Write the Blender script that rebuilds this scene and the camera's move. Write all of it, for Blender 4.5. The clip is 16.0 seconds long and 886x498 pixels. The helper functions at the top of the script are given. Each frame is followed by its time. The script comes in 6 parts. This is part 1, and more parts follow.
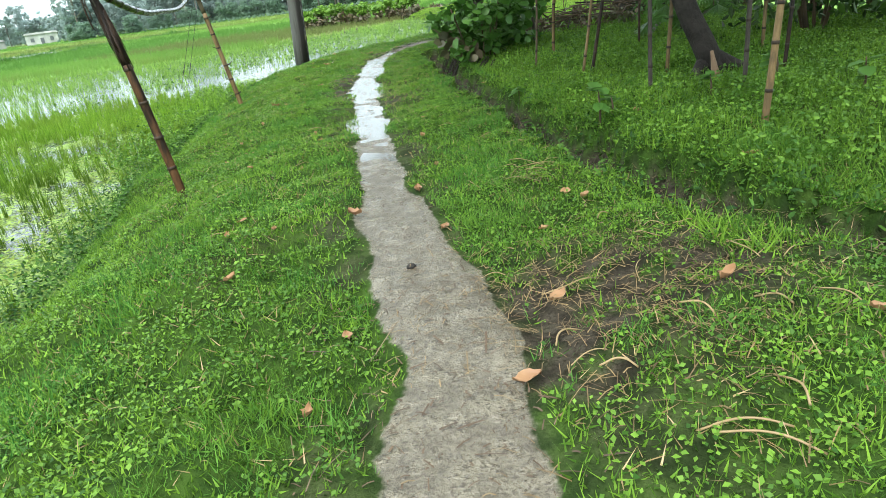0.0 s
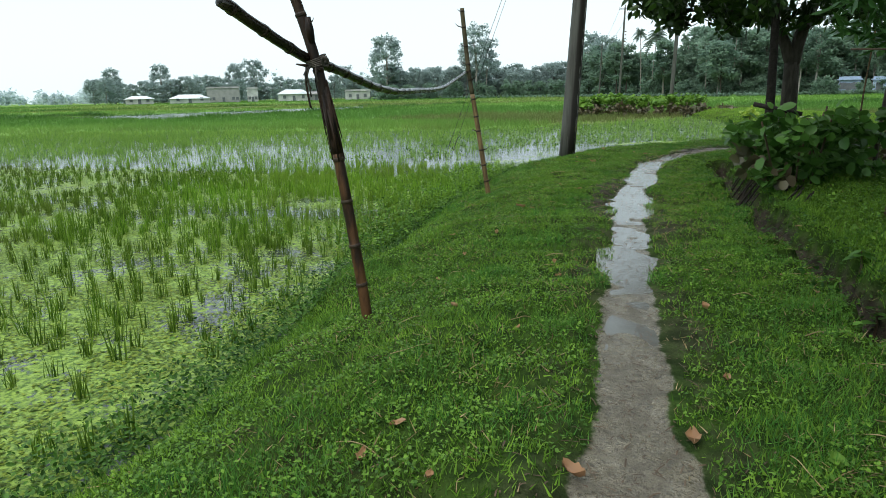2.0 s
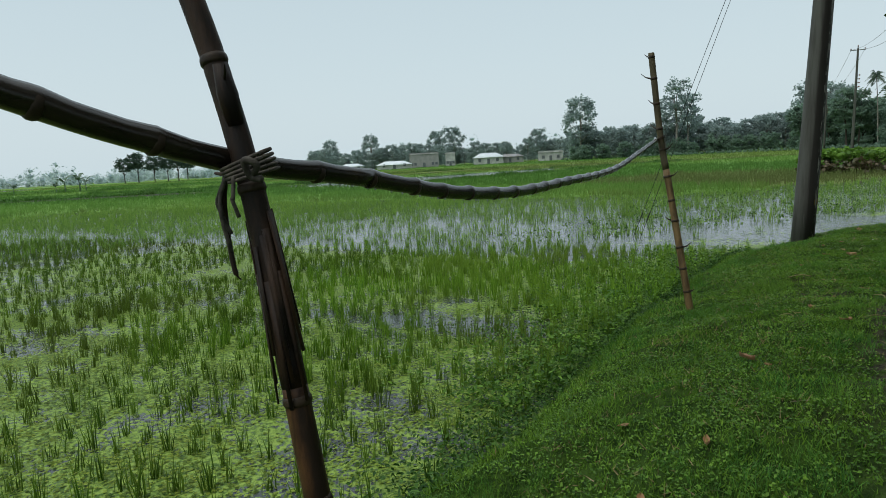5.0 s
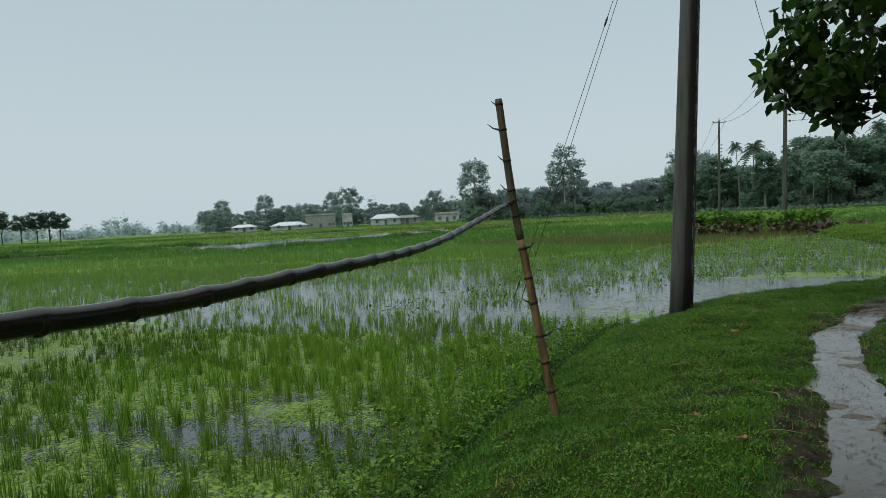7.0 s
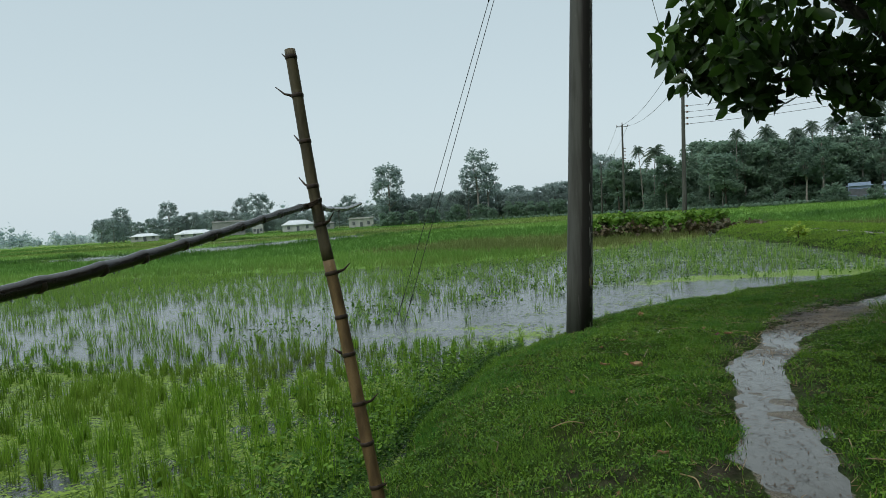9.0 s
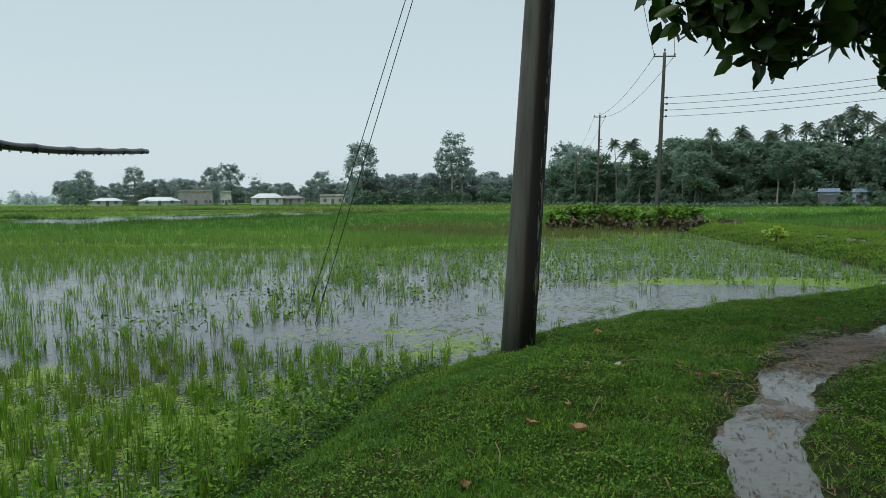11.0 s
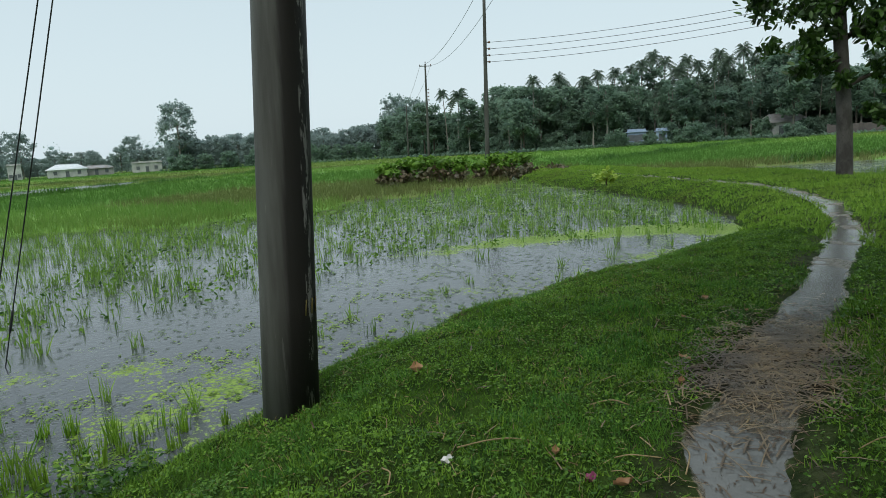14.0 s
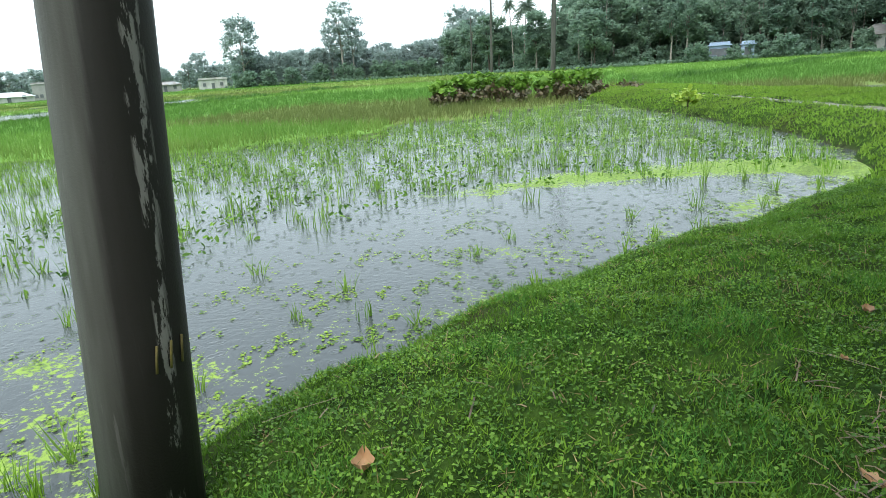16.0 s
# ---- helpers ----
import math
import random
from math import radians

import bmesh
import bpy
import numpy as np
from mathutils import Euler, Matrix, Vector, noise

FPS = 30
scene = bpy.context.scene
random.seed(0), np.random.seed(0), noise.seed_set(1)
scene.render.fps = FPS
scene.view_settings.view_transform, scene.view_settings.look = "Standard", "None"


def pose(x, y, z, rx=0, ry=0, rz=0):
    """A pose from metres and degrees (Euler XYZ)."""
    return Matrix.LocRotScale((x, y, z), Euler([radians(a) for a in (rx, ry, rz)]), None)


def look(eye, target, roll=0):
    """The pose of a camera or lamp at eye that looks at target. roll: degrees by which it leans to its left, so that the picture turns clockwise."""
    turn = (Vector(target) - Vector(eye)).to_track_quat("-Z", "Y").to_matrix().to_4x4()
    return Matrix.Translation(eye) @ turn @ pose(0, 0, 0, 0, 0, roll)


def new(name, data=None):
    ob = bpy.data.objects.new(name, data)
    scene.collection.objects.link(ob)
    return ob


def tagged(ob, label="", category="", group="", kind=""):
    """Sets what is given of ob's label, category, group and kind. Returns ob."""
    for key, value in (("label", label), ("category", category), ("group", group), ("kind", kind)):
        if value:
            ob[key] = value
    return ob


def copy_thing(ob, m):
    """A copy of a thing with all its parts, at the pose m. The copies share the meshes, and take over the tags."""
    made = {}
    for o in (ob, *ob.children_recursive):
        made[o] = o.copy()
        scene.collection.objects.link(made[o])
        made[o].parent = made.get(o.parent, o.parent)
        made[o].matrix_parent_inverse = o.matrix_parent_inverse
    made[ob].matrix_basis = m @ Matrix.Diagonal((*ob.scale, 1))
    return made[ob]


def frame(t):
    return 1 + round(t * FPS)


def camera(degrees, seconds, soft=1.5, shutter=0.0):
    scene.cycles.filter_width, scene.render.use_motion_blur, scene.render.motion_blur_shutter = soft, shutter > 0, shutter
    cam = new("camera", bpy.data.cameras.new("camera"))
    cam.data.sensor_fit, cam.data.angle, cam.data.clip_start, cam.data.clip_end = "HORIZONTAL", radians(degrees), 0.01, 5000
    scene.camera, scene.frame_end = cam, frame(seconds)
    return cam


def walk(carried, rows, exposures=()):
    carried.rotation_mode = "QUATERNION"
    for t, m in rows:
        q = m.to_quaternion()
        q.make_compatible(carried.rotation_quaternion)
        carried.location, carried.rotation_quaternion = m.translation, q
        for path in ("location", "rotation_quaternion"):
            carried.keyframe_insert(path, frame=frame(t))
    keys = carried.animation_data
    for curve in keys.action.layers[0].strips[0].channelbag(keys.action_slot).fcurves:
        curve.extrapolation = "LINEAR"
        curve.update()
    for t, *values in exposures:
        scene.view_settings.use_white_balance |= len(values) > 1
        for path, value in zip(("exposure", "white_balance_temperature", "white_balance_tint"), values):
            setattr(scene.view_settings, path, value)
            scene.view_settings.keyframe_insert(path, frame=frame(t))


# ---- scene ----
cam = camera(69.8, 16.0, soft=0.75)

PATH = [
    (0, (-0.611, 0.458, 1.117), (-0.539, 2.308, 0.362), -7.5),
    (0.5, (-0.554, 0.869, 1.126), (-0.538, 2.801, 0.611), -4.6),
    (1, (-0.675, 1.257, 1.18), (-0.882, 3.197, 0.739), -5.0),
    (1.5, (-0.71, 1.656, 1.207), (-0.948, 3.583, 0.729), -3.7),
    (2, (-0.728, 2.032, 1.202), (-1.364, 3.868, 0.729), -1.3),
    (2.5, (-0.902, 2.327, 1.235), (-2.209, 3.804, 0.9), 1.1),
    (3, (-1.08, 2.677, 1.279), (-2.63, 3.88, 0.892), -2.3),
    (3.5, (-1.163, 3.11, 1.304), (-2.797, 4.211, 0.961), -4.5),
    (4, (-1.247, 3.465, 1.288), (-2.786, 4.674, 0.877), -2.4),
    (4.5, (-1.345, 3.931, 1.344), (-2.517, 5.485, 0.884), -3.8),
    (5, (-1.338, 4.332, 1.378), (-2.512, 5.929, 1.11), -3.2),
    (5.2, (-1.346, 4.468, 1.367), (-2.476, 6.1, 1.124), -3.1),
    (7.3, (-1.518, 6.165, 1.399), (-2.386, 7.967, 1.354), -2.4),
    (7.5, (-1.499, 6.348, 1.386), (-2.345, 8.161, 1.37), -2.0),
    (8, (-1.445, 6.762, 1.381), (-2.325, 8.55, 1.216), -3.4),
    (8.5, (-1.537, 7.223, 1.374), (-2.247, 9.088, 1.254), -2.2),
    (8.7, (-1.544, 7.399, 1.378), (-2.208, 9.283, 1.284), -3.9),
    (10.8, (-1.533, 9.56, 1.315), (-2.246, 11.422, 1.157), -2.8),
    (11, (-1.546, 9.741, 1.288), (-2.132, 11.647, 1.134), -0.5),
    (11.5, (-1.556, 10.17, 1.279), (-2.053, 12.094, 1.05), -3.7),
    (12, (-1.523, 10.602, 1.277), (-2.061, 12.51, 1.014), -4.7),
    (12.5, (-1.576, 10.989, 1.259), (-2.011, 12.928, 1.026), -2.3),
    (13, (-1.533, 11.411, 1.269), (-1.729, 13.383, 1.002), -6.3),
    (13.5, (-1.495, 11.831, 1.297), (-1.742, 13.803, 1.074), -4.0),
    (14, (-1.51, 12.272, 1.295), (-1.61, 14.245, 0.985), -3.7),
    (14.5, (-1.398, 12.732, 1.252), (-1.503, 14.695, 0.887), -4.1),
    (15, (-1.363, 13.155, 1.235), (-1.573, 15.074, 0.712), -4.0),
    (15.5, (-1.31, 13.639, 1.248), (-1.409, 15.526, 0.593), -7.5),
    (16, (-1.289, 14.102, 1.269), (-1.595, 16.003, 0.726), -3.9),
]
walk(cam, [(t, look(eye, target, roll)) for t, eye, target, roll in PATH],
     exposures=[(0.0, 1.93), (0.5, 2.05), (1.0, 1.35), (1.5, 0.98), (2.0, 0.8), (2.5, 0.38), (3.5, 0.05), (4.0, 0.06), (4.5, 0.33), (5.0, 0.12), (7.5, -0.08), (8.0, -0.07), (8.5, 0.10), (11.0, 0.12), (13.0, 0.32), (13.5, 0.26), (14.5, 0.32), (15.0, 0.65), (15.5, 1.45), (16.0, 1.35)])

# world: overcast monsoon sky, flat near the horizon and brighter overhead
SUN_EL, SUN_AZ = 58, 200
world = bpy.data.worlds.new("overcast_sky")
scene.world = world
world.use_nodes = True
wn, wl = world.node_tree.nodes, world.node_tree.links
wn.clear()
w_out, w_bg, w_sky = wn.new("ShaderNodeOutputWorld"), wn.new("ShaderNodeBackground"), wn.new("ShaderNodeTexSky")
w_sky.sky_type, w_sky.sun_disc = "NISHITA", False
w_sky.sun_elevation, w_sky.sun_rotation = radians(SUN_EL), radians(SUN_AZ)
w_sky.air_density, w_sky.dust_density, w_sky.ozone_density = 1.5, 4.0, 2.0
w_tc, w_sep, w_ramp, w_mix = wn.new("ShaderNodeTexCoord"), wn.new("ShaderNodeSeparateXYZ"), wn.new("ShaderNodeValToRGB"), wn.new("ShaderNodeMix")
w_scale = wn.new("ShaderNodeMix")
w_scale.data_type, w_scale.blend_type = "RGBA", "MULTIPLY"
w_mix.data_type = "RGBA"
w_ramp.color_ramp.interpolation = "EASE"
w_ramp.color_ramp.elements[0].position, w_ramp.color_ramp.elements[0].color = 0.0, (0.61, 0.725, 0.775, 1)
w_ramp.color_ramp.elements[1].position, w_ramp.color_ramp.elements[1].color = 1.0, (1.0, 1.13, 1.18, 1)
w_mid = w_ramp.color_ramp.elements.new(0.4)
w_mid.color = (0.52, 0.635, 0.685, 1)
wl.new(w_tc.outputs["Generated"], w_sep.inputs[0])
wl.new(w_sep.outputs["Z"], w_ramp.inputs[0])
wl.new(w_sky.outputs[0], w_scale.inputs["A"])
w_scale.inputs["Factor"].default_value = 1.0
w_scale.inputs["B"].default_value = (0.1, 0.1, 0.1, 1)
w_mix.inputs["Factor"].default_value = 0.88
wl.new(w_scale.outputs["Result"], w_mix.inputs["A"])
wl.new(w_ramp.outputs[0], w_mix.inputs["B"])
wl.new(w_mix.outputs["Result"], w_bg.inputs[0])
w_bg.inputs[1].default_value = 1.0
wl.new(w_bg.outputs[0], w_out.inputs[0])

sun_data = bpy.data.lights.new("sun", "SUN")
sun_data.energy, sun_data.angle, sun_data.color = 1.1, radians(35), (1.0, 0.97, 0.92)
sun = new("sun", sun_data)
sun.matrix_world = pose(0, 0, 60, 90 - SUN_EL, 0, 180 - SUN_AZ)

# ---------------------------------------------------------------- materials


class Nodes:
    """A short way to write node materials."""

    def __init__(self, name):
        self.m = bpy.data.materials.new(name)
        self.m.use_nodes = True
        self.t = self.m.node_tree
        self.t.nodes.clear()
        self.out = self.t.nodes.new("ShaderNodeOutputMaterial")

    def n(self, kind, **inputs):
        node = self.t.nodes.new("ShaderNode" + kind)
        for key, value in inputs.items():
            self.put(node.inputs[key.replace("_", " ")], value)
        return node

    def put(self, socket, value):
        if isinstance(value, bpy.types.NodeSocket):
            self.t.links.new(value, socket)
        elif isinstance(value, (tuple, list)) and len(value) == 3 and socket.type == "RGBA":
            socket.default_value = (*value, 1)
        else:
            socket.default_value = value

    def mix(self, a, b, f, blend="MIX"):
        node = self.t.nodes.new("ShaderNodeMix")
        node.data_type, node.blend_type = "RGBA", blend
        self.put(node.inputs["Factor"], f)
        self.put(node.inputs["A"], a)
        self.put(node.inputs["B"], b)
        return node.outputs["Result"]

    def math(self, op, a, b=0.0, clamp=False):
        node = self.t.nodes.new("ShaderNodeMath")
        node.operation, node.use_clamp = op, clamp
        self.put(node.inputs[0], a)
        self.put(node.inputs[1], b)
        return node.outputs[0]

    def noise(self, scale, detail=3.0, rough=0.55, vec=None):
        node = self.n("TexNoise", Scale=scale, Detail=detail, Roughness=rough)
        self.put(node.inputs["Vector"], vec if vec is not None else self.place())
        return node.outputs["Fac"]

    def place(self):
        return self.n("TexCoord").outputs["Object"]

    def ramp(self, f, lo, hi):
        node = self.t.nodes.new("ShaderNodeMapRange")
        node.interpolation_type = "SMOOTHSTEP"
        self.put(node.inputs["Value"], f)
        node.inputs["From Min"].default_value, node.inputs["From Max"].default_value = lo, hi
        return node.outputs["Result"]

    def attr(self, name):
        node = self.t.nodes.new("ShaderNodeAttribute")
        node.attribute_name = name
        return node.outputs["Fac"]

    def bump(self, height, strength, distance):
        return self.n("Bump", Height=height, Strength=strength, Distance=distance).outputs[0]

    def end(self, color, rough=0.6, normal=None, metallic=0.0, spec=0.5, through_light=0.0):
        p = self.n("BsdfPrincipled", Base_Color=color, Roughness=rough, Metallic=metallic)
        self.put(p.inputs["Specular IOR Level"], spec)
        if normal is not None:
            self.put(p.inputs["Normal"], normal)
        last = p.outputs[0]
        if through_light:
            tr = self.n("BsdfTranslucent", Color=color)
            mixer = self.n("MixShader")
            mixer.inputs[0].default_value = through_light
            self.put(mixer.inputs[1], last)
            self.put(mixer.inputs[2], tr.outputs[0])
            last = mixer.outputs[0]
        self.put(self.out.inputs[0], last)
        return self.m


def plain(name, c1, c2, scale=4.0, rough=0.6, grain=60.0, bump=0.3, depth=0.004, metallic=0.0, c3=None, stretch=None, spec=0.2):
    """A worn solid surface: two colours by large stains, a third by fine grain, and relief."""
    k = Nodes(name)
    vec = k.place()
    if stretch:
        vec = k.n("Mapping", Vector=vec, Scale=stretch).outputs[0]
    big, fine = k.noise(scale, 4, 0.6, vec), k.noise(grain, 3, 0.6, vec)
    rnd = k.n("ObjectInfo").outputs["Random"]
    col = k.mix(c1, c2, k.ramp(big, 0.35, 0.65))
    col = k.mix(col, c3 or tuple(v * 0.6 for v in c1), k.math("MULTIPLY", k.ramp(fine, 0.5, 0.75), 0.6))
    col = k.mix(col, tuple(v * 0.7 for v in c2), k.math("MULTIPLY", rnd, 0.35))
    r = k.math("ADD", rough - 0.1, k.math("MULTIPLY", fine, 0.25))
    return k.end(col, r, k.bump(fine, bump, depth), metallic, spec)


def leafy(name, c1, c2, c3, rough=0.45, through_light=0.3, patch=0.6, spec=0.5, poor=None):
    """Foliage: each leaf or blade has its own tone, and patches differ."""
    k = Nodes(name)
    isl = k.n("NewGeometry").outputs["Random Per Island"]
    pos = k.n("NewGeometry").outputs["Position"]
    big = k.noise(patch, 3, 0.6, pos)
    col = k.mix(c1, c2, isl)
    col = k.mix(col, c3, k.math("MULTIPLY", k.ramp(big, 0.42, 0.68), 0.75))
    if poor:
        col = k.mix(col, poor, k.attr("poor"), "MULTIPLY")
    return k.end(col, rough, None, 0.0, spec, through_light)


MAT = {}
MAT["grass"] = leafy("grass_blades", (0.028, 0.082, 0.010), (0.225, 0.395, 0.045), (0.052, 0.13, 0.014), rough=0.6, patch=1.1, spec=0.12)
MAT["fine_grass"] = leafy("fine_grass_blades", (0.025, 0.10, 0.018), (0.12, 0.30, 0.05), (0.15, 0.27, 0.035), 0.55, patch=0.5, spec=0.12)
MAT["verge"] = leafy("verge_grass_blades", (0.11, 0.22, 0.025), (0.22, 0.37, 0.05), (0.16, 0.25, 0.04), 0.6, patch=0.35, spec=0.12)
MAT["weed"] = leafy("weed_leaves", (0.028, 0.085, 0.011), (0.185, 0.345, 0.04), (0.05, 0.13, 0.017), 0.5, patch=1.3, spec=0.2)
# weed green darkened: waterline and ditch shade is put into the leaf colour
MAT["shaded_weed"] = leafy("shaded_weed_leaves", (0.012, 0.045, 0.008), (0.10, 0.22, 0.03), (0.025, 0.075, 0.012), 0.5, patch=1.0, spec=0.2)
MAT["rice"] = leafy("rice_leaves", (0.06, 0.16, 0.014), (0.26, 0.46, 0.044), (0.18, 0.26, 0.04), 0.55, 0.45, 0.25, 0.12, (0.52, 0.48, 0.58))
MAT["rice_wet"] = leafy("young_rice_leaves", (0.09, 0.20, 0.03), (0.27, 0.44, 0.07), (0.15, 0.27, 0.045), 0.5, 0.4, 0.3, 0.25)
MAT["duckweed"] = leafy("duckweed_leaves", (0.035, 0.095, 0.012), (0.29, 0.42, 0.06), (0.05, 0.115, 0.015), 0.6, 0.1, 0.7, 0.12, (0.78, 0.68, 0.62))
MAT["jack_leaf"] = leafy("glossy_tree_leaves", (0.012, 0.032, 0.008), (0.062, 0.135, 0.018), (0.022, 0.036, 0.012), 0.36, 0.3, 1.2, 0.3)
MAT["bush_leaf"] = leafy("bush_leaves", (0.035, 0.105, 0.016), (0.105, 0.235, 0.04), (0.05, 0.12, 0.02), 0.42, 0.35, 1.0, 0.35)
# the next two leaf colours are lifted and blued to stand for haze
MAT["tree_leaf"] = leafy("hazed_wood_leaves", (0.175, 0.265, 0.195), (0.235, 0.335, 0.245), (0.165, 0.25, 0.20), 0.9, 0.6, 0.12, 0.03)
MAT["pale_leaf"] = leafy("haze_paled_leaves", (0.28, 0.355, 0.335), (0.35, 0.425, 0.40), (0.27, 0.345, 0.335), 0.9, 0.6, 0.1, 0.03)
MAT["palm_leaf"] = leafy("palm_leaves", (0.10, 0.155, 0.11), (0.15, 0.21, 0.145), (0.10, 0.15, 0.12), 0.5, 0.4, 0.3)
MAT["bund_leaf"] = leafy("bund_tree_leaves", (0.07, 0.11, 0.085), (0.10, 0.15, 0.11), (0.07, 0.11, 0.09), 0.8, 0.4, 0.3, 0.05)
MAT["creeper"] = leafy("creeper_leaves", (0.07, 0.16, 0.02), (0.19, 0.34, 0.05), (0.09, 0.18, 0.03), 0.5, 0.35, 0.8, 0.2)
MAT["dry_leaf"] = leafy("dry_leaves", (0.27, 0.135, 0.06), (0.40, 0.24, 0.12), (0.17, 0.075, 0.035), 0.55, 0.15, 3.0)
# farthest foliage: horizon haze is mixed into this colour
MAT["pale_leaf_far"] = leafy("hazed_far_leaves", (0.48, 0.57, 0.58), (0.54, 0.63, 0.64), (0.47, 0.56, 0.575), 0.9, 0.6, 0.05, 0.03)
MAT["dull_leaf"] = leafy("withered_leaves", (0.06, 0.045, 0.024), (0.13, 0.10, 0.052), (0.06, 0.075, 0.03), 0.55, 0.15, 1.5)
MAT["sap_leaf"] = leafy("young_tree_leaves", (0.04, 0.12, 0.025), (0.08, 0.20, 0.04), (0.05, 0.12, 0.03), 0.35, 0.3, 1.0)
MAT["sprout_leaf"] = leafy("yellow_green_leaves", (0.22, 0.34, 0.04), (0.36, 0.48, 0.06), (0.28, 0.40, 0.05), 0.5, 0.4, 1.0)
MAT["straw"] = leafy("straw", (0.19, 0.12, 0.055), (0.42, 0.31, 0.15), (0.10, 0.06, 0.03), 0.5, 0.1, 2.0)
MAT["wet_straw"] = leafy("wet_straw", (0.075, 0.048, 0.024), (0.27, 0.185, 0.08), (0.05, 0.032, 0.017), 0.45, 0.05, 2.0)
MAT["twig"] = plain("dry_twigs", (0.12, 0.08, 0.05), (0.07, 0.05, 0.035), 6, 0.7)
MAT["bamboo"] = plain("weathered_bamboo", (0.19, 0.125, 0.055), (0.085, 0.055, 0.026), 3.0, 0.42, 80, 0.2, 0.002, c3=(0.05, 0.035, 0.02), stretch=(6, 6, 1.2))
MAT["bamboo_olive"] = plain("olive_bamboo", (0.105, 0.088, 0.048), (0.055, 0.045, 0.026), 3.0, 0.45, 80, 0.2, 0.002, c3=(0.03, 0.025, 0.018), stretch=(6, 6, 1.2))
MAT["bamboo_dark"] = plain("wet_dark_bamboo", (0.010, 0.008, 0.006), (0.026, 0.019, 0.012), 3.0, 0.20, 70, 0.12, 0.002, c3=(0.016, 0.012, 0.009), stretch=(6, 1.5, 6), spec=0.45)
MAT["bamboo_old"] = plain("blackened_bamboo", (0.042, 0.022, 0.011), (0.010, 0.007, 0.006), 4.0, 0.55, 70, 0.35, 0.003, c3=(0.02, 0.015, 0.012), stretch=(6, 6, 1.0))
MAT["bamboo_red"] = plain("red_brown_bamboo", (0.105, 0.050, 0.021), (0.020, 0.012, 0.008), 3.0, 0.42, 80, 0.2, 0.002, c3=(0.03, 0.018, 0.012), stretch=(6, 6, 1.2))
MAT["yellow_paint"] = plain("faded_yellow_paint", (0.17, 0.14, 0.04), (0.10, 0.085, 0.03), 20, 0.7)
MAT["raindrop"] = plain("hanging_raindrops", (0.30, 0.33, 0.34), (0.24, 0.27, 0.28), 10, 0.15, spec=0.9)
MAT["node"] = plain("bamboo_node", (0.022, 0.016, 0.012), (0.045, 0.03, 0.018), 20, 0.5)
MAT["bark"] = plain("tree_bark", (0.045, 0.038, 0.03), (0.085, 0.072, 0.06), 5, 0.8, 40, 0.8, 0.02, stretch=(3, 3, 0.6))
MAT["pale_bark"] = plain("pale_bark", (0.30, 0.28, 0.25), (0.20, 0.18, 0.16), 3, 0.8, 30, 0.5, 0.02)
MAT["pale_trunk"] = plain("lichened_bark", (0.04, 0.036, 0.032), (0.10, 0.092, 0.084), 3, 0.8, 30, 0.6, 0.02, stretch=(1, 1, 0.6))
MAT["rot"] = plain("rotten_wood", (0.014, 0.011, 0.009), (0.036, 0.030, 0.025), 6, 0.8, 30, 1.0, 0.02)
MAT["cut_wood"] = plain("split_wood", (0.24, 0.165, 0.10), (0.16, 0.10, 0.06), 8, 0.7)
MAT["rope"] = plain("wet_rope", (0.10, 0.088, 0.072), (0.045, 0.04, 0.034), 40, 0.8, 300, 0.6, 0.002)
MAT["wire"] = plain("steel_wire", (0.05, 0.052, 0.055), (0.08, 0.08, 0.08), 10, 0.45, metallic=0.6)
MAT["steel"] = plain("galvanised_steel", (0.22, 0.23, 0.24), (0.15, 0.15, 0.15), 10, 0.5, metallic=0.7)
MAT["porcelain"] = plain("insulator_porcelain", (0.16, 0.08, 0.05), (0.12, 0.06, 0.04), 10, 0.25)
MAT["tin"] = plain("pale_tin_roof", (0.72, 0.76, 0.78), (0.60, 0.64, 0.66), 0.6, 0.45, 3, 0.2, 0.01)
MAT["rust_tin"] = plain("grey_tin_roof", (0.30, 0.31, 0.32), (0.22, 0.20, 0.19), 0.6, 0.55, 3, 0.2, 0.01)
MAT["plaster"] = plain("rain_stained_plaster", (0.50, 0.50, 0.48), (0.34, 0.34, 0.33), 0.5, 0.8, 4, 0.2, 0.01)
MAT["blue_plaster"] = plain("pale_blue_plaster", (0.34, 0.42, 0.56), (0.28, 0.36, 0.48), 0.5, 0.8, 4, 0.2, 0.01)
MAT["brick"] = plain("brick_wall", (0.14, 0.12, 0.11), (0.10, 0.09, 0.085), 0.8, 0.85, 6, 0.4, 0.01)
# far houses: brick greyed and openings paled, haze put into their colour
MAT["grey_brick"] = plain("hazy_grey_brick", (0.34, 0.33, 0.32), (0.27, 0.265, 0.26), 0.8, 0.85, 6, 0.4, 0.01)
MAT["shutter"] = plain("hazed_shutter", (0.14, 0.15, 0.16), (0.10, 0.11, 0.12), 2, 0.7)
MAT["dark_open"] = plain("dark_hollow_fill", (0.02, 0.02, 0.02), (0.03, 0.03, 0.03), 1, 0.7)
MAT["paper"] = plain("wet_paper", (0.72, 0.72, 0.70), (0.6, 0.6, 0.58), 20, 0.6)
MAT["pink"] = plain("pink_wrapper", (0.26, 0.06, 0.13), (0.2, 0.05, 0.10), 20, 0.4)


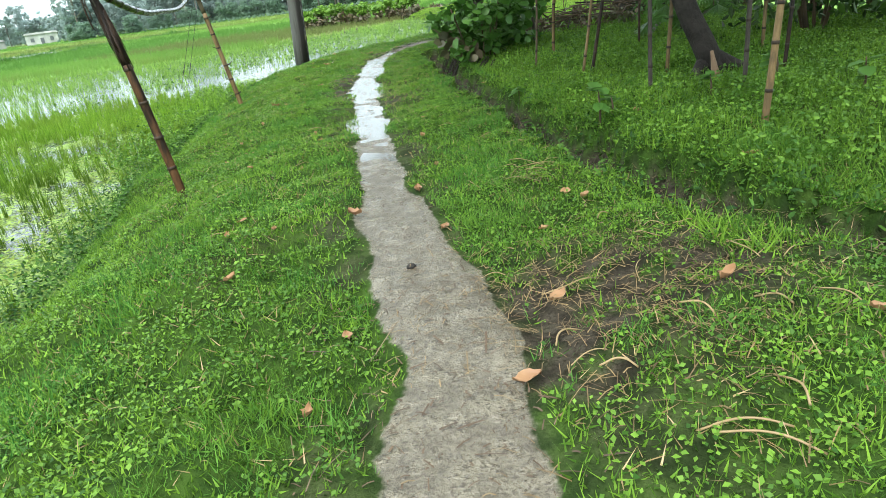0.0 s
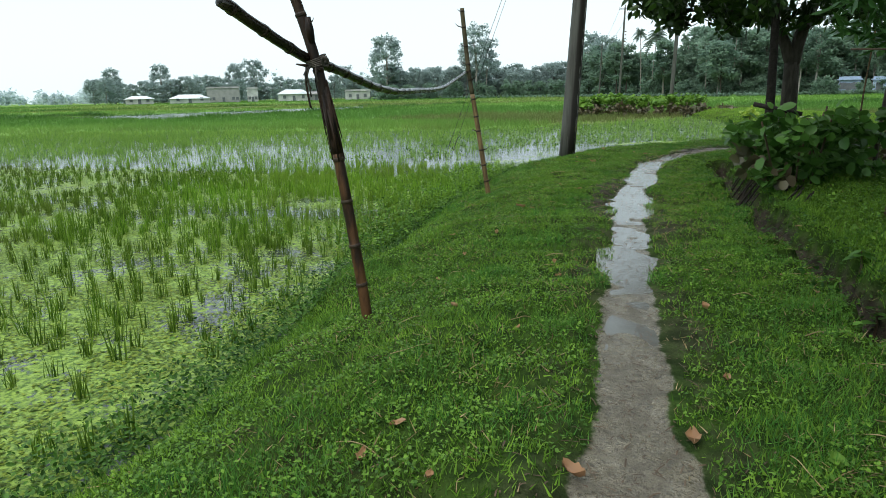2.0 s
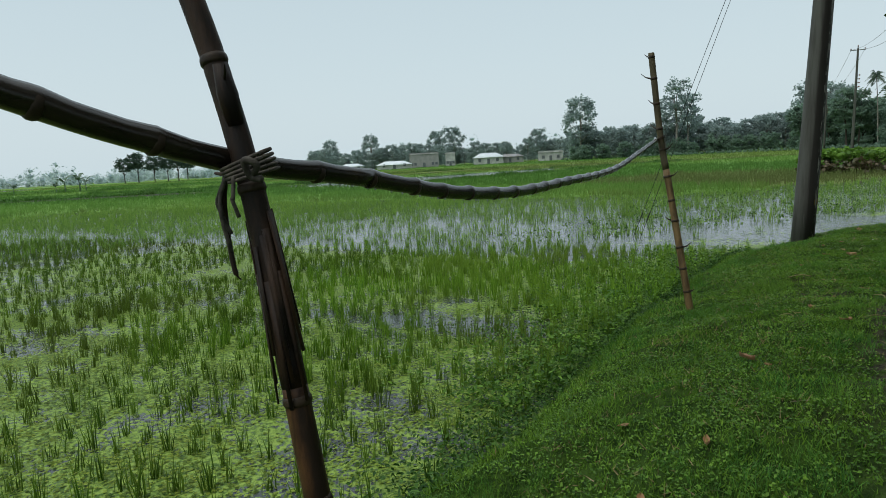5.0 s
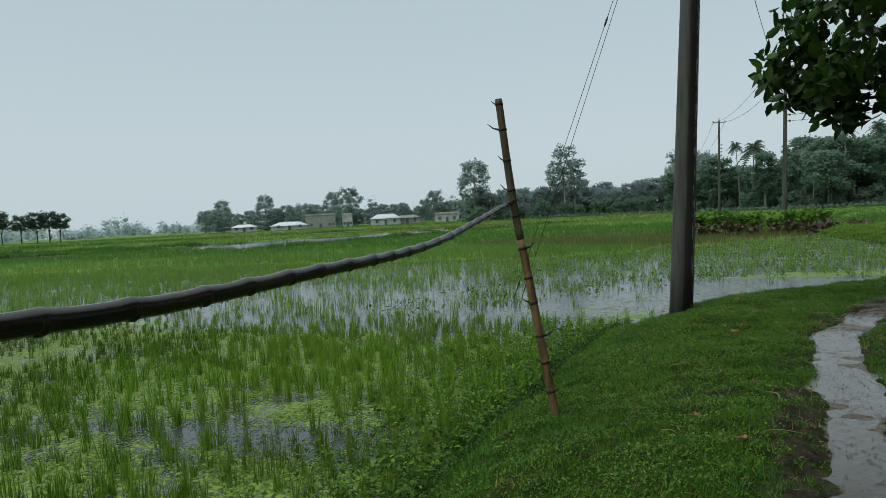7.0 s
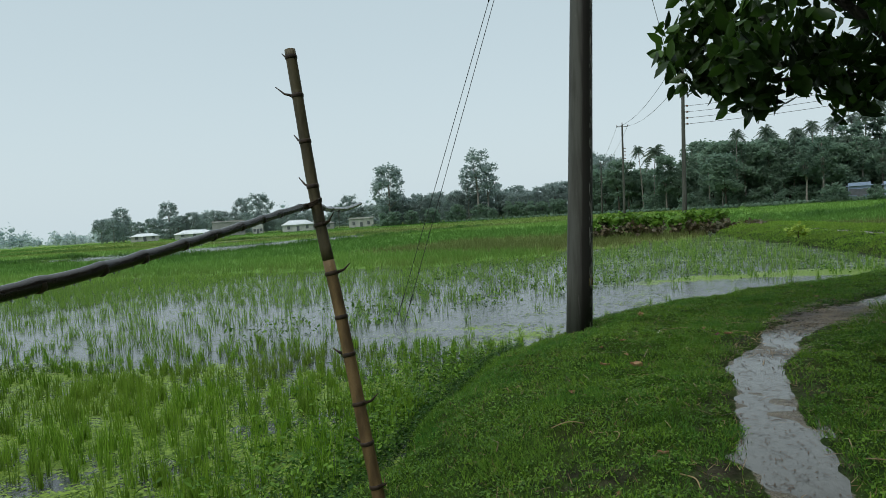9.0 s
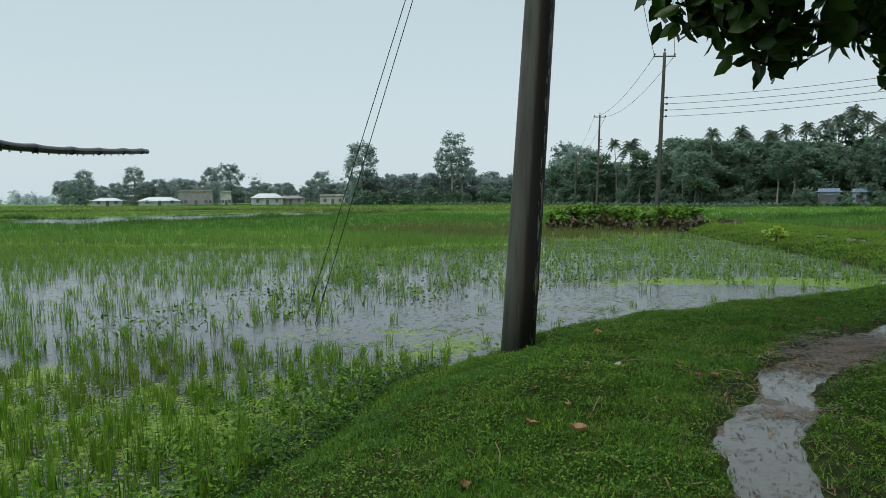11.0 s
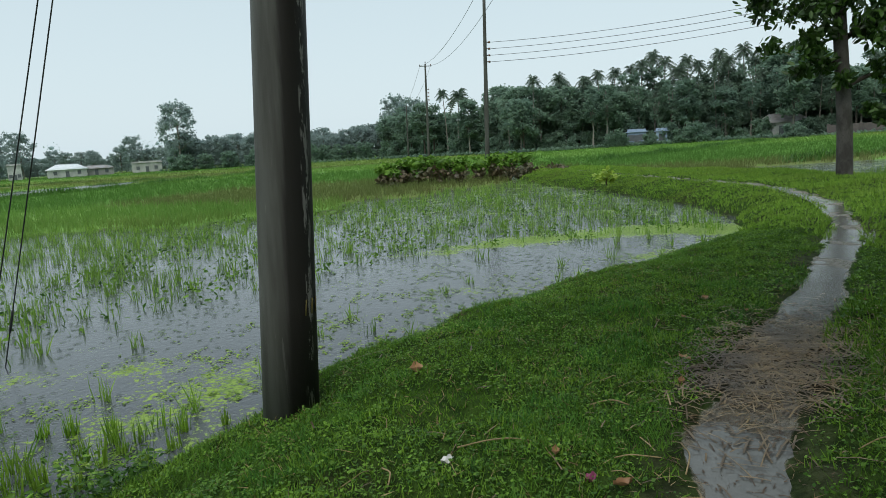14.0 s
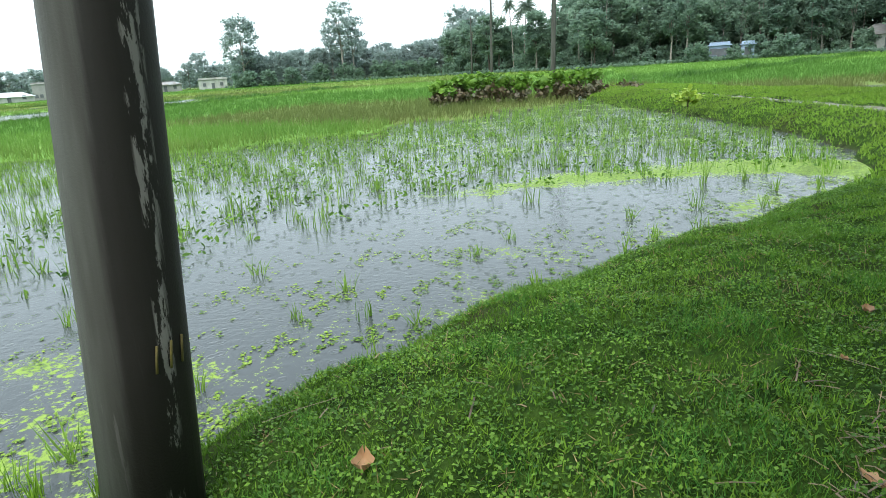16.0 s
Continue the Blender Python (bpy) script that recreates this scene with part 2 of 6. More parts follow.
def concrete_pole():
    k = Nodes("spun_concrete")
    vec = k.n("Mapping", Vector=k.place(), Scale=(5.0, 5.0, 0.35)).outputs[0]
    streak, fine = k.noise(1.6, 4, 0.6, vec), k.noise(120, 3, 0.6)
    run = k.noise(2.2, 5, 0.7, k.n("Mapping", Vector=k.place(), Scale=(9.0, 9.0, 0.22)).outputs[0])
    col = k.mix((0.082, 0.084, 0.073), (0.054, 0.053, 0.046), k.ramp(streak, 0.38, 0.62))
    col = k.mix(col, (0.19, 0.185, 0.17), k.math("MULTIPLY", k.ramp(run, 0.62, 0.68), 0.35))
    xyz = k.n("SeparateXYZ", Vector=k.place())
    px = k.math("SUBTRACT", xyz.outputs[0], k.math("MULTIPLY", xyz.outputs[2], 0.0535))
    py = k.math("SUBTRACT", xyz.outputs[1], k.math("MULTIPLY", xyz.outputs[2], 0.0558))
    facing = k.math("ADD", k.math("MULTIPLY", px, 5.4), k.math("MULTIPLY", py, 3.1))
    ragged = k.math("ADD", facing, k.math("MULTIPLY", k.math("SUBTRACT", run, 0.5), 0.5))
    # darker round one side of the shaft with a ragged edge, then flakes
    dark_side, flank = k.ramp(ragged, -0.42, -0.12), k.math("MULTIPLY", k.ramp(ragged, 0.38, 0.46), k.ramp(ragged, 0.72, 0.62))
    flake = k.noise(26, 5, 0.7, k.n("Mapping", Vector=k.place(), Scale=(1.0, 1.0, 0.22)).outputs[0])
    col = k.mix(col, (0.015, 0.0125, 0.011), k.math("MULTIPLY", dark_side, 0.85))
    col = k.mix(col, (0.22, 0.21, 0.195), k.math("MULTIPLY", flank, k.ramp(flake, 0.51, 0.56)))
    rough = k.math("ADD", 0.4, k.math("MULTIPLY", streak, 0.3))
    return k.end(col, rough, k.bump(k.math("ADD", fine, k.math("MULTIPLY", flake, flank)), 0.4, 0.004), spec=0.18)


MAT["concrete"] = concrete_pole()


def plot_tone(k, pos, col):
    """Paddies differ from plot to plot: deep green, yellowing, or dull and half dry."""
    flat = k.n("Mapping", Vector=pos, Rotation=(0, 0, 0.35), Scale=(0.016, 0.034, 0)).outputs[0]
    cell = k.n("TexVoronoi", Vector=flat, Scale=1.0, Randomness=0.75)
    rgb = k.n("SeparateXYZ", Vector=cell.outputs["Color"])
    col = k.mix(col, (0.095, 0.205, 0.038), k.ramp(rgb.outputs[0], 0.45, 0.60))
    col = k.mix(col, (0.190, 0.245, 0.062), k.math("MULTIPLY", k.ramp(rgb.outputs[1], 0.62, 0.72), 0.75))
    return k.mix(col, (0.165, 0.155, 0.065), k.math("MULTIPLY", k.ramp(rgb.outputs[2], 0.80, 0.86), 0.6))


def far_rice():
    k = Nodes("dense_rice_leaves")
    isl, pos = k.n("NewGeometry").outputs["Random Per Island"], k.n("NewGeometry").outputs["Position"]
    col = plot_tone(k, pos, k.mix((0.118, 0.245, 0.045), (0.185, 0.325, 0.066), k.ramp(k.noise(0.12, 3, 0.6, pos), 0.3, 0.7)))
    col = k.mix(col, (0.19, 0.155, 0.06), k.math("MULTIPLY", k.attr("edge"), k.math("MULTIPLY", k.ramp(k.noise(0.5, 3, 0.6, pos), 0.3, 0.6), 0.35)))
    col = k.mix(col, (0.5, 0.5, 0.5), k.math("MULTIPLY", isl, 0.4), "MULTIPLY")
    return k.end(col, 0.6, None, 0.0, 0.15, 0.4)


MAT["rice_far"] = far_rice()


def ground_material():
    k = Nodes("monsoon_ground")
    pos = k.n("NewGeometry").outputs["Position"]
    mud, field = k.attr("mud"), k.attr("field")
    big, mid, fine = k.noise(0.7, 4, 0.6, pos), k.noise(9, 4, 0.65, pos), k.noise(70, 4, 0.7, pos)
    turf = k.mix((0.016, 0.036, 0.007), (0.040, 0.078, 0.013), k.ramp(mid, 0.35, 0.65))
    turf = k.mix(turf, (0.032, 0.025, 0.015), k.math("MULTIPLY", k.ramp(big, 0.5, 0.75), 0.8))
    clay = k.mix((0.105, 0.09, 0.062), (0.185, 0.162, 0.115), k.ramp(mid, 0.3, 0.7))
    clay = k.mix(clay, (0.05, 0.038, 0.026), k.math("MULTIPLY", k.ramp(fine, 0.50, 0.64), 0.9))
    clay = k.mix(clay, (0.25, 0.215, 0.168), k.math("MULTIPLY", k.ramp(k.noise(34, 5, 0.75, pos), 0.56, 0.68), 0.5))
    clay = k.mix(clay, (0.060, 0.050, 0.036), k.math("MULTIPLY", k.ramp(k.noise(24, 5, 0.75, pos), 0.52, 0.64), 0.65))
    edge = k.ramp(k.math("ADD", mud, k.math("MULTIPLY", k.math("SUBTRACT", mid, 0.5), 0.7)), 0.42, 0.58)
    crop = k.mix((0.115, 0.23, 0.05), (0.175, 0.30, 0.072), k.ramp(k.noise(0.06, 4, 0.6, pos), 0.35, 0.65))
    crop = plot_tone(k, pos, crop)
    crop = k.mix(crop, (0.09, 0.19, 0.03), k.math("MULTIPLY", k.ramp(k.noise(1.4, 4, 0.7, pos), 0.5, 0.7), 0.6))
    soil = k.mix((0.020, 0.017, 0.012), (0.066, 0.056, 0.040), k.ramp(mid, 0.35, 0.65))
    soil = k.mix(soil, (0.018, 0.014, 0.010), k.math("MULTIPLY", k.ramp(fine, 0.48, 0.62), 0.8))
    col = k.mix(turf, crop, k.ramp(field, 0.3, 0.7))
    col = k.mix(col, soil, k.attr("soil"))
    col = k.mix(col, clay, edge)
    wet = k.math("SUBTRACT", 0.85, k.math("MULTIPLY", edge, k.math("ADD", 0.38, k.math("MULTIPLY", k.ramp(mid, 0.35, 0.65), 0.27))))
    wet = k.math("SUBTRACT", wet, k.math("MULTIPLY", k.attr("soil"), 0.25))
    h = k.math("ADD", k.math("MULTIPLY", mid, 1.0), k.math("MULTIPLY", fine, 0.45))
    return k.end(col, wet, k.bump(h, 0.8, 0.03), spec=k.math("ADD", 0.04, k.math("MULTIPLY", edge, 0.40)))


def water_material():
    k = Nodes("rain_water")
    pos = k.n("NewGeometry").outputs["Position"]
    rings = k.n("TexVoronoi", Vector=pos, Scale=7.0)
    ring = k.math("SINE", k.math("MULTIPLY", rings.outputs["Distance"], 32.0))
    ring = k.math("MULTIPLY", ring, k.ramp(rings.outputs["Distance"], 0.5, 0.1))
    ripple = k.math("ADD", k.math("MULTIPLY", k.noise(14, 3, 0.6, pos), 0.8), k.math("MULTIPLY", ring, 0.25))
    n1, n2 = k.noise(1.3, 5, 0.65, pos), k.noise(22, 3, 0.7, pos)
    cover = k.math("ADD", k.attr("algae"), k.math("ADD", k.math("SUBTRACT", n1, 0.5), k.math("MULTIPLY", k.math("SUBTRACT", n2, 0.5), 0.8)))
    mask = k.ramp(cover, 0.46, 0.54)
    scum = k.mix((0.055, 0.11, 0.018), (0.23, 0.33, 0.06), k.ramp(n2, 0.35, 0.65))
    col = k.mix((0.055, 0.062, 0.066), scum, mask)
    rough = k.math("ADD", 0.08, k.math("MULTIPLY", mask, 0.5))
    return k.end(col, rough, k.bump(ripple, 0.3, 0.02), spec=k.math("SUBTRACT", 0.30, k.math("MULTIPLY", mask, 0.15)))


def puddle_material():
    k = Nodes("puddle_water")
    pos = k.n("NewGeometry").outputs["Position"]
    return k.end(k.mix((0.070, 0.069, 0.060), (0.140, 0.138, 0.122), k.noise(9, 4, 0.65, pos)), 0.05, k.bump(k.noise(45, 4, 0.7, pos), 0.15, 0.01), spec=0.55)


MAT["ground"], MAT["water"], MAT["puddle"] = ground_material(), water_material(), puddle_material()

# ---------------------------------------------------------------- mesh helpers
rng = np.random.default_rng(7)


def fast_mesh(name, verts, faces, mat, smooth=False):
    """A mesh from arrays; all faces have the same number of corners."""
    verts, faces = np.asarray(verts, np.float32), np.asarray(faces, np.int32)
    me = bpy.data.meshes.new(name)
    me.vertices.add(len(verts))
    me.vertices.foreach_set("co", verts.ravel())
    me.loops.add(faces.size)
    me.loops.foreach_set("vertex_index", faces.ravel())
    me.polygons.add(len(faces))
    me.polygons.foreach_set("loop_start", np.arange(0, faces.size, faces.shape[1], dtype=np.int32))
    if smooth:
        me.polygons.foreach_set("use_smooth", np.ones(len(faces), bool))
    me.update(calc_edges=True)
    me.materials.append(mat)
    return me


def part(name, shape, material, parent=None, label=""):
    """One mesh object under a thing or under a part. shape: a bmesh, a mesh, or (verts, faces)."""
    if isinstance(shape, bpy.types.Mesh):
        me = shape
    elif isinstance(shape, bmesh.types.BMesh):
        me = bpy.data.meshes.new(name)
        shape.to_mesh(me)
        shape.free()
        me.materials.append(material)
    else:
        me = bpy.data.meshes.new(name)
        me.from_pydata([tuple(v) for v in shape[0]], [], [tuple(f) for f in shape[1]])
        me.polygons.foreach_set("use_smooth", np.ones(len(me.polygons), bool))
        me.update()
        me.materials.append(material)
    ob = new(name, me)
    if parent is not None:
        ob.parent = parent
    if label:
        ob["label"] = label
    return ob


def thing(name, label, category, group="", kind="", at=None):
    ob = new(name)
    ob.empty_display_size = 0.1
    if at is not None:
        ob.matrix_world = at
    return tagged(ob, label, category, group, kind)


def tube(points, radii, seg=8, cap=True):
    """A round rod along points, closed at both ends."""
    pts = [Vector(p) for p in points]
    radii = [radii] * len(pts) if isinstance(radii, (int, float)) else list(radii)
    verts, faces = [], []
    side = None
    for i, p in enumerate(pts):
        d = (pts[min(i + 1, len(pts) - 1)] - pts[max(i - 1, 0)]).normalized()
        if side is None:
            side = d.orthogonal().normalized()
        side = (side - d * side.dot(d)).normalized()
        up = d.cross(side)
        for j in range(seg):
            a = 2 * math.pi * j / seg
            verts.append(p + (side * math.cos(a) + up * math.sin(a)) * radii[i])
    for i in range(len(pts) - 1):
        for j in range(seg):
            a, b = i * seg + j, i * seg + (j + 1) % seg
            faces.append((a, b, b + seg, a + seg))
    if cap:
        faces.append(tuple(range(seg))[::-1])
        faces.append(tuple(range((len(pts) - 1) * seg, len(pts) * seg)))
    return verts, faces


def join(shapes):
    verts, faces = [], []
    for v, f in shapes:
        k = len(verts)
        verts += list(v)
        faces += [tuple(i + k for i in q) for q in f]
    return verts, faces


def box(x0, x1, y0, y1, z0, z1, bevel=0.0):
    bm = bmesh.new()
    bmesh.ops.create_cube(bm, size=1, matrix=Matrix.Translation(((x0 + x1) / 2, (y0 + y1) / 2, (z0 + z1) / 2)) @ Matrix.Diagonal((x1 - x0, y1 - y0, z1 - z0, 1)))
    if bevel:
        bmesh.ops.bevel(bm, geom=bm.edges[:], offset=bevel, segments=1, affect="EDGES")
    return bm


def spline(points, steps=6):
    """A smooth line (Catmull-Rom) through points."""
    p = [Vector(q) for q in points]
    p = [p[0] * 2 - p[1]] + p + [p[-1] * 2 - p[-2]]
    out = []
    for i in range(1, len(p) - 2):
        for s in range(steps):
            t = s / steps
            a, b, c, d = p[i - 1], p[i], p[i + 1], p[i + 2]
            out.append(0.5 * ((2 * b) + (c - a) * t + (2 * a - 5 * b + 4 * c - d) * t * t + (3 * b - a - 3 * c + d) * t ** 3))
    return out + [p[-2]]


def turns(n, tilt_lo, tilt_hi, r=rng):
    """n rotations: a random heading, leant over by an angle between the two, in degrees."""
    a, b, c = r.uniform(0, 2 * np.pi, n), np.radians(r.uniform(tilt_lo, tilt_hi, n)), r.uniform(0, 2 * np.pi, n)
    ca, sa, cb, sb, cc, sc = np.cos(a), np.sin(a), np.cos(b), np.sin(b), np.cos(c), np.sin(c)
    zero, one = np.zeros(n), np.ones(n)
    za = np.stack([np.stack([ca, -sa, zero], 1), np.stack([sa, ca, zero], 1), np.stack([zero, zero, one], 1)], 1)
    xb = np.stack([np.stack([one, zero, zero], 1), np.stack([zero, cb, -sb], 1), np.stack([zero, sb, cb], 1)], 1)
    zc = np.stack([np.stack([cc, -sc, zero], 1), np.stack([sc, cc, zero], 1), np.stack([zero, zero, one], 1)], 1)
    return za @ xb @ zc


def scatter(shape, places, rots, sizes):
    """Arrays of many copies of a small shape."""
    v, f = np.array(shape[0], float), np.array(shape[1], int)
    n, k = len(places), len(v)
    sizes = np.asarray(sizes, float)
    sizes = np.repeat(sizes[:, None], 3, 1) if sizes.ndim == 1 else sizes
    local = v[None] * sizes[:, None]
    out = np.einsum("nij,nkj->nki", rots, local) + np.asarray(places)[:, None]
    faces = (f[None] + (np.arange(n) * k)[:, None, None]).reshape(-1, f.shape[1])
    return out.reshape(-1, 3), faces


BLADE = ([(-0.5, 0, 0), (0.5, 0, 0), (-0.38, 0.10, 0.55), (0.38, 0.10, 0.55), (0, 0.36, 1.0)], [(0, 1, 3), (0, 3, 2), (2, 3, 4)])
SHORT = ([(-0.5, 0, 0), (0.5, 0, 0), (0, 0.45, 1.0)], [(0, 1, 2)])
LEAF = ([(0, 0, 0), (0.22, 0.30, 0.05), (0.20, 0.68, 0.03), (0, 1, -0.08), (-0.20, 0.68, 0.03), (-0.22, 0.30, 0.05)], [(0, 1, 2, 3), (0, 3, 4, 5)])
ROUND = ([(0, 0, 0), (0.36, 0.25, 0.07), (0.34, 0.72, 0.05), (0, 1, -0.05), (-0.34, 0.72, 0.05), (-0.36, 0.25, 0.07)], [(0, 1, 2, 3), (0, 3, 4, 5)])
DIAMOND = ([(0, 0, 0), (0.36, 0.45, 0.10), (0, 1, 0), (-0.36, 0.45, 0.10)], [(0, 1, 2, 3)])
FINGER = ([(0, 0, 0), (0.10, 0.25, 0.04), (0.11, 0.62, 0.02), (0, 1, -0.12), (-0.11, 0.62, 0.02), (-0.10, 0.25, 0.04)], [(0, 1, 2, 3), (0, 3, 4, 5)])
FLAKE = ([(0.5, 0, 0), (0.2, 0.42, 0.004), (-0.38, 0.36, 0), (-0.45, -0.25, 0.003), (0.12, -0.5, 0)], [(0, 1, 2, 3, 4)])

def lumps(blobs, share, seed, fine=1):
    """Low uneven balls added inside a crown so its gaps render lighter, as arrays of triangles."""
    bm = bmesh.new()
    bmesh.ops.create_icosphere(bm, subdivisions=fine, radius=1.0)
    v = np.array([p.co for p in bm.verts])
    f = np.array([[p.index for p in q.verts] for q in bm.faces])
    bm.free()
    r = np.random.default_rng(seed)
    b = np.array(blobs, float)
    n, k = len(b), len(v)
    out = v[None] * (b[:, 3] * share)[:, None, None] * r.uniform(0.55, 1.2, (n, k, 1)) * np.array([1, 1, 0.8]) + b[:, None, :3]
    return out.reshape(-1, 3), (f[None] + (np.arange(n) * k)[:, None, None]).reshape(-1, 3)


def crown_mesh(name, blobs, per, size, shape, seed, mat, share=0.8, flat=(0, 90), loose=1.0):
    """Leaves round an uneven inner mass."""
    v, f = leaf_cloud(blobs, per, size, shape, seed, flat, loose)
    f = np.concatenate([f[:, [0, 1, 2]], f[:, [0, 2, 3]]])
    v2, f2 = lumps(blobs, share, seed)
    return fast_mesh(name, np.concatenate([v, v2]), np.concatenate([f, f2 + len(v)]), mat)


# ---------------------------------------------------------------- the lie of the land
TRAIL = np.array([(-0.75, -30), (-0.72, -6), (-0.62, 1.0), (-0.55, 2.3), (-0.68, 3.4), (-0.76, 4.3), (-0.88, 6.0), (-1.0, 8.4), (-1.06, 10.2), (-0.97, 12.0), (-0.88, 13.5), (-0.45, 14.8), (0.05, 15.75),
                  (0.78, 16.7), (1.98, 18.5), (3.2, 20.4), (4.6, 23.4), (5.3, 26.8), (5.0, 30), (3.9, 36), (2.9, 43), (2.6, 50), (3.2, 62), (6, 80), (10, 120)])
TRAIL_W = np.array([0.4, 0.4, 0.32, 0.44, 0.38, 0.32, 0.27, 0.25, 0.34, 0.38, 0.36, 0.36, 0.36, 0.34, 0.30, 0.30, 0.32, 0.30, 0.28, 0.28, 0.28, 0.3, 0.3, 0.3, 0.3])
SHORE = [(-2.9, -30), (-2.9, -6), (-3.0, 2), (-3.08, 4.5), (-3.2, 6), (-3.35, 7.2), (-3.48, 8.6), (-3.58, 10.5), (-3.7, 13), (-3.62, 14.8), (-3.3, 15.7), (-2.95, 16.5), (-2.5, 17.3), (-1.9, 18.1), (-1.25, 18.8),
         (-0.6, 19.5), (0.6, 20.5), (2.0, 21.8), (3.1, 23.2), (3.8, 25.5), (3.7, 28.5), (3.0, 33), (1.7, 38), (0.8, 43), (1.0, 50), (1.6, 62), (4.4, 80), (8, 120)]
LAND = np.array(SHORE + [(12, 120), (8, 80), (5.2, 62), (5.0, 50), (6.5, 40), (9.5, 33), (9.6, 27), (8.4, 21), (7.8, 17), (7.4, 10), (7.4, -30)])
WET = np.array([(-30, -30), (-34, -8), (-38, 8), (-44, 20), (-31, 29.5), (-13, 30), (-7, 31.5), (-4.5, 37), (-1, 42), (2.4, 42), (6, 26), (9.4, 27), (9.4, 33), (11, 33), (17, 34), (22, 42), (11, 42.5), (9.2, 34), (6, 26), (6, -30)])
POOLS = [np.array(q) for q in ([(-44, 50), (-38, 82), (-49, 101), (-60, 74), (-70, 58)], [(40, 112), (84, 116), (98, 136), (52, 124)], [(-78, 84), (-70, 120), (-84, 116)])]
BARE = np.array([(-100, 27), (-64, 41), (-62, 47), (-70, 47), (-104, 33)])
DITCH = np.array([(0.30, 13.6), (0.12, 12.6), (0.2, 11.0), (0.27, 8.4), (0.42, 6.8), (0.55, 5.6), (0.64, 4.6), (0.78, 3.9), (1.0, 3.2), (1.35, 2.6)])
OPEN = np.array([(-7.5, 16.6), (-5.7, 18.0), (-5.0, 19.2), (-4.1, 20.6), (-2.9, 22.2), (-0.9, 23.2), (2.2, 23.8), (3.2, 23.0), (0, 19.5), (-2.6, 16.6), (-3.6, 15.9)])
WATER_Z = -0.45


def to_line(x, y, line):
    """Distance to a polyline, and how far along it (in corners) the nearest place is."""
    best, where = np.full(x.shape, 1e9), np.zeros(x.shape)
    for i in range(len(line) - 1):
        a, d = line[i], line[i + 1] - line[i]
        t = np.clip(((x - a[0]) * d[0] + (y - a[1]) * d[1]) / (d @ d), 0, 1)
        r = np.hypot(x - a[0] - t * d[0], y - a[1] - t * d[1])
        closer = r < best
        best, where = np.where(closer, r, best), np.where(closer, i + t, where)
    return best, where


def inside(x, y, poly):
    """Signed distance to a polygon's edge, positive inside."""
    odd = np.zeros(x.shape, bool)
    for i in range(len(poly)):
        (x0, y0), (x1, y1) = poly[i - 1], poly[i]
        if y0 != y1:
            odd ^= ((y0 > y) != (y1 > y)) & (x < (x1 - x0) * (y - y0) / (y1 - y0) + x0)
    d, _ = to_line(x, y, np.vstack([poly, poly[:1]]))
    return np.where(odd, d, -d)


def wave(x, y, size, seed):
    """Smooth unevenness between about -1 and 1."""
    r = np.random.default_rng(seed)
    out = np.zeros(np.shape(x))
    for i in range(7):
        a, k = r.uniform(0, 6.28), r.uniform(0.6, 1.8) / size
        out = out + np.sin((np.cos(a) * x + np.sin(a) * y) * k * 6.28 + r.uniform(0, 6.28))
    return out / 3.2


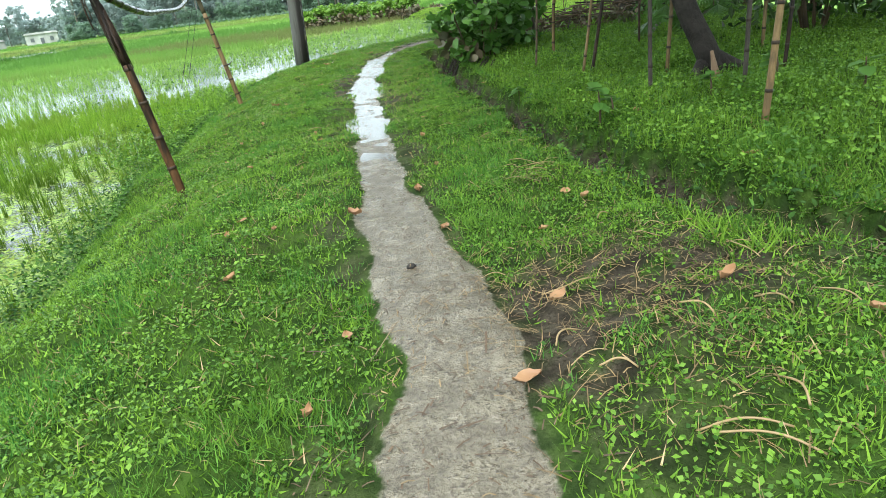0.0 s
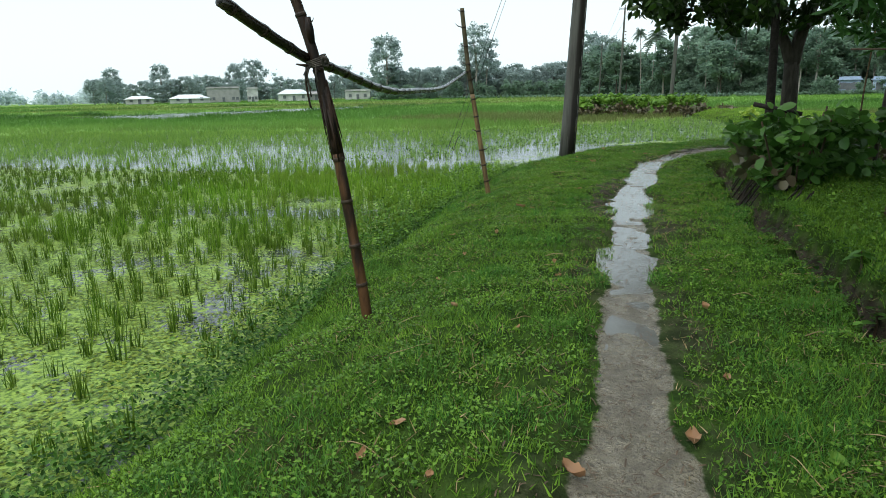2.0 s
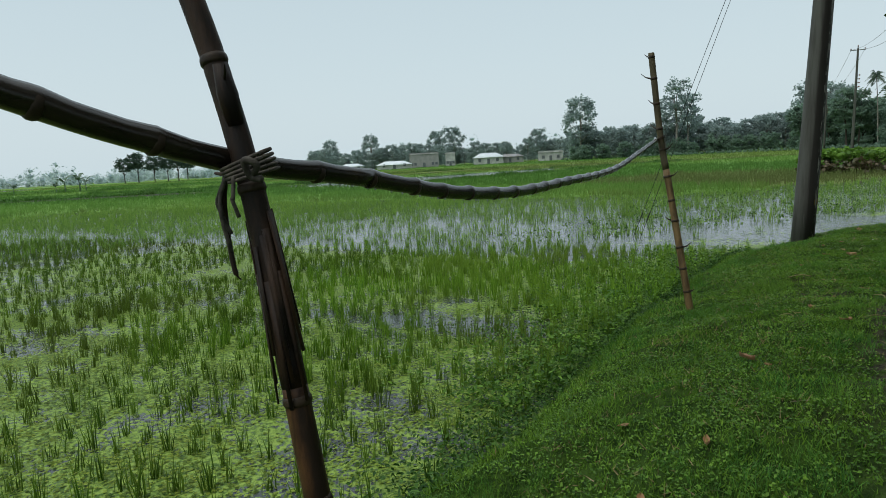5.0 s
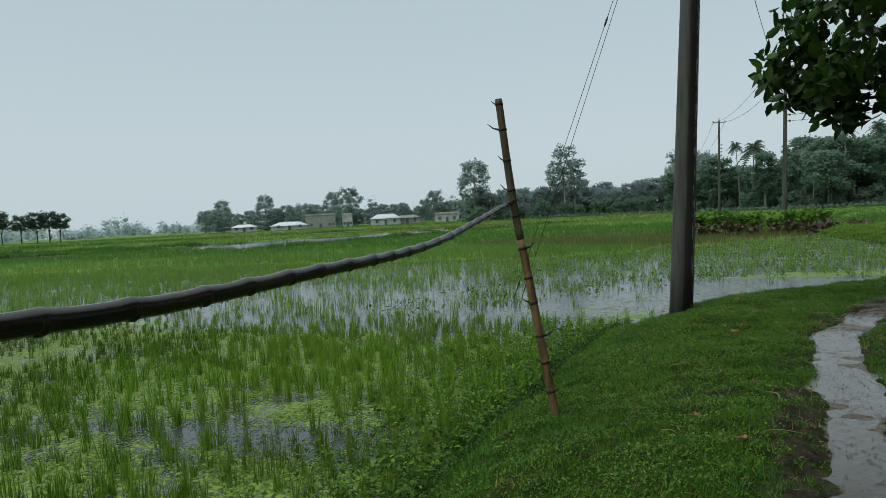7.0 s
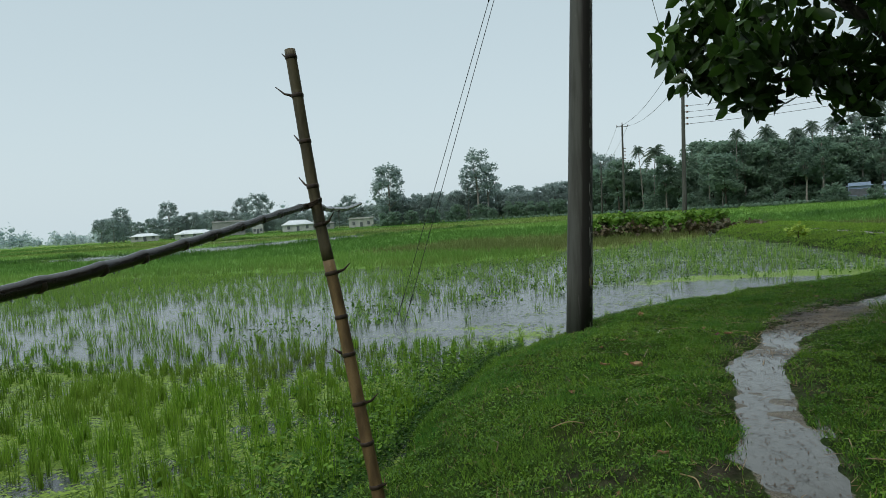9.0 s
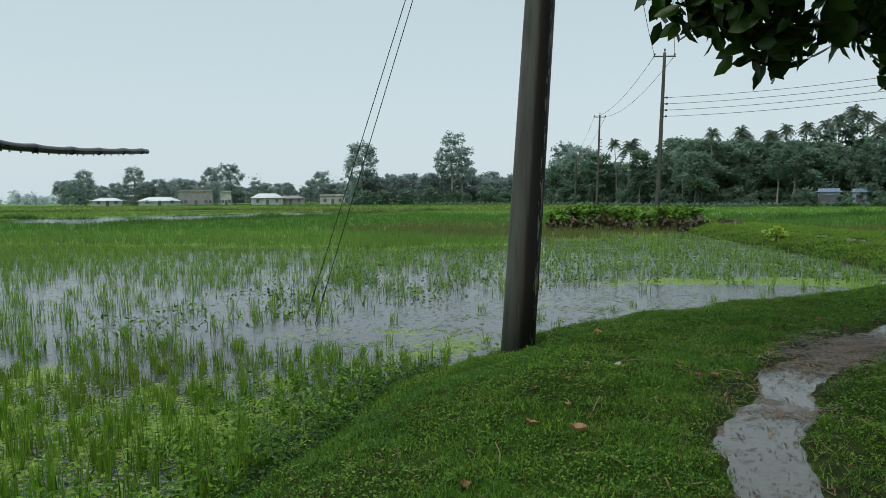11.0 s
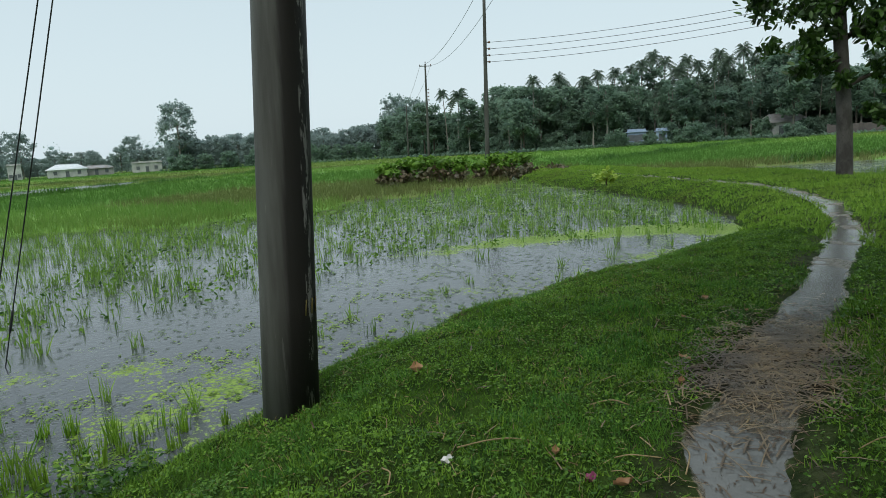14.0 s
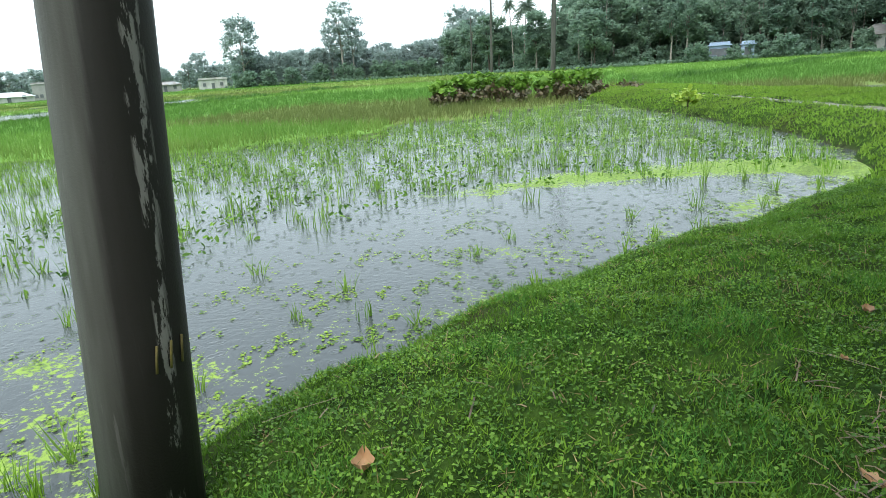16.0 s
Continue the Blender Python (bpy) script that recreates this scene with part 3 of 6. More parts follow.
def lie(x, y):
    """Height of the ground, and its masks: bare mud of the trail, crop field, bare soil, wet paddy."""
    x, y = np.asarray(x, float), np.asarray(y, float)
    land = inside(x, y, LAND) + 0.10 * wave(x, y, 1.3, 3)
    bank = np.interp(land, [-0.5, -0.06, 0.10, 0.32, 0.75, 1.4], [-0.72, -0.53, -0.37, -0.23, -0.10, 0.0])
    bank = bank + (np.minimum(bank, -0.39) - bank) * np.clip((y - 44) / 8, 0, 1)
    wet = inside(x, y, WET) + 0.8 * wave(x, y, 6, 4)
    for pool in POOLS:
        wet = np.maximum(wet, inside(x, y, pool) + 0.8 * wave(x, y, 7, 5))
    open_ground = np.where(wet > 0, np.maximum(-0.40 - 0.4 * np.minimum(wet, 0.8), -0.72), -0.40)
    z = np.where(land > -0.5, bank, open_ground)
    near = np.clip((-land - 0.06) / 0.5, 0, 1)
    z = np.where(land < -0.06, z * (1 - near) + open_ground * near, z)
    trail, where = to_line(x, y, TRAIL)
    half = np.interp(where, np.arange(len(TRAIL)), TRAIL_W) * 0.5 * (1 + 0.22 * wave(x, y, 0.9, 6))
    mud = np.clip(1 - (trail - half) / 0.14 - 0.5, 0, 1) * np.clip((46 - y) / 4, 0, 1)
    on = land > 0.2
    z = z + np.where(on, 0.018 * wave(x, y, 0.7, 8) + 0.011 * wave(x, y, 0.3, 15) + 0.03 * wave(x, y, 3.1, 9), 0)
    dip = np.clip(1 - (trail - half * 0.8) / 0.16, 0, 1)
    z = np.where(on, z * (1 - dip) + dip * (-0.036 + 0.011 * wave(x, y, 1.6, 10) + 0.007 * wave(x, y, 0.33, 11) + 0.034 * np.clip((5.0 - y) / 1.4, 0, 1) + 0.03 * np.exp(-(((y - 15.8) / 0.7) ** 2))), z)
    ditch, w = to_line(x, y, DITCH)
    cut = np.clip(1 - ditch / (0.24 + 0.10 * wave(x, y, 0.6, 12) + 0.05 * wave(x, y, 0.21, 14)), 0, 1)
    garden = np.clip((x - 0.75) / 0.5, 0, 1) * np.clip((y - 3.0) / 1.2, 0, 1) * np.clip((17 - y) / 3, 0, 1) * np.clip((6.6 - x) / 1.0, 0, 1)
    z = z + np.where(on, garden * (0.10 + 0.03 * wave(x, y, 1.1, 13)), 0)
    z = z - np.where(on, 0.34 * cut ** 0.7, 0)
    far = np.hypot(x, y - 12)
    z = z + np.clip((far - 110) / 120, 0, 1) * np.where(land < -2, 0.45, 0)
    field = np.maximum(np.clip(-land * 1.2, 0, 1), np.clip((y - 41) / 4, 0, 1))
    bare = np.clip(inside(x, y, BARE) + 0.6, 0, 1) + np.where(on, 1.0 * (cut > 0.3), 0)
    bare = np.maximum(bare, np.where((wet > 0) & (land < 0), 1.0, 0.0) * 0.8)
    litter = np.exp(-(((x - 0.30) / 0.62) ** 2 + ((y - 2.65) / 0.42) ** 2)) + 0.55 * np.exp(-(((x + 0.12) / 0.28) ** 2 + ((y - 2.1) / 0.7) ** 2)) + np.exp(-(((x - 0.10 - 0.6 * (y - 15.8)) / 0.33) ** 2 + ((y - 15.8) / 0.75) ** 2)) + 0.6 * np.exp(-(((x + 0.42) / 0.25) ** 2 + ((y - 8.0) / 0.5) ** 2))
    litter = litter + 0.75 * np.exp(-(((x + 1.36) / 0.20) ** 2 + ((y - 9.5) / 1.5) ** 2)) + 0.6 * np.exp(-(((x + 1.95) / 0.28) ** 2 + ((y - 10.9) / 0.35) ** 2))
    margin = np.exp(-(((trail - half - 0.12) / 0.16) ** 2)) * np.clip(0.5 + 0.9 * wave(x, y, 0.9, 24) + 0.5 * wave(x, y, 0.25, 25), 0, 1)
    bare = np.clip(bare + np.where(on & (y < 22), 1.3 * litter * np.clip(0.8 + 0.6 * wave(x, y, 0.3, 27) + 0.4 * wave(x, y, 0.11, 28), 0.1, 1.2) + 0.6 * margin, 0), 0, 1)
    mud = mud * (1 - 0.5 * np.exp(-(((y - 15.85) / 0.55) ** 4)) * np.clip(0.7 + 0.6 * wave(x, y, 0.5, 26), 0, 1))
    return z, mud, field, bare, wet, land


def graded(lo, hi, fine_lo, fine_hi, step, growth=1.16):
    mid = list(np.arange(fine_lo, fine_hi + step / 2, step))
    up, s = [mid[-1]], step
    while up[-1] < hi:
        s *= growth
        up.append(up[-1] + s)
    dn, s = [mid[0]], step
    while dn[-1] > lo:
        s *= growth
        dn.append(dn[-1] - s)
    return np.array(dn[:0:-1] + mid + up[1:])


def sheet(xs, ys):
    gx, gy = np.meshgrid(xs, ys)
    n = len(xs)
    a = (np.arange(len(ys) - 1)[:, None] * n + np.arange(n - 1)[None]).ravel()
    return gx.ravel(), gy.ravel(), np.stack([a, a + 1, a + n + 1, a + n], 1)


def set_attr(me, name, values):
    me.attributes.new(name, "FLOAT", "POINT").data.foreach_set("value", np.asarray(values, np.float32))


gx, gy, gf = sheet(graded(-3500, 3500, -4.0, 2.2, 0.045, 1.065), graded(-3500, 3500, 0.0, 24.0, 0.055, 1.065))
gz, g_mud, g_field, g_bare, g_wet, g_land = lie(gx, gy)
ground_me = fast_mesh("ground", np.stack([gx, gy, gz], 1), gf, MAT["ground"], True)
for key, vals in (("mud", g_mud), ("field", g_field), ("soil", g_bare)):
    set_attr(ground_me, key, vals)
ground = tagged(new("ground", ground_me), "wet green village land with a muddy trail on a bank", "ground", kind="structure")



def clear_water(x, y):
    """Where the floating weed of the near paddy leaves the dark water open."""
    lane = np.exp(-(((y - 10.05 - 0.08 * (x + 5.5)) / 0.26) ** 2)) * np.clip((x + 7.8) / 0.8, 0, 1) * np.clip((-3.9 - x) / 0.5, 0, 1)
    return np.clip(lane + 0.75 * np.exp(-(((x + 7.7) / 1.4) ** 2 + ((y - 1.9) / 1.0) ** 2)), 0, 1)


wx, wy, wf = sheet(graded(-170, 110, -30, 12, 0.3, 1.08), graded(-30, 150, 0, 45, 0.3, 1.08))
near_left = np.clip((16.0 - wy) / 2, 0, 1) * np.interp(wy, [6, 8], [1.0, 0.92]) * np.clip((wx + 24) / 8, 0, 1) * np.clip((-1.5 - wx) / 1.0, 0, 1)
pond_rim = np.clip(1.15 - np.abs(inside(wx, wy, LAND) + 0.5) / np.where(wx < -1.4, 1.5, 0.9), 0, 1) * np.clip((wy - 14) / 3, 0, 1) * np.clip((27 - wy) / 3, 0, 1)
far_rim = np.clip(1.1 - np.abs(inside(wx, wy, OPEN) + 0.5) / 0.9, 0, 1) * np.clip((wy - 20.5) / 2, 0, 1) * np.clip((wx + 4) / 3, 0, 1)
weeds = np.clip((wy - 22) / 5, 0, 1) * np.clip((wx + 8) / 5, 0, 1)
guy_scum = np.exp(-(((wx + 5.2) / 1.7) ** 2 + ((wy - 17.0) / 1.3) ** 2))
water_me = fast_mesh("water", np.stack([wx, wy, np.full_like(wx, WATER_Z)], 1), wf, MAT["water"], True)
set_attr(water_me, "algae", np.clip(0.14 + 0.46 * near_left - 0.34 * clear_water(wx, wy) + 0.22 * pond_rim + 0.50 * far_rim + 0.24 * weeds + 0.28 * guy_scum, 0, 1))
tagged(new("water", water_me), "grey rain-dimpled paddy water with patches of green scum", "water", kind="structure")

# puddles in the hollows of the trail
tl = spline([(p[0], p[1], 0) for p in TRAIL[1:-4]], 10)
pv, pf = [], []
for i, p in enumerate(tl):
    d = (tl[min(i + 1, len(tl) - 1)] - tl[max(i - 1, 0)]).normalized()
    half = 0.5 * float(np.interp(p.y, TRAIL[:, 1], TRAIL_W)) + 0.11 * min(max((p.y - 5.0) / 2.0, 0), 1)
    for s in (-1, 1):
        pv.append((p.x - s * d.y * half, p.y + s * d.x * half, 0))
    if i:
        pf.append((2 * i - 2, 2 * i - 1, 2 * i + 1, 2 * i))
pv = np.array(pv)
pv[:, 2] = -0.028 - 0.03 * np.clip((5.4 - pv[:, 1]) / 0.8, 0, 1)
tagged(new("puddle", fast_mesh("puddle", pv, pf, MAT["puddle"])), "shallow muddy rain puddles along the trail", "puddle", kind="structure")


def ground_z(x, y):
    return lie(np.array([float(x)]), np.array([float(y)]))[0][0]


# ---------------------------------------------------------------- crops, grass and floating weed


def strew(n, x0, x1, y0, y1):
    return rng.uniform(x0, x1, n), rng.uniform(y0, y1, n)


def stuff(name, shape, x, y, z, rots, sizes, mat, label, category):
    v, f = scatter(shape, np.stack([x, y, z], 1), rots, sizes)
    return tagged(new(name, fast_mesh(name, v, f, mat)), label, category, kind="stuff")


# short turf on the bank
def worn(x, y):
    """Where feet have thinned the turf beside the trail."""
    d, where = to_line(x, y, TRAIL)
    return np.clip(1.1 - (d - 0.22) / 0.35, 0, 1) * (wave(x, y, 0.8, 24) + 0.6 * wave(x, y, 0.25, 25) > 0.1)


x, y = strew(520000, -3.6, 2.6, 0.6, 21.5)
z, mud, field, bare, wet, land = lie(x, y)
keep = (land > 0.03) & (rng.random(len(x)) > np.clip(mud * 1.6 + bare * 0.95 + 0.35 * worn(x, y), 0, 1)) & (z > -0.42)
x, y, z, land = x[keep], y[keep], z[keep], land[keep]
size = np.stack([rng.uniform(0.004, 0.010, len(x)), np.ones(len(x)), np.ones(len(x))], 1)
size[:, 1] = size[:, 2] = rng.uniform(0.015, 0.042, len(x)) * (1 + 0.6 * np.clip(wave(x, y, 0.7, 21), 0, 1)) * (1 + 0.7 * (land < 0.3))
stuff("grass", SHORT, x, y, z - 0.003, turns(len(x), 5, 65), size, MAT["grass"], "short wet green grass on the trodden bank", "grass")
# dead blades among the green
x, y = strew(26000, -3.4, 1.6, 0.8, 20.0)
z, mud, field, bare, wet, land = lie(x, y)
keep = (land > 0.1) & (mud < 0.4) & (wave(x, y, 1.2, 61) + 0.6 * wave(x, y, 0.3, 62) > -0.1)
x, y, z = x[keep], y[keep], z[keep]
size = np.stack([rng.uniform(0.003, 0.006, len(x)), np.ones(len(x)), np.ones(len(x))], 1)
size[:, 1] = size[:, 2] = rng.uniform(0.03, 0.07, len(x))
stuff("dry_grass", SHORT, x, y, z + 0.004, turns(len(x), 35, 85), size, MAT["straw"], "dead straw-coloured blades among the turf", "grass")
# carpet of small leaves between the blades
x, y = strew(300000, -3.6, 2.4, 0.6, 21.5)
z, mud, field, bare, wet, land = lie(x, y)
keep = (land > 0.03) & (rng.random(len(x)) > np.clip(mud * 1.8 + bare * 0.92 + 0.35 * worn(x, y), 0, 1)) & (wave(x, y, 1.1, 22) > -0.6)
x, y, z = x[keep], y[keep], z[keep]
stuff("weeds", DIAMOND, x, y, z + rng.uniform(0.004, 0.034, len(x)), turns(len(x), 0, 50), rng.uniform(0.010, 0.024, len(x)), MAT["weed"], "carpet of small-leaved weeds among the grass", "weeds")
# tufts of finer, bluer and taller grass in patches
x, y = strew(330000, -3.5, 1.6, 0.8, 20.0)
z, mud, field, bare, wet, land = lie(x, y)
lush = wave(x, y, 1.5, 51) + 0.7 * wave(x, y, 0.35, 52)
keep = (land > 0.1) & (lush > 0.35) & (rng.random(len(x)) > np.clip(mud * 1.6 + bare * 0.9, 0, 1))
x, y, z, lush = x[keep], y[keep], z[keep], lush[keep]
size = np.stack([rng.uniform(0.0025, 0.0055, len(x)), np.ones(len(x)), np.ones(len(x))], 1)
size[:, 1] = size[:, 2] = rng.uniform(0.03, 0.075, len(x)) * np.clip(0.6 + 0.5 * lush, 0.6, 1.3)
stuff("fine_grass", SHORT, x, y, z - 0.003, turns(len(x), 5, 55), size, MAT["fine_grass"], "patches of taller fine-bladed grass on the bank", "grass")
# longer turf on the far part of the bank and the verge past the bend
x, y = strew(150000, 0.6, 10.5, 18, 49)
z, mud, field, bare, wet, land = lie(x, y)
keep = (land > 0.05) & (rng.random(len(x)) > np.clip(mud * 1.4, 0, 1)) & ((y > 21.5) | (x > 2.6))
x, y, z = x[keep], y[keep], z[keep]
size = np.stack([rng.uniform(0.016, 0.030, len(x)), np.ones(len(x)), np.ones(len(x))], 1)
size[:, 1] = size[:, 2] = rng.uniform(0.04, 0.10, len(x))
stuff("verge_grass", SHORT, x, y, z, turns(len(x), 5, 60), size, MAT["verge"], "short green grass on the far verge", "grass")

def poor_soil(x, y):
    """Where the near paddy is dull and stunted: toward its open south-west side."""
    return np.clip(1 - np.clip((y - 6.5) / 5, 0, 1) * np.clip((x + 11) / 4, 0, 1) + 0.25 * wave(x, y, 2.4, 36), 0, 1) * (y < 14.5)


# rice of the near paddy: clumps in loose rows
gxs, gys = np.meshgrid(np.arange(-24, -2.8, 0.27), np.arange(-3, 16.5, 0.25))
cx, cy = gxs.ravel() + rng.uniform(-0.07, 0.07, gxs.size), gys.ravel() + rng.uniform(-0.07, 0.07, gxs.size)
z, mud, field, bare, wet, land = lie(cx, cy)
thin = np.clip(1.0 - 0.75 * np.exp(-(((cx + 6.0) / 3.2) ** 2 + ((cy - 1.0) / 3.0) ** 2)), 0.1, 1) * np.where(wave(cx, cy, 4, 31) < -0.75, 0.35, 0.95)
edge_line = np.clip((16.2 - cy + 0.12 * (cx + 4)) / 1.2 + 0.6, 0, 1)
keep = (land < -0.10) & (rng.random(len(cx)) < thin * edge_line * (1 - 0.35 * clear_water(cx, cy)))
cx, cy = cx[keep], cy[keep]
lx, ly = strew(420, -9.5, -3.4, 11.0, 16.3)
keep = (inside(lx, ly, LAND) < -0.12) & (rng.random(420) < np.clip((ly - 10.5) / 3, 0, 1) * np.clip((lx + 9.5) / 3, 0.2, 1))
cx, cy = np.append(cx, lx[keep]), np.append(cy, ly[keep])
lx, ly = strew(950, -11, -3.5, 7.5, 14.6)
keep = (inside(lx, ly, LAND) < -0.12) & (wave(lx, ly, 1.5, 35) > -0.4)
cx, cy = np.append(cx, lx[keep]), np.append(cy, ly[keep])
blades = rng.integers(12, 24, len(cx))
bx, by = np.repeat(cx, blades), np.repeat(cy, blades)
tall = np.repeat(rng.uniform(0.20, 0.36, len(cx)) * np.where(cy > 13.5, 0.75, 1.0) * (1 - 0.2 * poor_soil(cx, cy)), blades)
n = len(bx)
size = np.stack([rng.uniform(0.006, 0.011, n), tall * rng.uniform(0.1, 0.65, n), tall * rng.uniform(0.6, 1.15, n)], 1)
paddy = stuff("paddy_rice", BLADE, bx + rng.normal(0, 0.022, n), by + rng.normal(0, 0.022, n), np.full(n, WATER_Z - 0.04), turns(n, 0, 13), size, MAT["rice"], "clumps of young green rice standing in paddy water", "rice")
set_attr(paddy.data, "poor", np.repeat(poor_soil(bx, by), 5))

# weeds and taller rice thick along the foot of the bank
t = rng.uniform(0, 1, 26000)
sx = np.interp(t * 19 - 1, [p[1] for p in SHORE[1:11]], [p[0] for p in SHORE[1:11]])
cy = t * 19 - 1
cx = sx - np.abs(rng.normal(0, 0.28, len(t))) + 0.10
keep = cy < 15.5
cx, cy = cx[keep], cy[keep]
n = len(cx)
stuff("bank_weeds", LEAF, cx, cy, np.maximum(lie(cx, cy)[0], WATER_Z) + rng.uniform(0.0, 0.11, n), turns(n, 0, 75), rng.uniform(0.018, 0.045, n), MAT["shaded_weed"], "creeping green weeds at the waterline", "weeds")

t = rng.uniform(8.0, 15.6, 15000)
cx = np.interp(t, [p[1] for p in SHORE[1:11]], [p[0] for p in SHORE[1:11]]) - np.abs(rng.normal(0, 0.65, len(t)))
keep = wave(cx, t, 0.7, 34) > -0.1
cx, cy = cx[keep], t[keep]
n = len(cx)
stuff("water_weeds", LEAF, cx, cy, WATER_Z + rng.uniform(0.0, 0.20, n), turns(n, 0, 75), rng.uniform(0.025, 0.06, n), MAT["weed"], "lush leafy weeds standing in the shallows", "weeds")

# darker young rice and reeds in the open water beyond
cx, cy = strew(24000, -44, 5, 15.5, 42)
gone = np.clip(0.62 + inside(cx, cy, OPEN) / 0.9, 0, 1)
z, mud, field, bare, wet, land = lie(cx, cy)
dens = np.clip(0.22 + 0.5 * (wave(cx, cy, 4, 32) > -0.1) + np.clip((cy - 20) / 10, 0, 0.6), 0, 1) * (1 - np.clip(1.1 * gone, 0, 0.985))
keep = (land < -0.25) & (wet > 0) & (rng.random(len(cx)) < dens * np.clip(1.1 - (cx + 12) / 12, 0.6, 1))
cx, cy = cx[keep], cy[keep]
x2, y2 = strew(12000, -42, -17, -8, 30)
keep = (x2 < -20 + 0.25 * (y2 - 8)) & (lie(x2, y2)[4] > 0)
cx, cy = np.append(cx, x2[keep]), np.append(cy, y2[keep])
blades = rng.integers(4, 10, len(cx))
bx, by = np.repeat(cx, blades), np.repeat(cy, blades)
tall = np.repeat(rng.uniform(0.13, 0.34, len(cx)), blades)
n = len(bx)
size = np.stack([rng.uniform(0.010, 0.016, n), tall * rng.uniform(0.2, 0.9, n), tall * rng.uniform(0.6, 1.1, n)], 1)
stuff("pond_rice", BLADE, bx + rng.normal(0, 0.05, n), by + rng.normal(0, 0.05, n), np.full(n, WATER_Z - 0.03), turns(n, 0, 22), size, MAT["rice_wet"], "sparse dark rice and reeds in open flood water", "rice")
cx, cy = strew(22000, -9, 4, 16.0, 34)
z, mud, field, bare, wet, land = lie(cx, cy)
gone = np.clip(0.55 + inside(cx, cy, OPEN) / 0.7, 0, 1)
keep = (land < -0.12) & (wet > 0) & (rng.random(len(cx)) < np.clip(0.15 + 0.6 * (wave(cx, cy, 2.2, 33) > 0.1) - 1.3 * gone, 0, 1))
cx, cy = cx[keep], cy[keep]
n = len(cx)
stuff("water_weeds", LEAF, cx, cy, WATER_Z + rng.uniform(0.0, 0.12, n), turns(n, 10, 80), rng.uniform(0.04, 0.10, n), MAT["weed"], "floating and standing green water weeds", "weeds")

# duckweed flakes of the near paddy and along the pond's rim
x, y = strew(270000, -15, -2.8, -1, 14.5)
keep = (inside(x, y, LAND) < -0.03) & (rng.random(len(x)) < 0.15 + 0.85 * (wave(x, y, 1.6, 41) + 0.5 * wave(x, y, 0.5, 42) > np.where(y > 7.0, -0.38, -0.45))) & (rng.random(len(x)) < np.clip(8 / np.hypot(x + 1, y - 4), 0.25, 1))
keep &= rng.random(len(x)) > 0.6 * clear_water(x, y)
x, y = x[keep], y[keep]
x2, y2 = strew(260000, -7, 4, 14.5, 26)
d2 = -inside(x2, y2, LAND)
keep = (d2 > 0.02) & (rng.random(len(x2)) < np.clip(1.25 - d2 / np.where(x2 < -1.6, 2.6, 1.3), 0, 1) * (wave(x2, y2, 0.9, 43) + 1.0 * wave(x2, y2, 0.24, 44) > np.where(x2 < -2.6, 0.72, 0.5)))
x, y = np.append(x, x2[keep]), np.append(y, y2[keep])
n = len(x)
weed = stuff("duckweed", FLAKE, x, y, np.full(n, WATER_Z + 0.004) + rng.uniform(0, 0.006, n), turns(n, 0, 6), np.where(y > 14.5, rng.uniform(0.010, 0.028, n), rng.uniform(0.011, 0.029, n)), MAT["duckweed"], "yellow-green duckweed floating on the water", "duckweed")
set_attr(weed.data, "poor", np.repeat(poor_soil(x, y), 5))

# dense rice of the wide fields, thinning and coarser with distance
n = 120000
r, a = np.exp(rng.uniform(np.log(24), np.log(330), n)), np.radians(rng.uniform(-112, 50, n))
cx, cy = r * np.sin(a), 8 + r * np.cos(a)
z, mud, field, bare, wet, land = lie(cx, cy)
keep = ((land < -0.4) | (cy > 47)) & (wet < 0.3) & (bare < 0.5)
cx, cy, z, r, wet = cx[keep], cy[keep], z[keep], r[keep], wet[keep]
bx, by, bz, br, bw = (np.repeat(q, 5) for q in (cx, cy, z, r, wet))
n = len(bx)
grow = np.clip(br / 45, 1, 4)
tall = rng.uniform(0.22, 0.42, n)
size = np.stack([0.022 * grow * rng.uniform(0.7, 1.3, n), tall * 0.7, tall], 1)
rice_field = stuff("field_rice", SHORT, bx + rng.normal(0, 0.10, n) * grow, by + rng.normal(0, 0.10, n) * grow, bz - 0.02, turns(n, 0, 25), size, MAT["rice_far"], "wide flat fields of green rice", "rice")
set_attr(rice_field.data, "edge", np.repeat(np.exp(np.minimum(bw, 0) / 2.2), 3))

# thin flooded strips between the far plots
for outline in ([(-152, 3), (-128, 14), (-133, 17), (-165, 8)], [(-150, 20), (-205, 40), (-216, 50), (-160, 26)], [(-196, 64), (-246, 96), (-262, 112), (-210, 76)]):
    low = max(ground_z(px, py) for px, py in outline) + 0.12
    strip = fast_mesh("water", [(px, py, low) for px, py in outline], [(0, 1, 2, 3)], MAT["water"])
    set_attr(strip, "algae", [0.0] * 4)
    tagged(new("water", strip), "pale strip of flood water between rice plots", "water", kind="structure")

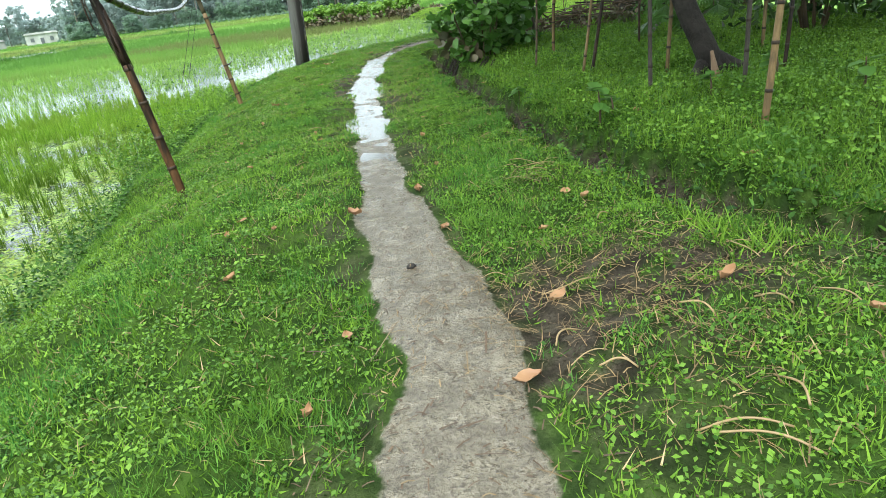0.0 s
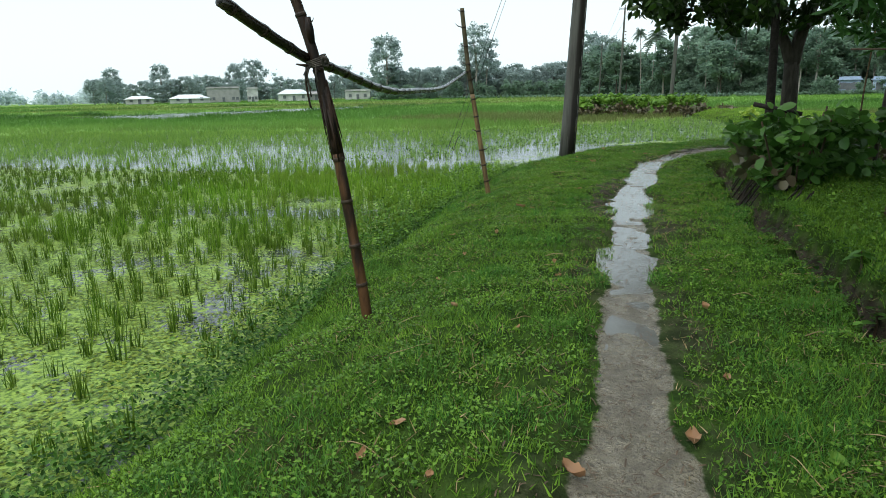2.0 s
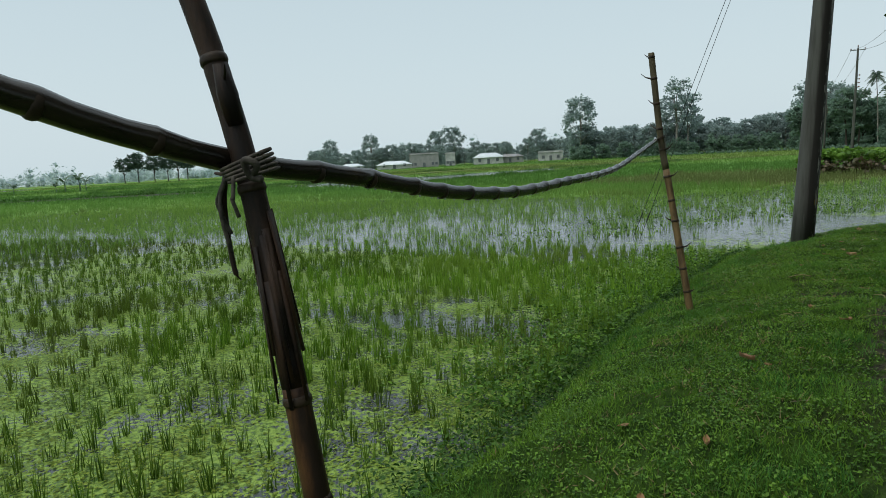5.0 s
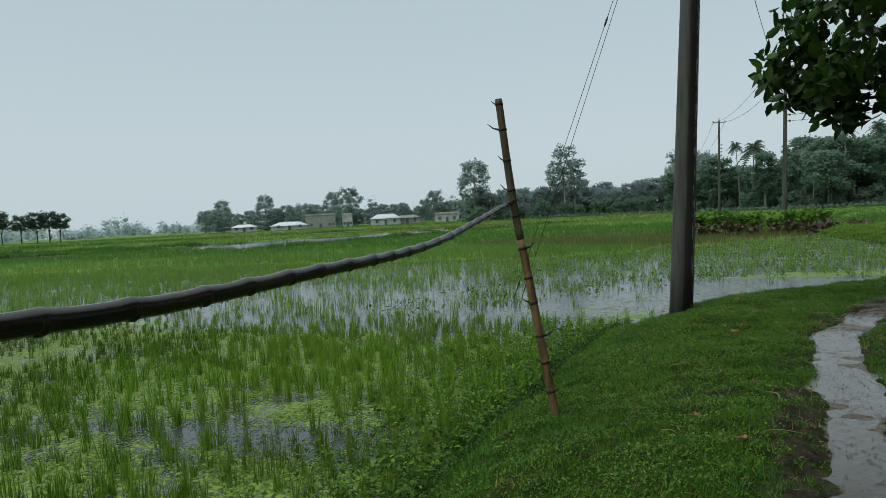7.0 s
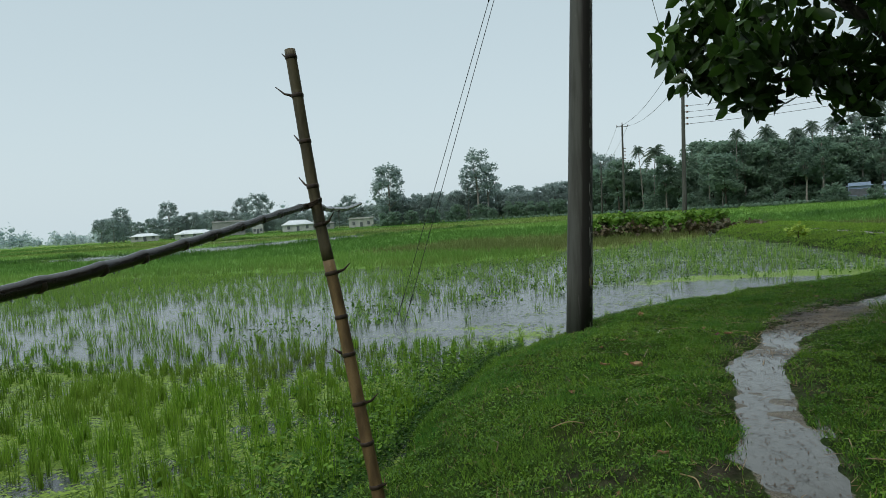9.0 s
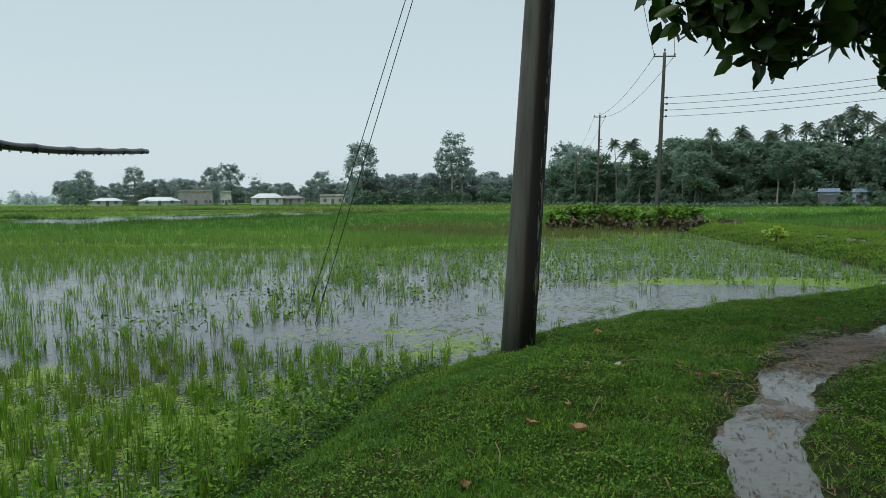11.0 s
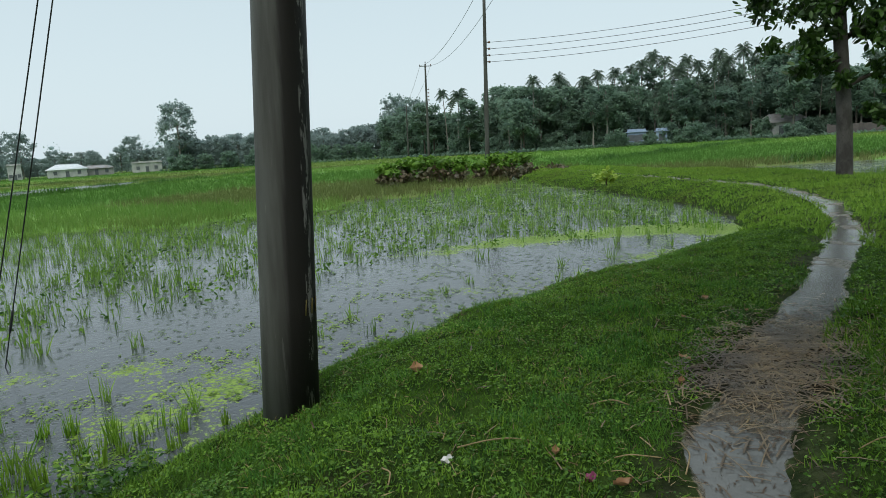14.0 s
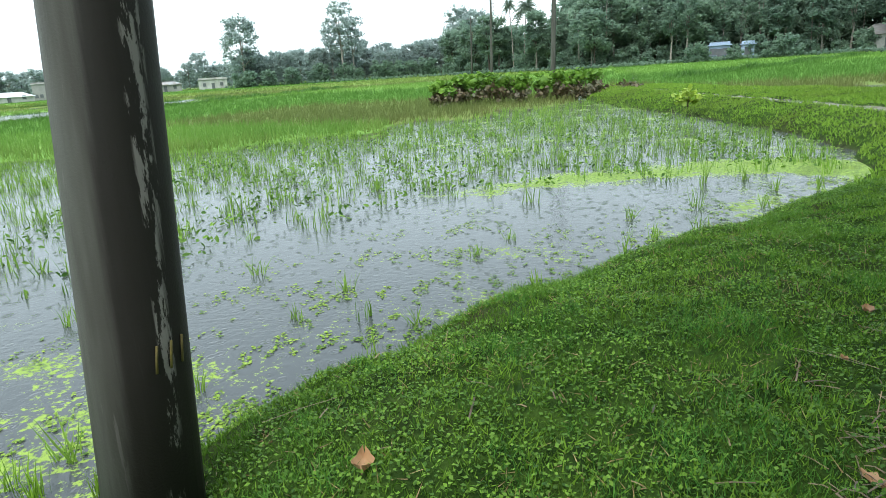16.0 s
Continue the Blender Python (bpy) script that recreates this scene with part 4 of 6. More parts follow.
# grassy bunds that part the plots
n = 5200
lines = [((-104, 52), (-60, 66)), ((-118, 20), (-66, 50)), ((-40, 48), (-30, 112)), ((-150, 62), (-70, 128)), ((-66, 50), (-46, 104)), ((8, 62), (40, 104)), ((14, 44), (62, 72)), ((-190, 26), (-110, 74))]
for (ax, ay), (bx, by) in lines:
    f = rng.random(n)
    cx, cy = ax + (bx - ax) * f + rng.normal(0, 0.35, n), ay + (by - ay) * f + rng.normal(0, 0.35, n)
    size = np.stack([rng.uniform(0.06, 0.14, n), np.ones(n), np.ones(n)], 1)
    size[:, 1] = size[:, 2] = rng.uniform(0.25, 0.6, n) * np.clip(0.8 + 0.5 * np.sin(40 * f) * np.sin(17 * f), 0.4, 1.3)
    stuff("field_bund", SHORT, cx, cy, lie(cx, cy)[0], turns(n, 0, 45), size, MAT["bush_leaf"], "low grassy bund between rice plots", "field bund")

# ---------------------------------------------------------------- bamboo rack beside the trail


def bamboo(name, line, radii, mat, node_gap, label, category="bamboo post", group="", seg=12, stubs=True, seed=1, upper=None, knuckle=0.0):
    """A culm with raised node rings and broken branch stubs. line: world points from the base."""
    r = random.Random(seed)
    base = Vector(line[0])
    th = thing(name, label, category, group, at=Matrix.Translation(base))
    pts = [p - base for p in spline(line, 8)]
    dist = [0.0]
    for a, b in zip(pts, pts[1:]):
        dist.append(dist[-1] + (b - a).length)
    total = dist[-1]

    def at(s):
        s = min(max(s, 0), total)
        i = max(j for j in range(len(dist)) if dist[j] <= s + 1e-9)
        i = min(i, len(pts) - 2)
        f = (s - dist[i]) / (dist[i + 1] - dist[i])
        d = (pts[i + 1] - pts[i]).normalized()
        return pts[i].lerp(pts[i + 1], f), d, radii[0] + (radii[1] - radii[0]) * s / total

    places, rad, nodes, s = [], [], [], node_gap * 0.35
    while s < total - 0.04:
        nodes.append(s)
        s += node_gap * r.uniform(0.85, 1.15)
    marks = sorted(set([0, total] + [total * i / (160 if knuckle else 40) for i in range(161 if knuckle else 41)] + [q + e for q in nodes for e in (-0.012, 0.0, 0.012) if 0 < q + e < total]))
    for q in marks:
        p, d, w = at(q)
        near = min((abs(q - k) for k in nodes), default=1)
        swell = math.exp(-((near / 0.035) ** 2)) if knuckle else 0.0
        places.append(p + Vector((0, 0, knuckle * swell)))
        rad.append(w * (1.10 if near < 0.006 else 1.0 + 0.08 * swell) * r.uniform(0.985, 1.015))
    cut = len(places) if upper is None else next(i for i, q in enumerate(marks) if q > upper[0])
    part("culm", tube(places[:cut], rad[:cut], seg), mat, th)
    if upper:
        part("upper_culm", tube(places[cut - 1:], rad[cut - 1:], seg), upper[1], th, "darker weathered upper length")
    for k in nodes:
        p, d, w = at(k)
        part("node_ring", tube([p - d * 0.011, p - d * 0.005, p + d * 0.006, p + d * 0.012], [w * 1.02, w * 1.13, w * 1.11, w * 1.01], seg), MAT["node"], th, "dark swollen node")
        if stubs and r.random() < 0.85:
            side = Vector((r.choice((-1, 1)), r.uniform(-0.6, 0.6), 0.1)).normalized()
            q0 = p + side * w * 0.9
            length = r.uniform(0.04, 0.11)
            part("branch_stub", tube([q0, q0 + side * length * 0.5 + d * 0.01, q0 + side * length + d * length * 0.5], [w * 0.30, w * 0.2, w * 0.08], 6), MAT["node"], th, "broken side twig")
    return th, at, total


B1 = [(-2.33, 5.285, -0.22), (-2.37, 5.28, 0.15), (-2.455, 5.255, 0.85), (-2.54, 5.255, 1.31), (-2.625, 5.245, 1.63), (-2.695, 5.22, 1.87)]
post_near, near_at, near_len = bamboo("bamboo_post", B1, (0.033, 0.028), MAT["bamboo_red"], 0.27, "weathered leaning bamboo post with a forked top, in the bank", stubs=False, seed=4, upper=(1.12, MAT["bamboo_old"]))
# split, flaking sheath under the lashing and the forked stub near the top
for i in range(16):
    a = 2 * math.pi * i / 16 + random.uniform(-0.15, 0.15)
    s0 = random.uniform(1.12, 1.36)
    p0, d0, w0 = near_at(s0 + 0.22)
    p1, d1, w1 = near_at(s0 - random.uniform(0.02, 0.12))
    side = (d0.orthogonal().normalized() * math.cos(a) + d0.cross(d0.orthogonal()).normalized() * math.sin(a)).normalized()
    wide = d0.cross(side) * random.uniform(0.005, 0.010)
    out = random.uniform(0.003, 0.014)
    quad = [p0 + side * w0 * 1.02 - wide, p0 + side * w0 * 1.02 + wide, p1 + side * (w1 + out) + wide * 0.5, p1 + side * (w1 + out) - wide * 0.5]
    quad += [q + side * 0.003 for q in quad]
    part("bark_strip", (quad, [(0, 1, 2, 3), (7, 6, 5, 4), (0, 4, 5, 1), (1, 5, 6, 2), (2, 6, 7, 3), (3, 7, 4, 0)]), MAT["bamboo_old"], post_near, "peeling black sheath")
p, d, w = near_at(1.80)
fork = Vector((0.85, -0.45, 0.0)).normalized()
part("fork_stub", tube([p - d * 0.07 + fork * w * 0.5, p + fork * w * 1.2, p + fork * w * 2.0 + d * 0.07], [0.020, 0.024, 0.016], 8), MAT["bamboo_old"], post_near, "short forked stump")
part("splinter", tube([p + fork * w * 1.9 + d * 0.03, p + fork * w * 3.2 + d * 0.045, p + fork * w * 3.9 + d * 0.06], [0.004, 0.003, 0.001], 5), MAT["node"], post_near)

B2 = [(-2.98, 10.59, -0.30), (-3.07, 10.60, 0.25), (-3.19, 10.63, 0.95), (-3.28, 10.63, 1.50), (-3.36, 10.62, 2.31)]
post_far, far_at, far_len = bamboo("bamboo_post", B2, (0.035, 0.029), MAT["bamboo"], 0.235, "yellow-brown leaning bamboo post with dark nodes, in the bank", seed=9, upper=(1.55, MAT["bamboo_olive"]))

ROD = [(-2.64, 4.58, 1.632), (-2.605, 4.92, 1.499), (-2.61, 5.275, 1.405), (-2.63, 5.68, 1.353), (-2.68, 6.24, 1.27), (-2.76, 6.86, 1.232), (-2.865, 7.60, 1.24), (-2.97, 8.35, 1.25), (-3.06, 8.95, 1.285), (-3.16, 9.6, 1.36), (-3.29, 10.55, 1.485), (-3.40, 10.95, 1.475), (-3.62, 11.6, 1.485), (-3.88, 12.35, 1.54)]
rod, rod_at, rod_len = bamboo("bamboo_pole", ROD, (0.029, 0.012), MAT["bamboo_dark"], 0.21, "long dark wet bamboo pole sagging between two posts", "bamboo pole", stubs=False, seed=5, knuckle=0.003)
drop = bmesh.new()
bmesh.ops.create_icosphere(drop, subdivisions=1, radius=0.0034, matrix=Matrix.Diagonal((1, 1, 1.25, 1)))
drop_me = bpy.data.meshes.new("raindrop")
drop.to_mesh(drop_me)
drop.free()
drop_me.materials.append(MAT["raindrop"])
for i in range(120):
    p, d, w = rod_at(rod_len * (0.12 + 0.87 * (i + random.uniform(-0.4, 0.4)) / 120))
    bead = part("raindrop", drop_me, None, rod)
    bead.location = p - Vector((0, 0, w * 1.02 + 0.001))
p, d, w = rod_at(0.0)
# solid disc, coloured dark for the shade inside the bore
part("cut_end", tube([p - d * 0.004, p + d * 0.004], [w * 0.55, w * 0.5], 10), MAT["dark_open"], rod, "dark disc for the hollow cut end")
p, d, w = rod_at(0.74)
part("side_twig", tube([p + Vector((-0.02, 0, -0.03)), p + Vector((-0.08, -0.02, -0.02))], [0.010, 0.004], 6), MAT["node"], rod)

lash = thing("rope_lashing", "wet grey rope lashed round a bamboo post and pole", "rope", at=Matrix.Translation(Vector((-2.535, 5.255, 1.385))))
for i in range(5):
    tilt = 0.45 + 0.06 * i
    ring = []
    for j in range(17):
        a = 2 * math.pi * j / 16
        ring.append((0.050 * math.cos(a) - 0.006 * i, 0.060 * math.sin(a), 0.016 * math.sin(a + 0.6) * tilt * 2 + 0.009 * i - 0.01))
    part("coil", tube(ring, 0.0042, 6), MAT["rope"], lash)
part("knot", tube(spline([(0.05, -0.04, -0.01), (0.075, -0.05, 0.012), (0.055, -0.065, 0.022), (0.045, -0.045, -0.012), (0.07, -0.035, -0.02)], 5), 0.008, 6), MAT["rope"], lash)
for k, (dx, dy, ln) in enumerate(((-0.06, -0.05, 0.14), (-0.045, -0.055, 0.18), (-0.075, -0.04, 0.10), (0.01, -0.06, 0.10))):
    part("loose_end", tube(spline([(dx * 0.6, dy, -0.01), (dx, dy - 0.01, -0.06), (dx * 0.9, dy - 0.012, -ln * 0.6), (dx * (0.6 + 0.2 * k), dy, -ln)], 4), 0.0045, 6), MAT["rope"], lash)
part("dead_strip", tube(spline([(-0.055, -0.03, 0.02), (-0.075, -0.035, -0.08), (-0.06, -0.035, -0.22), (-0.045, -0.03, -0.25)], 4), [0.007] * 6 + [0.006] * 4 + [0.002] * 3, 6), MAT["bamboo_old"], lash, "hanging strip of black bamboo bark")
lash_b = thing("rope_lashing", "dark cord holding the pole to a bamboo post", "rope", at=Matrix.Translation(Vector((-3.285, 10.60, 1.485))))
for i in range(3):
    part("coil", tube([(0.046 * math.cos(a), 0.055 * math.sin(a), 0.02 * math.sin(a + 1) + 0.009 * i) for a in [2 * math.pi * j / 14 for j in range(15)]], 0.005, 6), MAT["node"], lash_b)

# ---------------------------------------------------------------- power line


def utility_pole(base, top, r0, r1, label, arm=True, detail=True):
    base, top = Vector(base), Vector(top)
    th = thing("utility_pole", label, "utility pole", "power line poles", at=Matrix.Translation(base))
    d = top - base
    n = 24 if detail else 10
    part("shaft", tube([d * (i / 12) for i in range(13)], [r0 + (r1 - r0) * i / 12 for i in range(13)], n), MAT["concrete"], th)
    up = d.normalized()
    if arm:
        side = Vector((0.94, 0.28, 0)).normalized()
        c = d - up * 0.25
        part("crossarm", tube([c - side * 0.75, c - side * 0.25, c + side * 0.25, c + side * 0.75], 0.05, 6), MAT["steel"], th)
        for s in (-0.68, 0.68):
            part("insulator", tube([c + side * s, c + side * s + up * 0.08, c + side * s + up * 0.10, c + side * s + up * 0.2], [0.03, 0.03, 0.07, 0.05], 8), MAT["porcelain"], th)
        part("insulator", tube([d, d + up * 0.12, d + up * 0.14, d + up * 0.26], [0.03, 0.03, 0.07, 0.05], 8), MAT["porcelain"], th)
        for i in range(4):
            c = d - up * (3.0 + 0.42 * i)
            part("side_insulator", tube([c + side * 0.08, c + side * 0.22, c + side * 0.24, c + side * 0.36], [0.03, 0.03, 0.075, 0.06], 8), MAT["porcelain"], th)
    return th


POLE_BASE, POLE_TOP = Vector((-2.674, 15.826, -0.45)), Vector((-2.067, 16.459, 10.9))
utility_pole(POLE_BASE, POLE_TOP, 0.168, 0.10, "tall grey-brown concrete power pole, rain-stained, at the pond edge")
mark = thing("paint_mark", "faded yellow painted bars on the power pole", "paint mark", at=Matrix.Translation((-2.626, 15.876, 0.45)))
for i in range(3):
    a0 = math.radians(-38 + 17 * i)
    bar = [Vector((0.1672 * math.cos(a0 + da), 0.1672 * math.sin(a0 + da), dz)) + Vector((0.0535, 0.0558, 0)) * dz for da, dz in ((0.0, -0.045), (0.02, 0.0), (0.05, 0.045))]
    part("bar", tube(bar, 0.0045, 5), MAT["yellow_paint"], mark)
P2, P3, P4, P5 = Vector((-0.33, 56.0, -0.4)), Vector((-6.55, 91.5, -0.3)), Vector((-15.6, 160.3, 0)), Vector((-23.2, 199.7, 0))
utility_pole(P2, P2 + Vector((0.35, 0.1, 11.5)), 0.17, 0.10, "grey concrete power pole behind the bush", detail=False)
utility_pole(P3, P3 + Vector((0.3, 0.1, 11.9)), 0.17, 0.10, "grey concrete power pole far across the field", detail=False)
utility_pole(P4, P4 + Vector((0.3, 0, 11.6)), 0.2, 0.12, "distant concrete power pole by the trees", detail=False)
utility_pole(P5, P5 + Vector((0.3, 0, 12.0)), 0.2, 0.12, "distant concrete power pole by the trees", detail=False)


def cable(a, b, sag, radius, label, name="power_cable", group="overhead cables"):
    a, b = Vector(a), Vector(b)
    pts = []
    for i in range(25):
        f = i / 24
        pts.append((b - a) * f - Vector((0, 0, sag * 4 * f * (1 - f))))
    ob = part(name, tube(pts, radius, 5), MAT["wire"])
    ob.matrix_world = Matrix.Translation(a)
    return tagged(ob, label, "cable", group)


side = Vector((0.94, 0.28, 0)).normalized()
line_tops = [P2 + Vector((0.35, 0.1, 11.3)), P3 + Vector((0.3, 0.1, 11.7)), P4 + Vector((0.3, 0, 11.4)), P5 + Vector((0.3, 0, 11.8))]
for a, b in zip(line_tops, line_tops[1:]):
    for s in (-0.68, 0.68):
        cable(a + side * s, b + side * s, 0.9, 0.016, "thin dark power cable between poles")
NEXT = Vector((30.0, 40.0, 9.6))
for i in range(4):
    cable(P2 + Vector((0.35, 0.1, 8.5 - 0.42 * i)) + side * 0.3, NEXT - Vector((0, 0, 0.30 * i)), 1.0, 0.014, "thin dark power cable sagging from the pole")
for s in (-0.68, 0.68):
    cable(POLE_TOP + side * s - Vector((0, 0, 0.25)), line_tops[0] + side * s, 0.9, 0.014, "thin dark power cable between poles")
utility_pole(NEXT - Vector((0, 0, 10.3)), NEXT + Vector((0, 0, 0.9)), 0.17, 0.10, "grey concrete power pole beyond the trees", detail=False)

for k, (ax, ay, tz) in enumerate(((-6.16, 17.78, 7.4), (-6.00, 17.80, 7.4))):
    top = POLE_BASE.lerp(POLE_TOP, (tz + 0.45) / 11.35) + Vector((-0.20 + 0.03 * k, -0.05, 0))
    a = Vector((ax, ay, WATER_Z - 0.15))
    guy = thing("guy_wire", "taut steel guy wire from the pole into the water", "guy wire", "guy wires", at=Matrix.Translation(a))
    part("strand", tube([Vector((0, 0, 0)), (top - a) * 0.33, (top - a) * 0.66, top - a], 0.0055, 6), MAT["wire"], guy)
    u = (top - a).normalized()
    part("turnbuckle", tube([u * 0.55, u * 0.58, u * 0.78, u * 0.81], [0.007, 0.011, 0.011, 0.007], 6), MAT["wire"], guy)
    if k == 0:
        part("strain_insulator", tube([u * 5.65, u * 5.70, u * 5.77, u * 5.82], [0.008, 0.018, 0.018, 0.008], 8), MAT["wire"], guy)

# ---------------------------------------------------------------- trees


def leaf_cloud(blobs, per, size, shape, seed, flat=(0, 90), loose=1.0):
    """Many leaves in uneven clumps. blobs: rows of x, y, z, radius."""
    r = np.random.default_rng(seed)
    b = np.repeat(np.array(blobs, float), per, 0)
    n = len(b)
    v = r.normal(0, 1, (n, 3))
    v /= np.linalg.norm(v, axis=1)[:, None]
    v *= (loose * r.random(n) ** 0.55)[:, None]
    v[:, 2] *= 0.75
    return scatter(shape, b[:, :3] + v * b[:, 3:4], turns(n, *flat, r=r), r.uniform(size * 0.7, size * 1.3, n))


def broad_tree(height, spread, seed, leaf="tree_leaf", bark="bark", clear=0.3, narrow=1.0, per=42, size=0.55, name="tree", label="", group="", n_blobs=26, puff=(0.13, 0.28), core=0.6, flat=(0, 90)):
    r = random.Random(seed)
    th = thing(name, label, "tree", group)
    lean = Vector((r.uniform(-0.4, 0.4), r.uniform(-0.4, 0.4), 0))
    spine = [Vector((0, 0, -0.3)), Vector((0, 0, height * 0.15)), lean * 0.5 + Vector((0, 0, height * 0.45)), lean + Vector((0, 0, height * 0.8))]
    w = max(0.12, height * 0.018)
    line = spline(spine, 4)
    part("trunk", tube(line, [w * (1.25 - 1.05 * i / (len(line) - 1)) for i in range(len(line))], 8), MAT[bark], th)
    blobs = []
    for i in range(n_blobs):
        f = r.random()
        z = height * (clear + (1 - clear) * f)
        reach = spread * math.sin(math.pi * (0.26 + 0.52 * f)) * r.uniform(0.35, 1.0) * narrow
        a = r.uniform(0, 6.28)
        blobs.append((reach * math.cos(a) + lean.x * f, reach * math.sin(a) + lean.y * f, z * 0.97, spread * r.uniform(*puff)))
    for i in range(5):
        q = blobs[i * 4 % len(blobs)]
        s = Vector((lean.x * 0.3, lean.y * 0.3, height * r.uniform(0.25, 0.5)))
        e = Vector(q[:3])
        part("limb", tube([s, s.lerp(e, 0.5) + Vector((0, 0, 0.3)), e], [w * 0.45, w * 0.28, w * 0.1], 6), MAT[bark], th)
    part("crown", crown_mesh("crown", blobs, per, size, DIAMOND, seed, MAT[leaf], core, flat, 1.5), None, th)
    return th


def palm(height, reach, seed, label, name="palm", group="", fronds=15, stem=0.13, leaf="palm_leaf"):
    r = random.Random(seed)
    th = thing(name, label, "palm", group)
    bend = Vector((r.uniform(-0.6, 0.6), r.uniform(-0.6, 0.6), 0))
    line = spline([Vector((0, 0, -0.3)), bend * 0.3 + Vector((0, 0, height * 0.5)), bend + Vector((0, 0, height))], 5)
    part("trunk", tube(line, [stem - 0.4 * stem * i / (len(line) - 1) for i in range(len(line))], 7), MAT["pale_bark"], th)
    c = bend + Vector((0, 0, height))
    for k in range(fronds):
        a, up = 2.4 * k + r.uniform(-0.3, 0.3), -0.5 + 2.0 * (k + 0.5) / fronds + r.uniform(-0.15, 0.15)
        span = reach * r.uniform(0.8, 1.15)
        d = Vector((math.cos(a), math.sin(a), 0))
        across = Vector((-d.y, d.x, 0))
        verts, faces = [], []
        for i in range(12):
            f = i / 11
            verts.append(c + d * span * f * (1 - 0.38 * abs(up)) + Vector((0, 0, span * (up * f - (0.60 + 0.35 * abs(up)) * f * f))))
        for i in range(11):
            lf = reach * 0.30 * math.sin(math.pi * (0.12 + 0.8 * i / 11))
            for s in (-1, 1):
                verts.append(verts[i] + across * s * lf + d * 0.10 * reach - Vector((0, 0, lf * 0.55)))
                faces.append((i, i + 1, len(verts) - 1))
        part("frond", (verts, faces), MAT[leaf], th)
    return th


def banana(height, seed, label):
    r = random.Random(seed)
    th = thing("banana_plant", label, "banana plant", "banana plants")
    part("stem", tube([(0, 0, -0.2), (0.03, 0, height * 0.3), (0.0, 0.05, height * 0.55)], [0.14, 0.11, 0.07], 8), MAT["palm_leaf"], th)
    for k in range(8):
        a, up = r.uniform(0, 6.28), r.uniform(0.4, 1.5)
        d, ln = Vector((math.cos(a), math.sin(a), 0)), height * r.uniform(0.55, 0.75)
        across = Vector((-d.y, d.x, 0))
        verts, faces = [], []
        for i in range(7):
            f = i / 6
            p = Vector((0, 0.05, height * 0.5)) + d * ln * f * 0.8 + Vector((0, 0, ln * (up * f - 1.0 * up * f * f * 0.75)))
            wd = 0.24 * height / 3 * math.sin(math.pi * (0.08 + 0.9 * f))
            verts += [p - across * wd + Vector((0, 0, -0.04)), p, p + across * wd + Vector((0, 0, -0.04))]
            if i:
                q = 3 * i
                faces += [(q - 3, q - 2, q + 1, q), (q - 2, q - 1, q + 2, q + 1)]
        part("leaf", (verts, faces), MAT["palm_leaf"], th)
    return th


def polar(az, dist, eye=(-1.6, 10.9)):
    return eye[0] + dist * math.sin(radians(az)), eye[1] + dist * math.cos(radians(az))


def plant(ob, x, y, turn, scale=1.0, sink=0.0):
    ob.scale = (scale, scale, scale)
    ob.matrix_basis = Matrix.Translation((x, y, ground_z(x, y) - sink)) @ Matrix.Rotation(turn, 4, "Z") @ Matrix.Diagonal((scale, scale, scale, 1))
    return ob


def again(ob, x, y, turn, scale=1.0):
    c = copy_thing(ob, Matrix.Identity(4))
    return plant(c, x, y, turn, scale)


r = random.Random(11)
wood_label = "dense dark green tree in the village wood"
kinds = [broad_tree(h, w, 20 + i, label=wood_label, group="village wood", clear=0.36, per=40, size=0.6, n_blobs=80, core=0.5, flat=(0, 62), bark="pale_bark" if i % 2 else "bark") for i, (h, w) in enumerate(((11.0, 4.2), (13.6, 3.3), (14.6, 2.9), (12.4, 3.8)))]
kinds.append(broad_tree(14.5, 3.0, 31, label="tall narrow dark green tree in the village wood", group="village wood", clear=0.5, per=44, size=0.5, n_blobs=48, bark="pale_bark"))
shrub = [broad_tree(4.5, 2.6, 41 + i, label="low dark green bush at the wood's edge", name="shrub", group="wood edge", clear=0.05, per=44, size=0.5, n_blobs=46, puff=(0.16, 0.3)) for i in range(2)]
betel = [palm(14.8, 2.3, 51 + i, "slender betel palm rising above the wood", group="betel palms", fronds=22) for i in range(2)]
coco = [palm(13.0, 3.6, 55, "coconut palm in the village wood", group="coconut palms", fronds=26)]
gum = [broad_tree(19, 4.6, 61, "pale_leaf", "pale_bark", 0.38, 0.85, 40, 0.55, "eucalyptus_tree", "tall airy eucalyptus, grey-green and paled for haze, at the field edge", "eucalyptus trees", 60, (0.10, 0.22), 0.4), broad_tree(18, 5.4, 62, "pale_leaf", "pale_bark", 0.32, 1.0, 46, 0.6, "eucalyptus_tree", "tall rounded tree at the field edge, paled for haze", "eucalyptus trees", 80, (0.12, 0.24), 0.5)]
pale_kinds = [broad_tree(12.5, 4.2, 35 + i, "pale_leaf", label="tree in the distant village wood, paled for haze", group="distant wood", clear=0.1, per=28, size=0.75, n_blobs=64, bark="pale_bark") for i in range(3)]
first = set()


def put(proto, x, y, scale):
    if proto.name not in first:
        first.add(proto.name)
        return plant(proto, x, y, r.uniform(0, 6.28), scale)
    return again(proto, x, y, r.uniform(0, 6.28), scale)


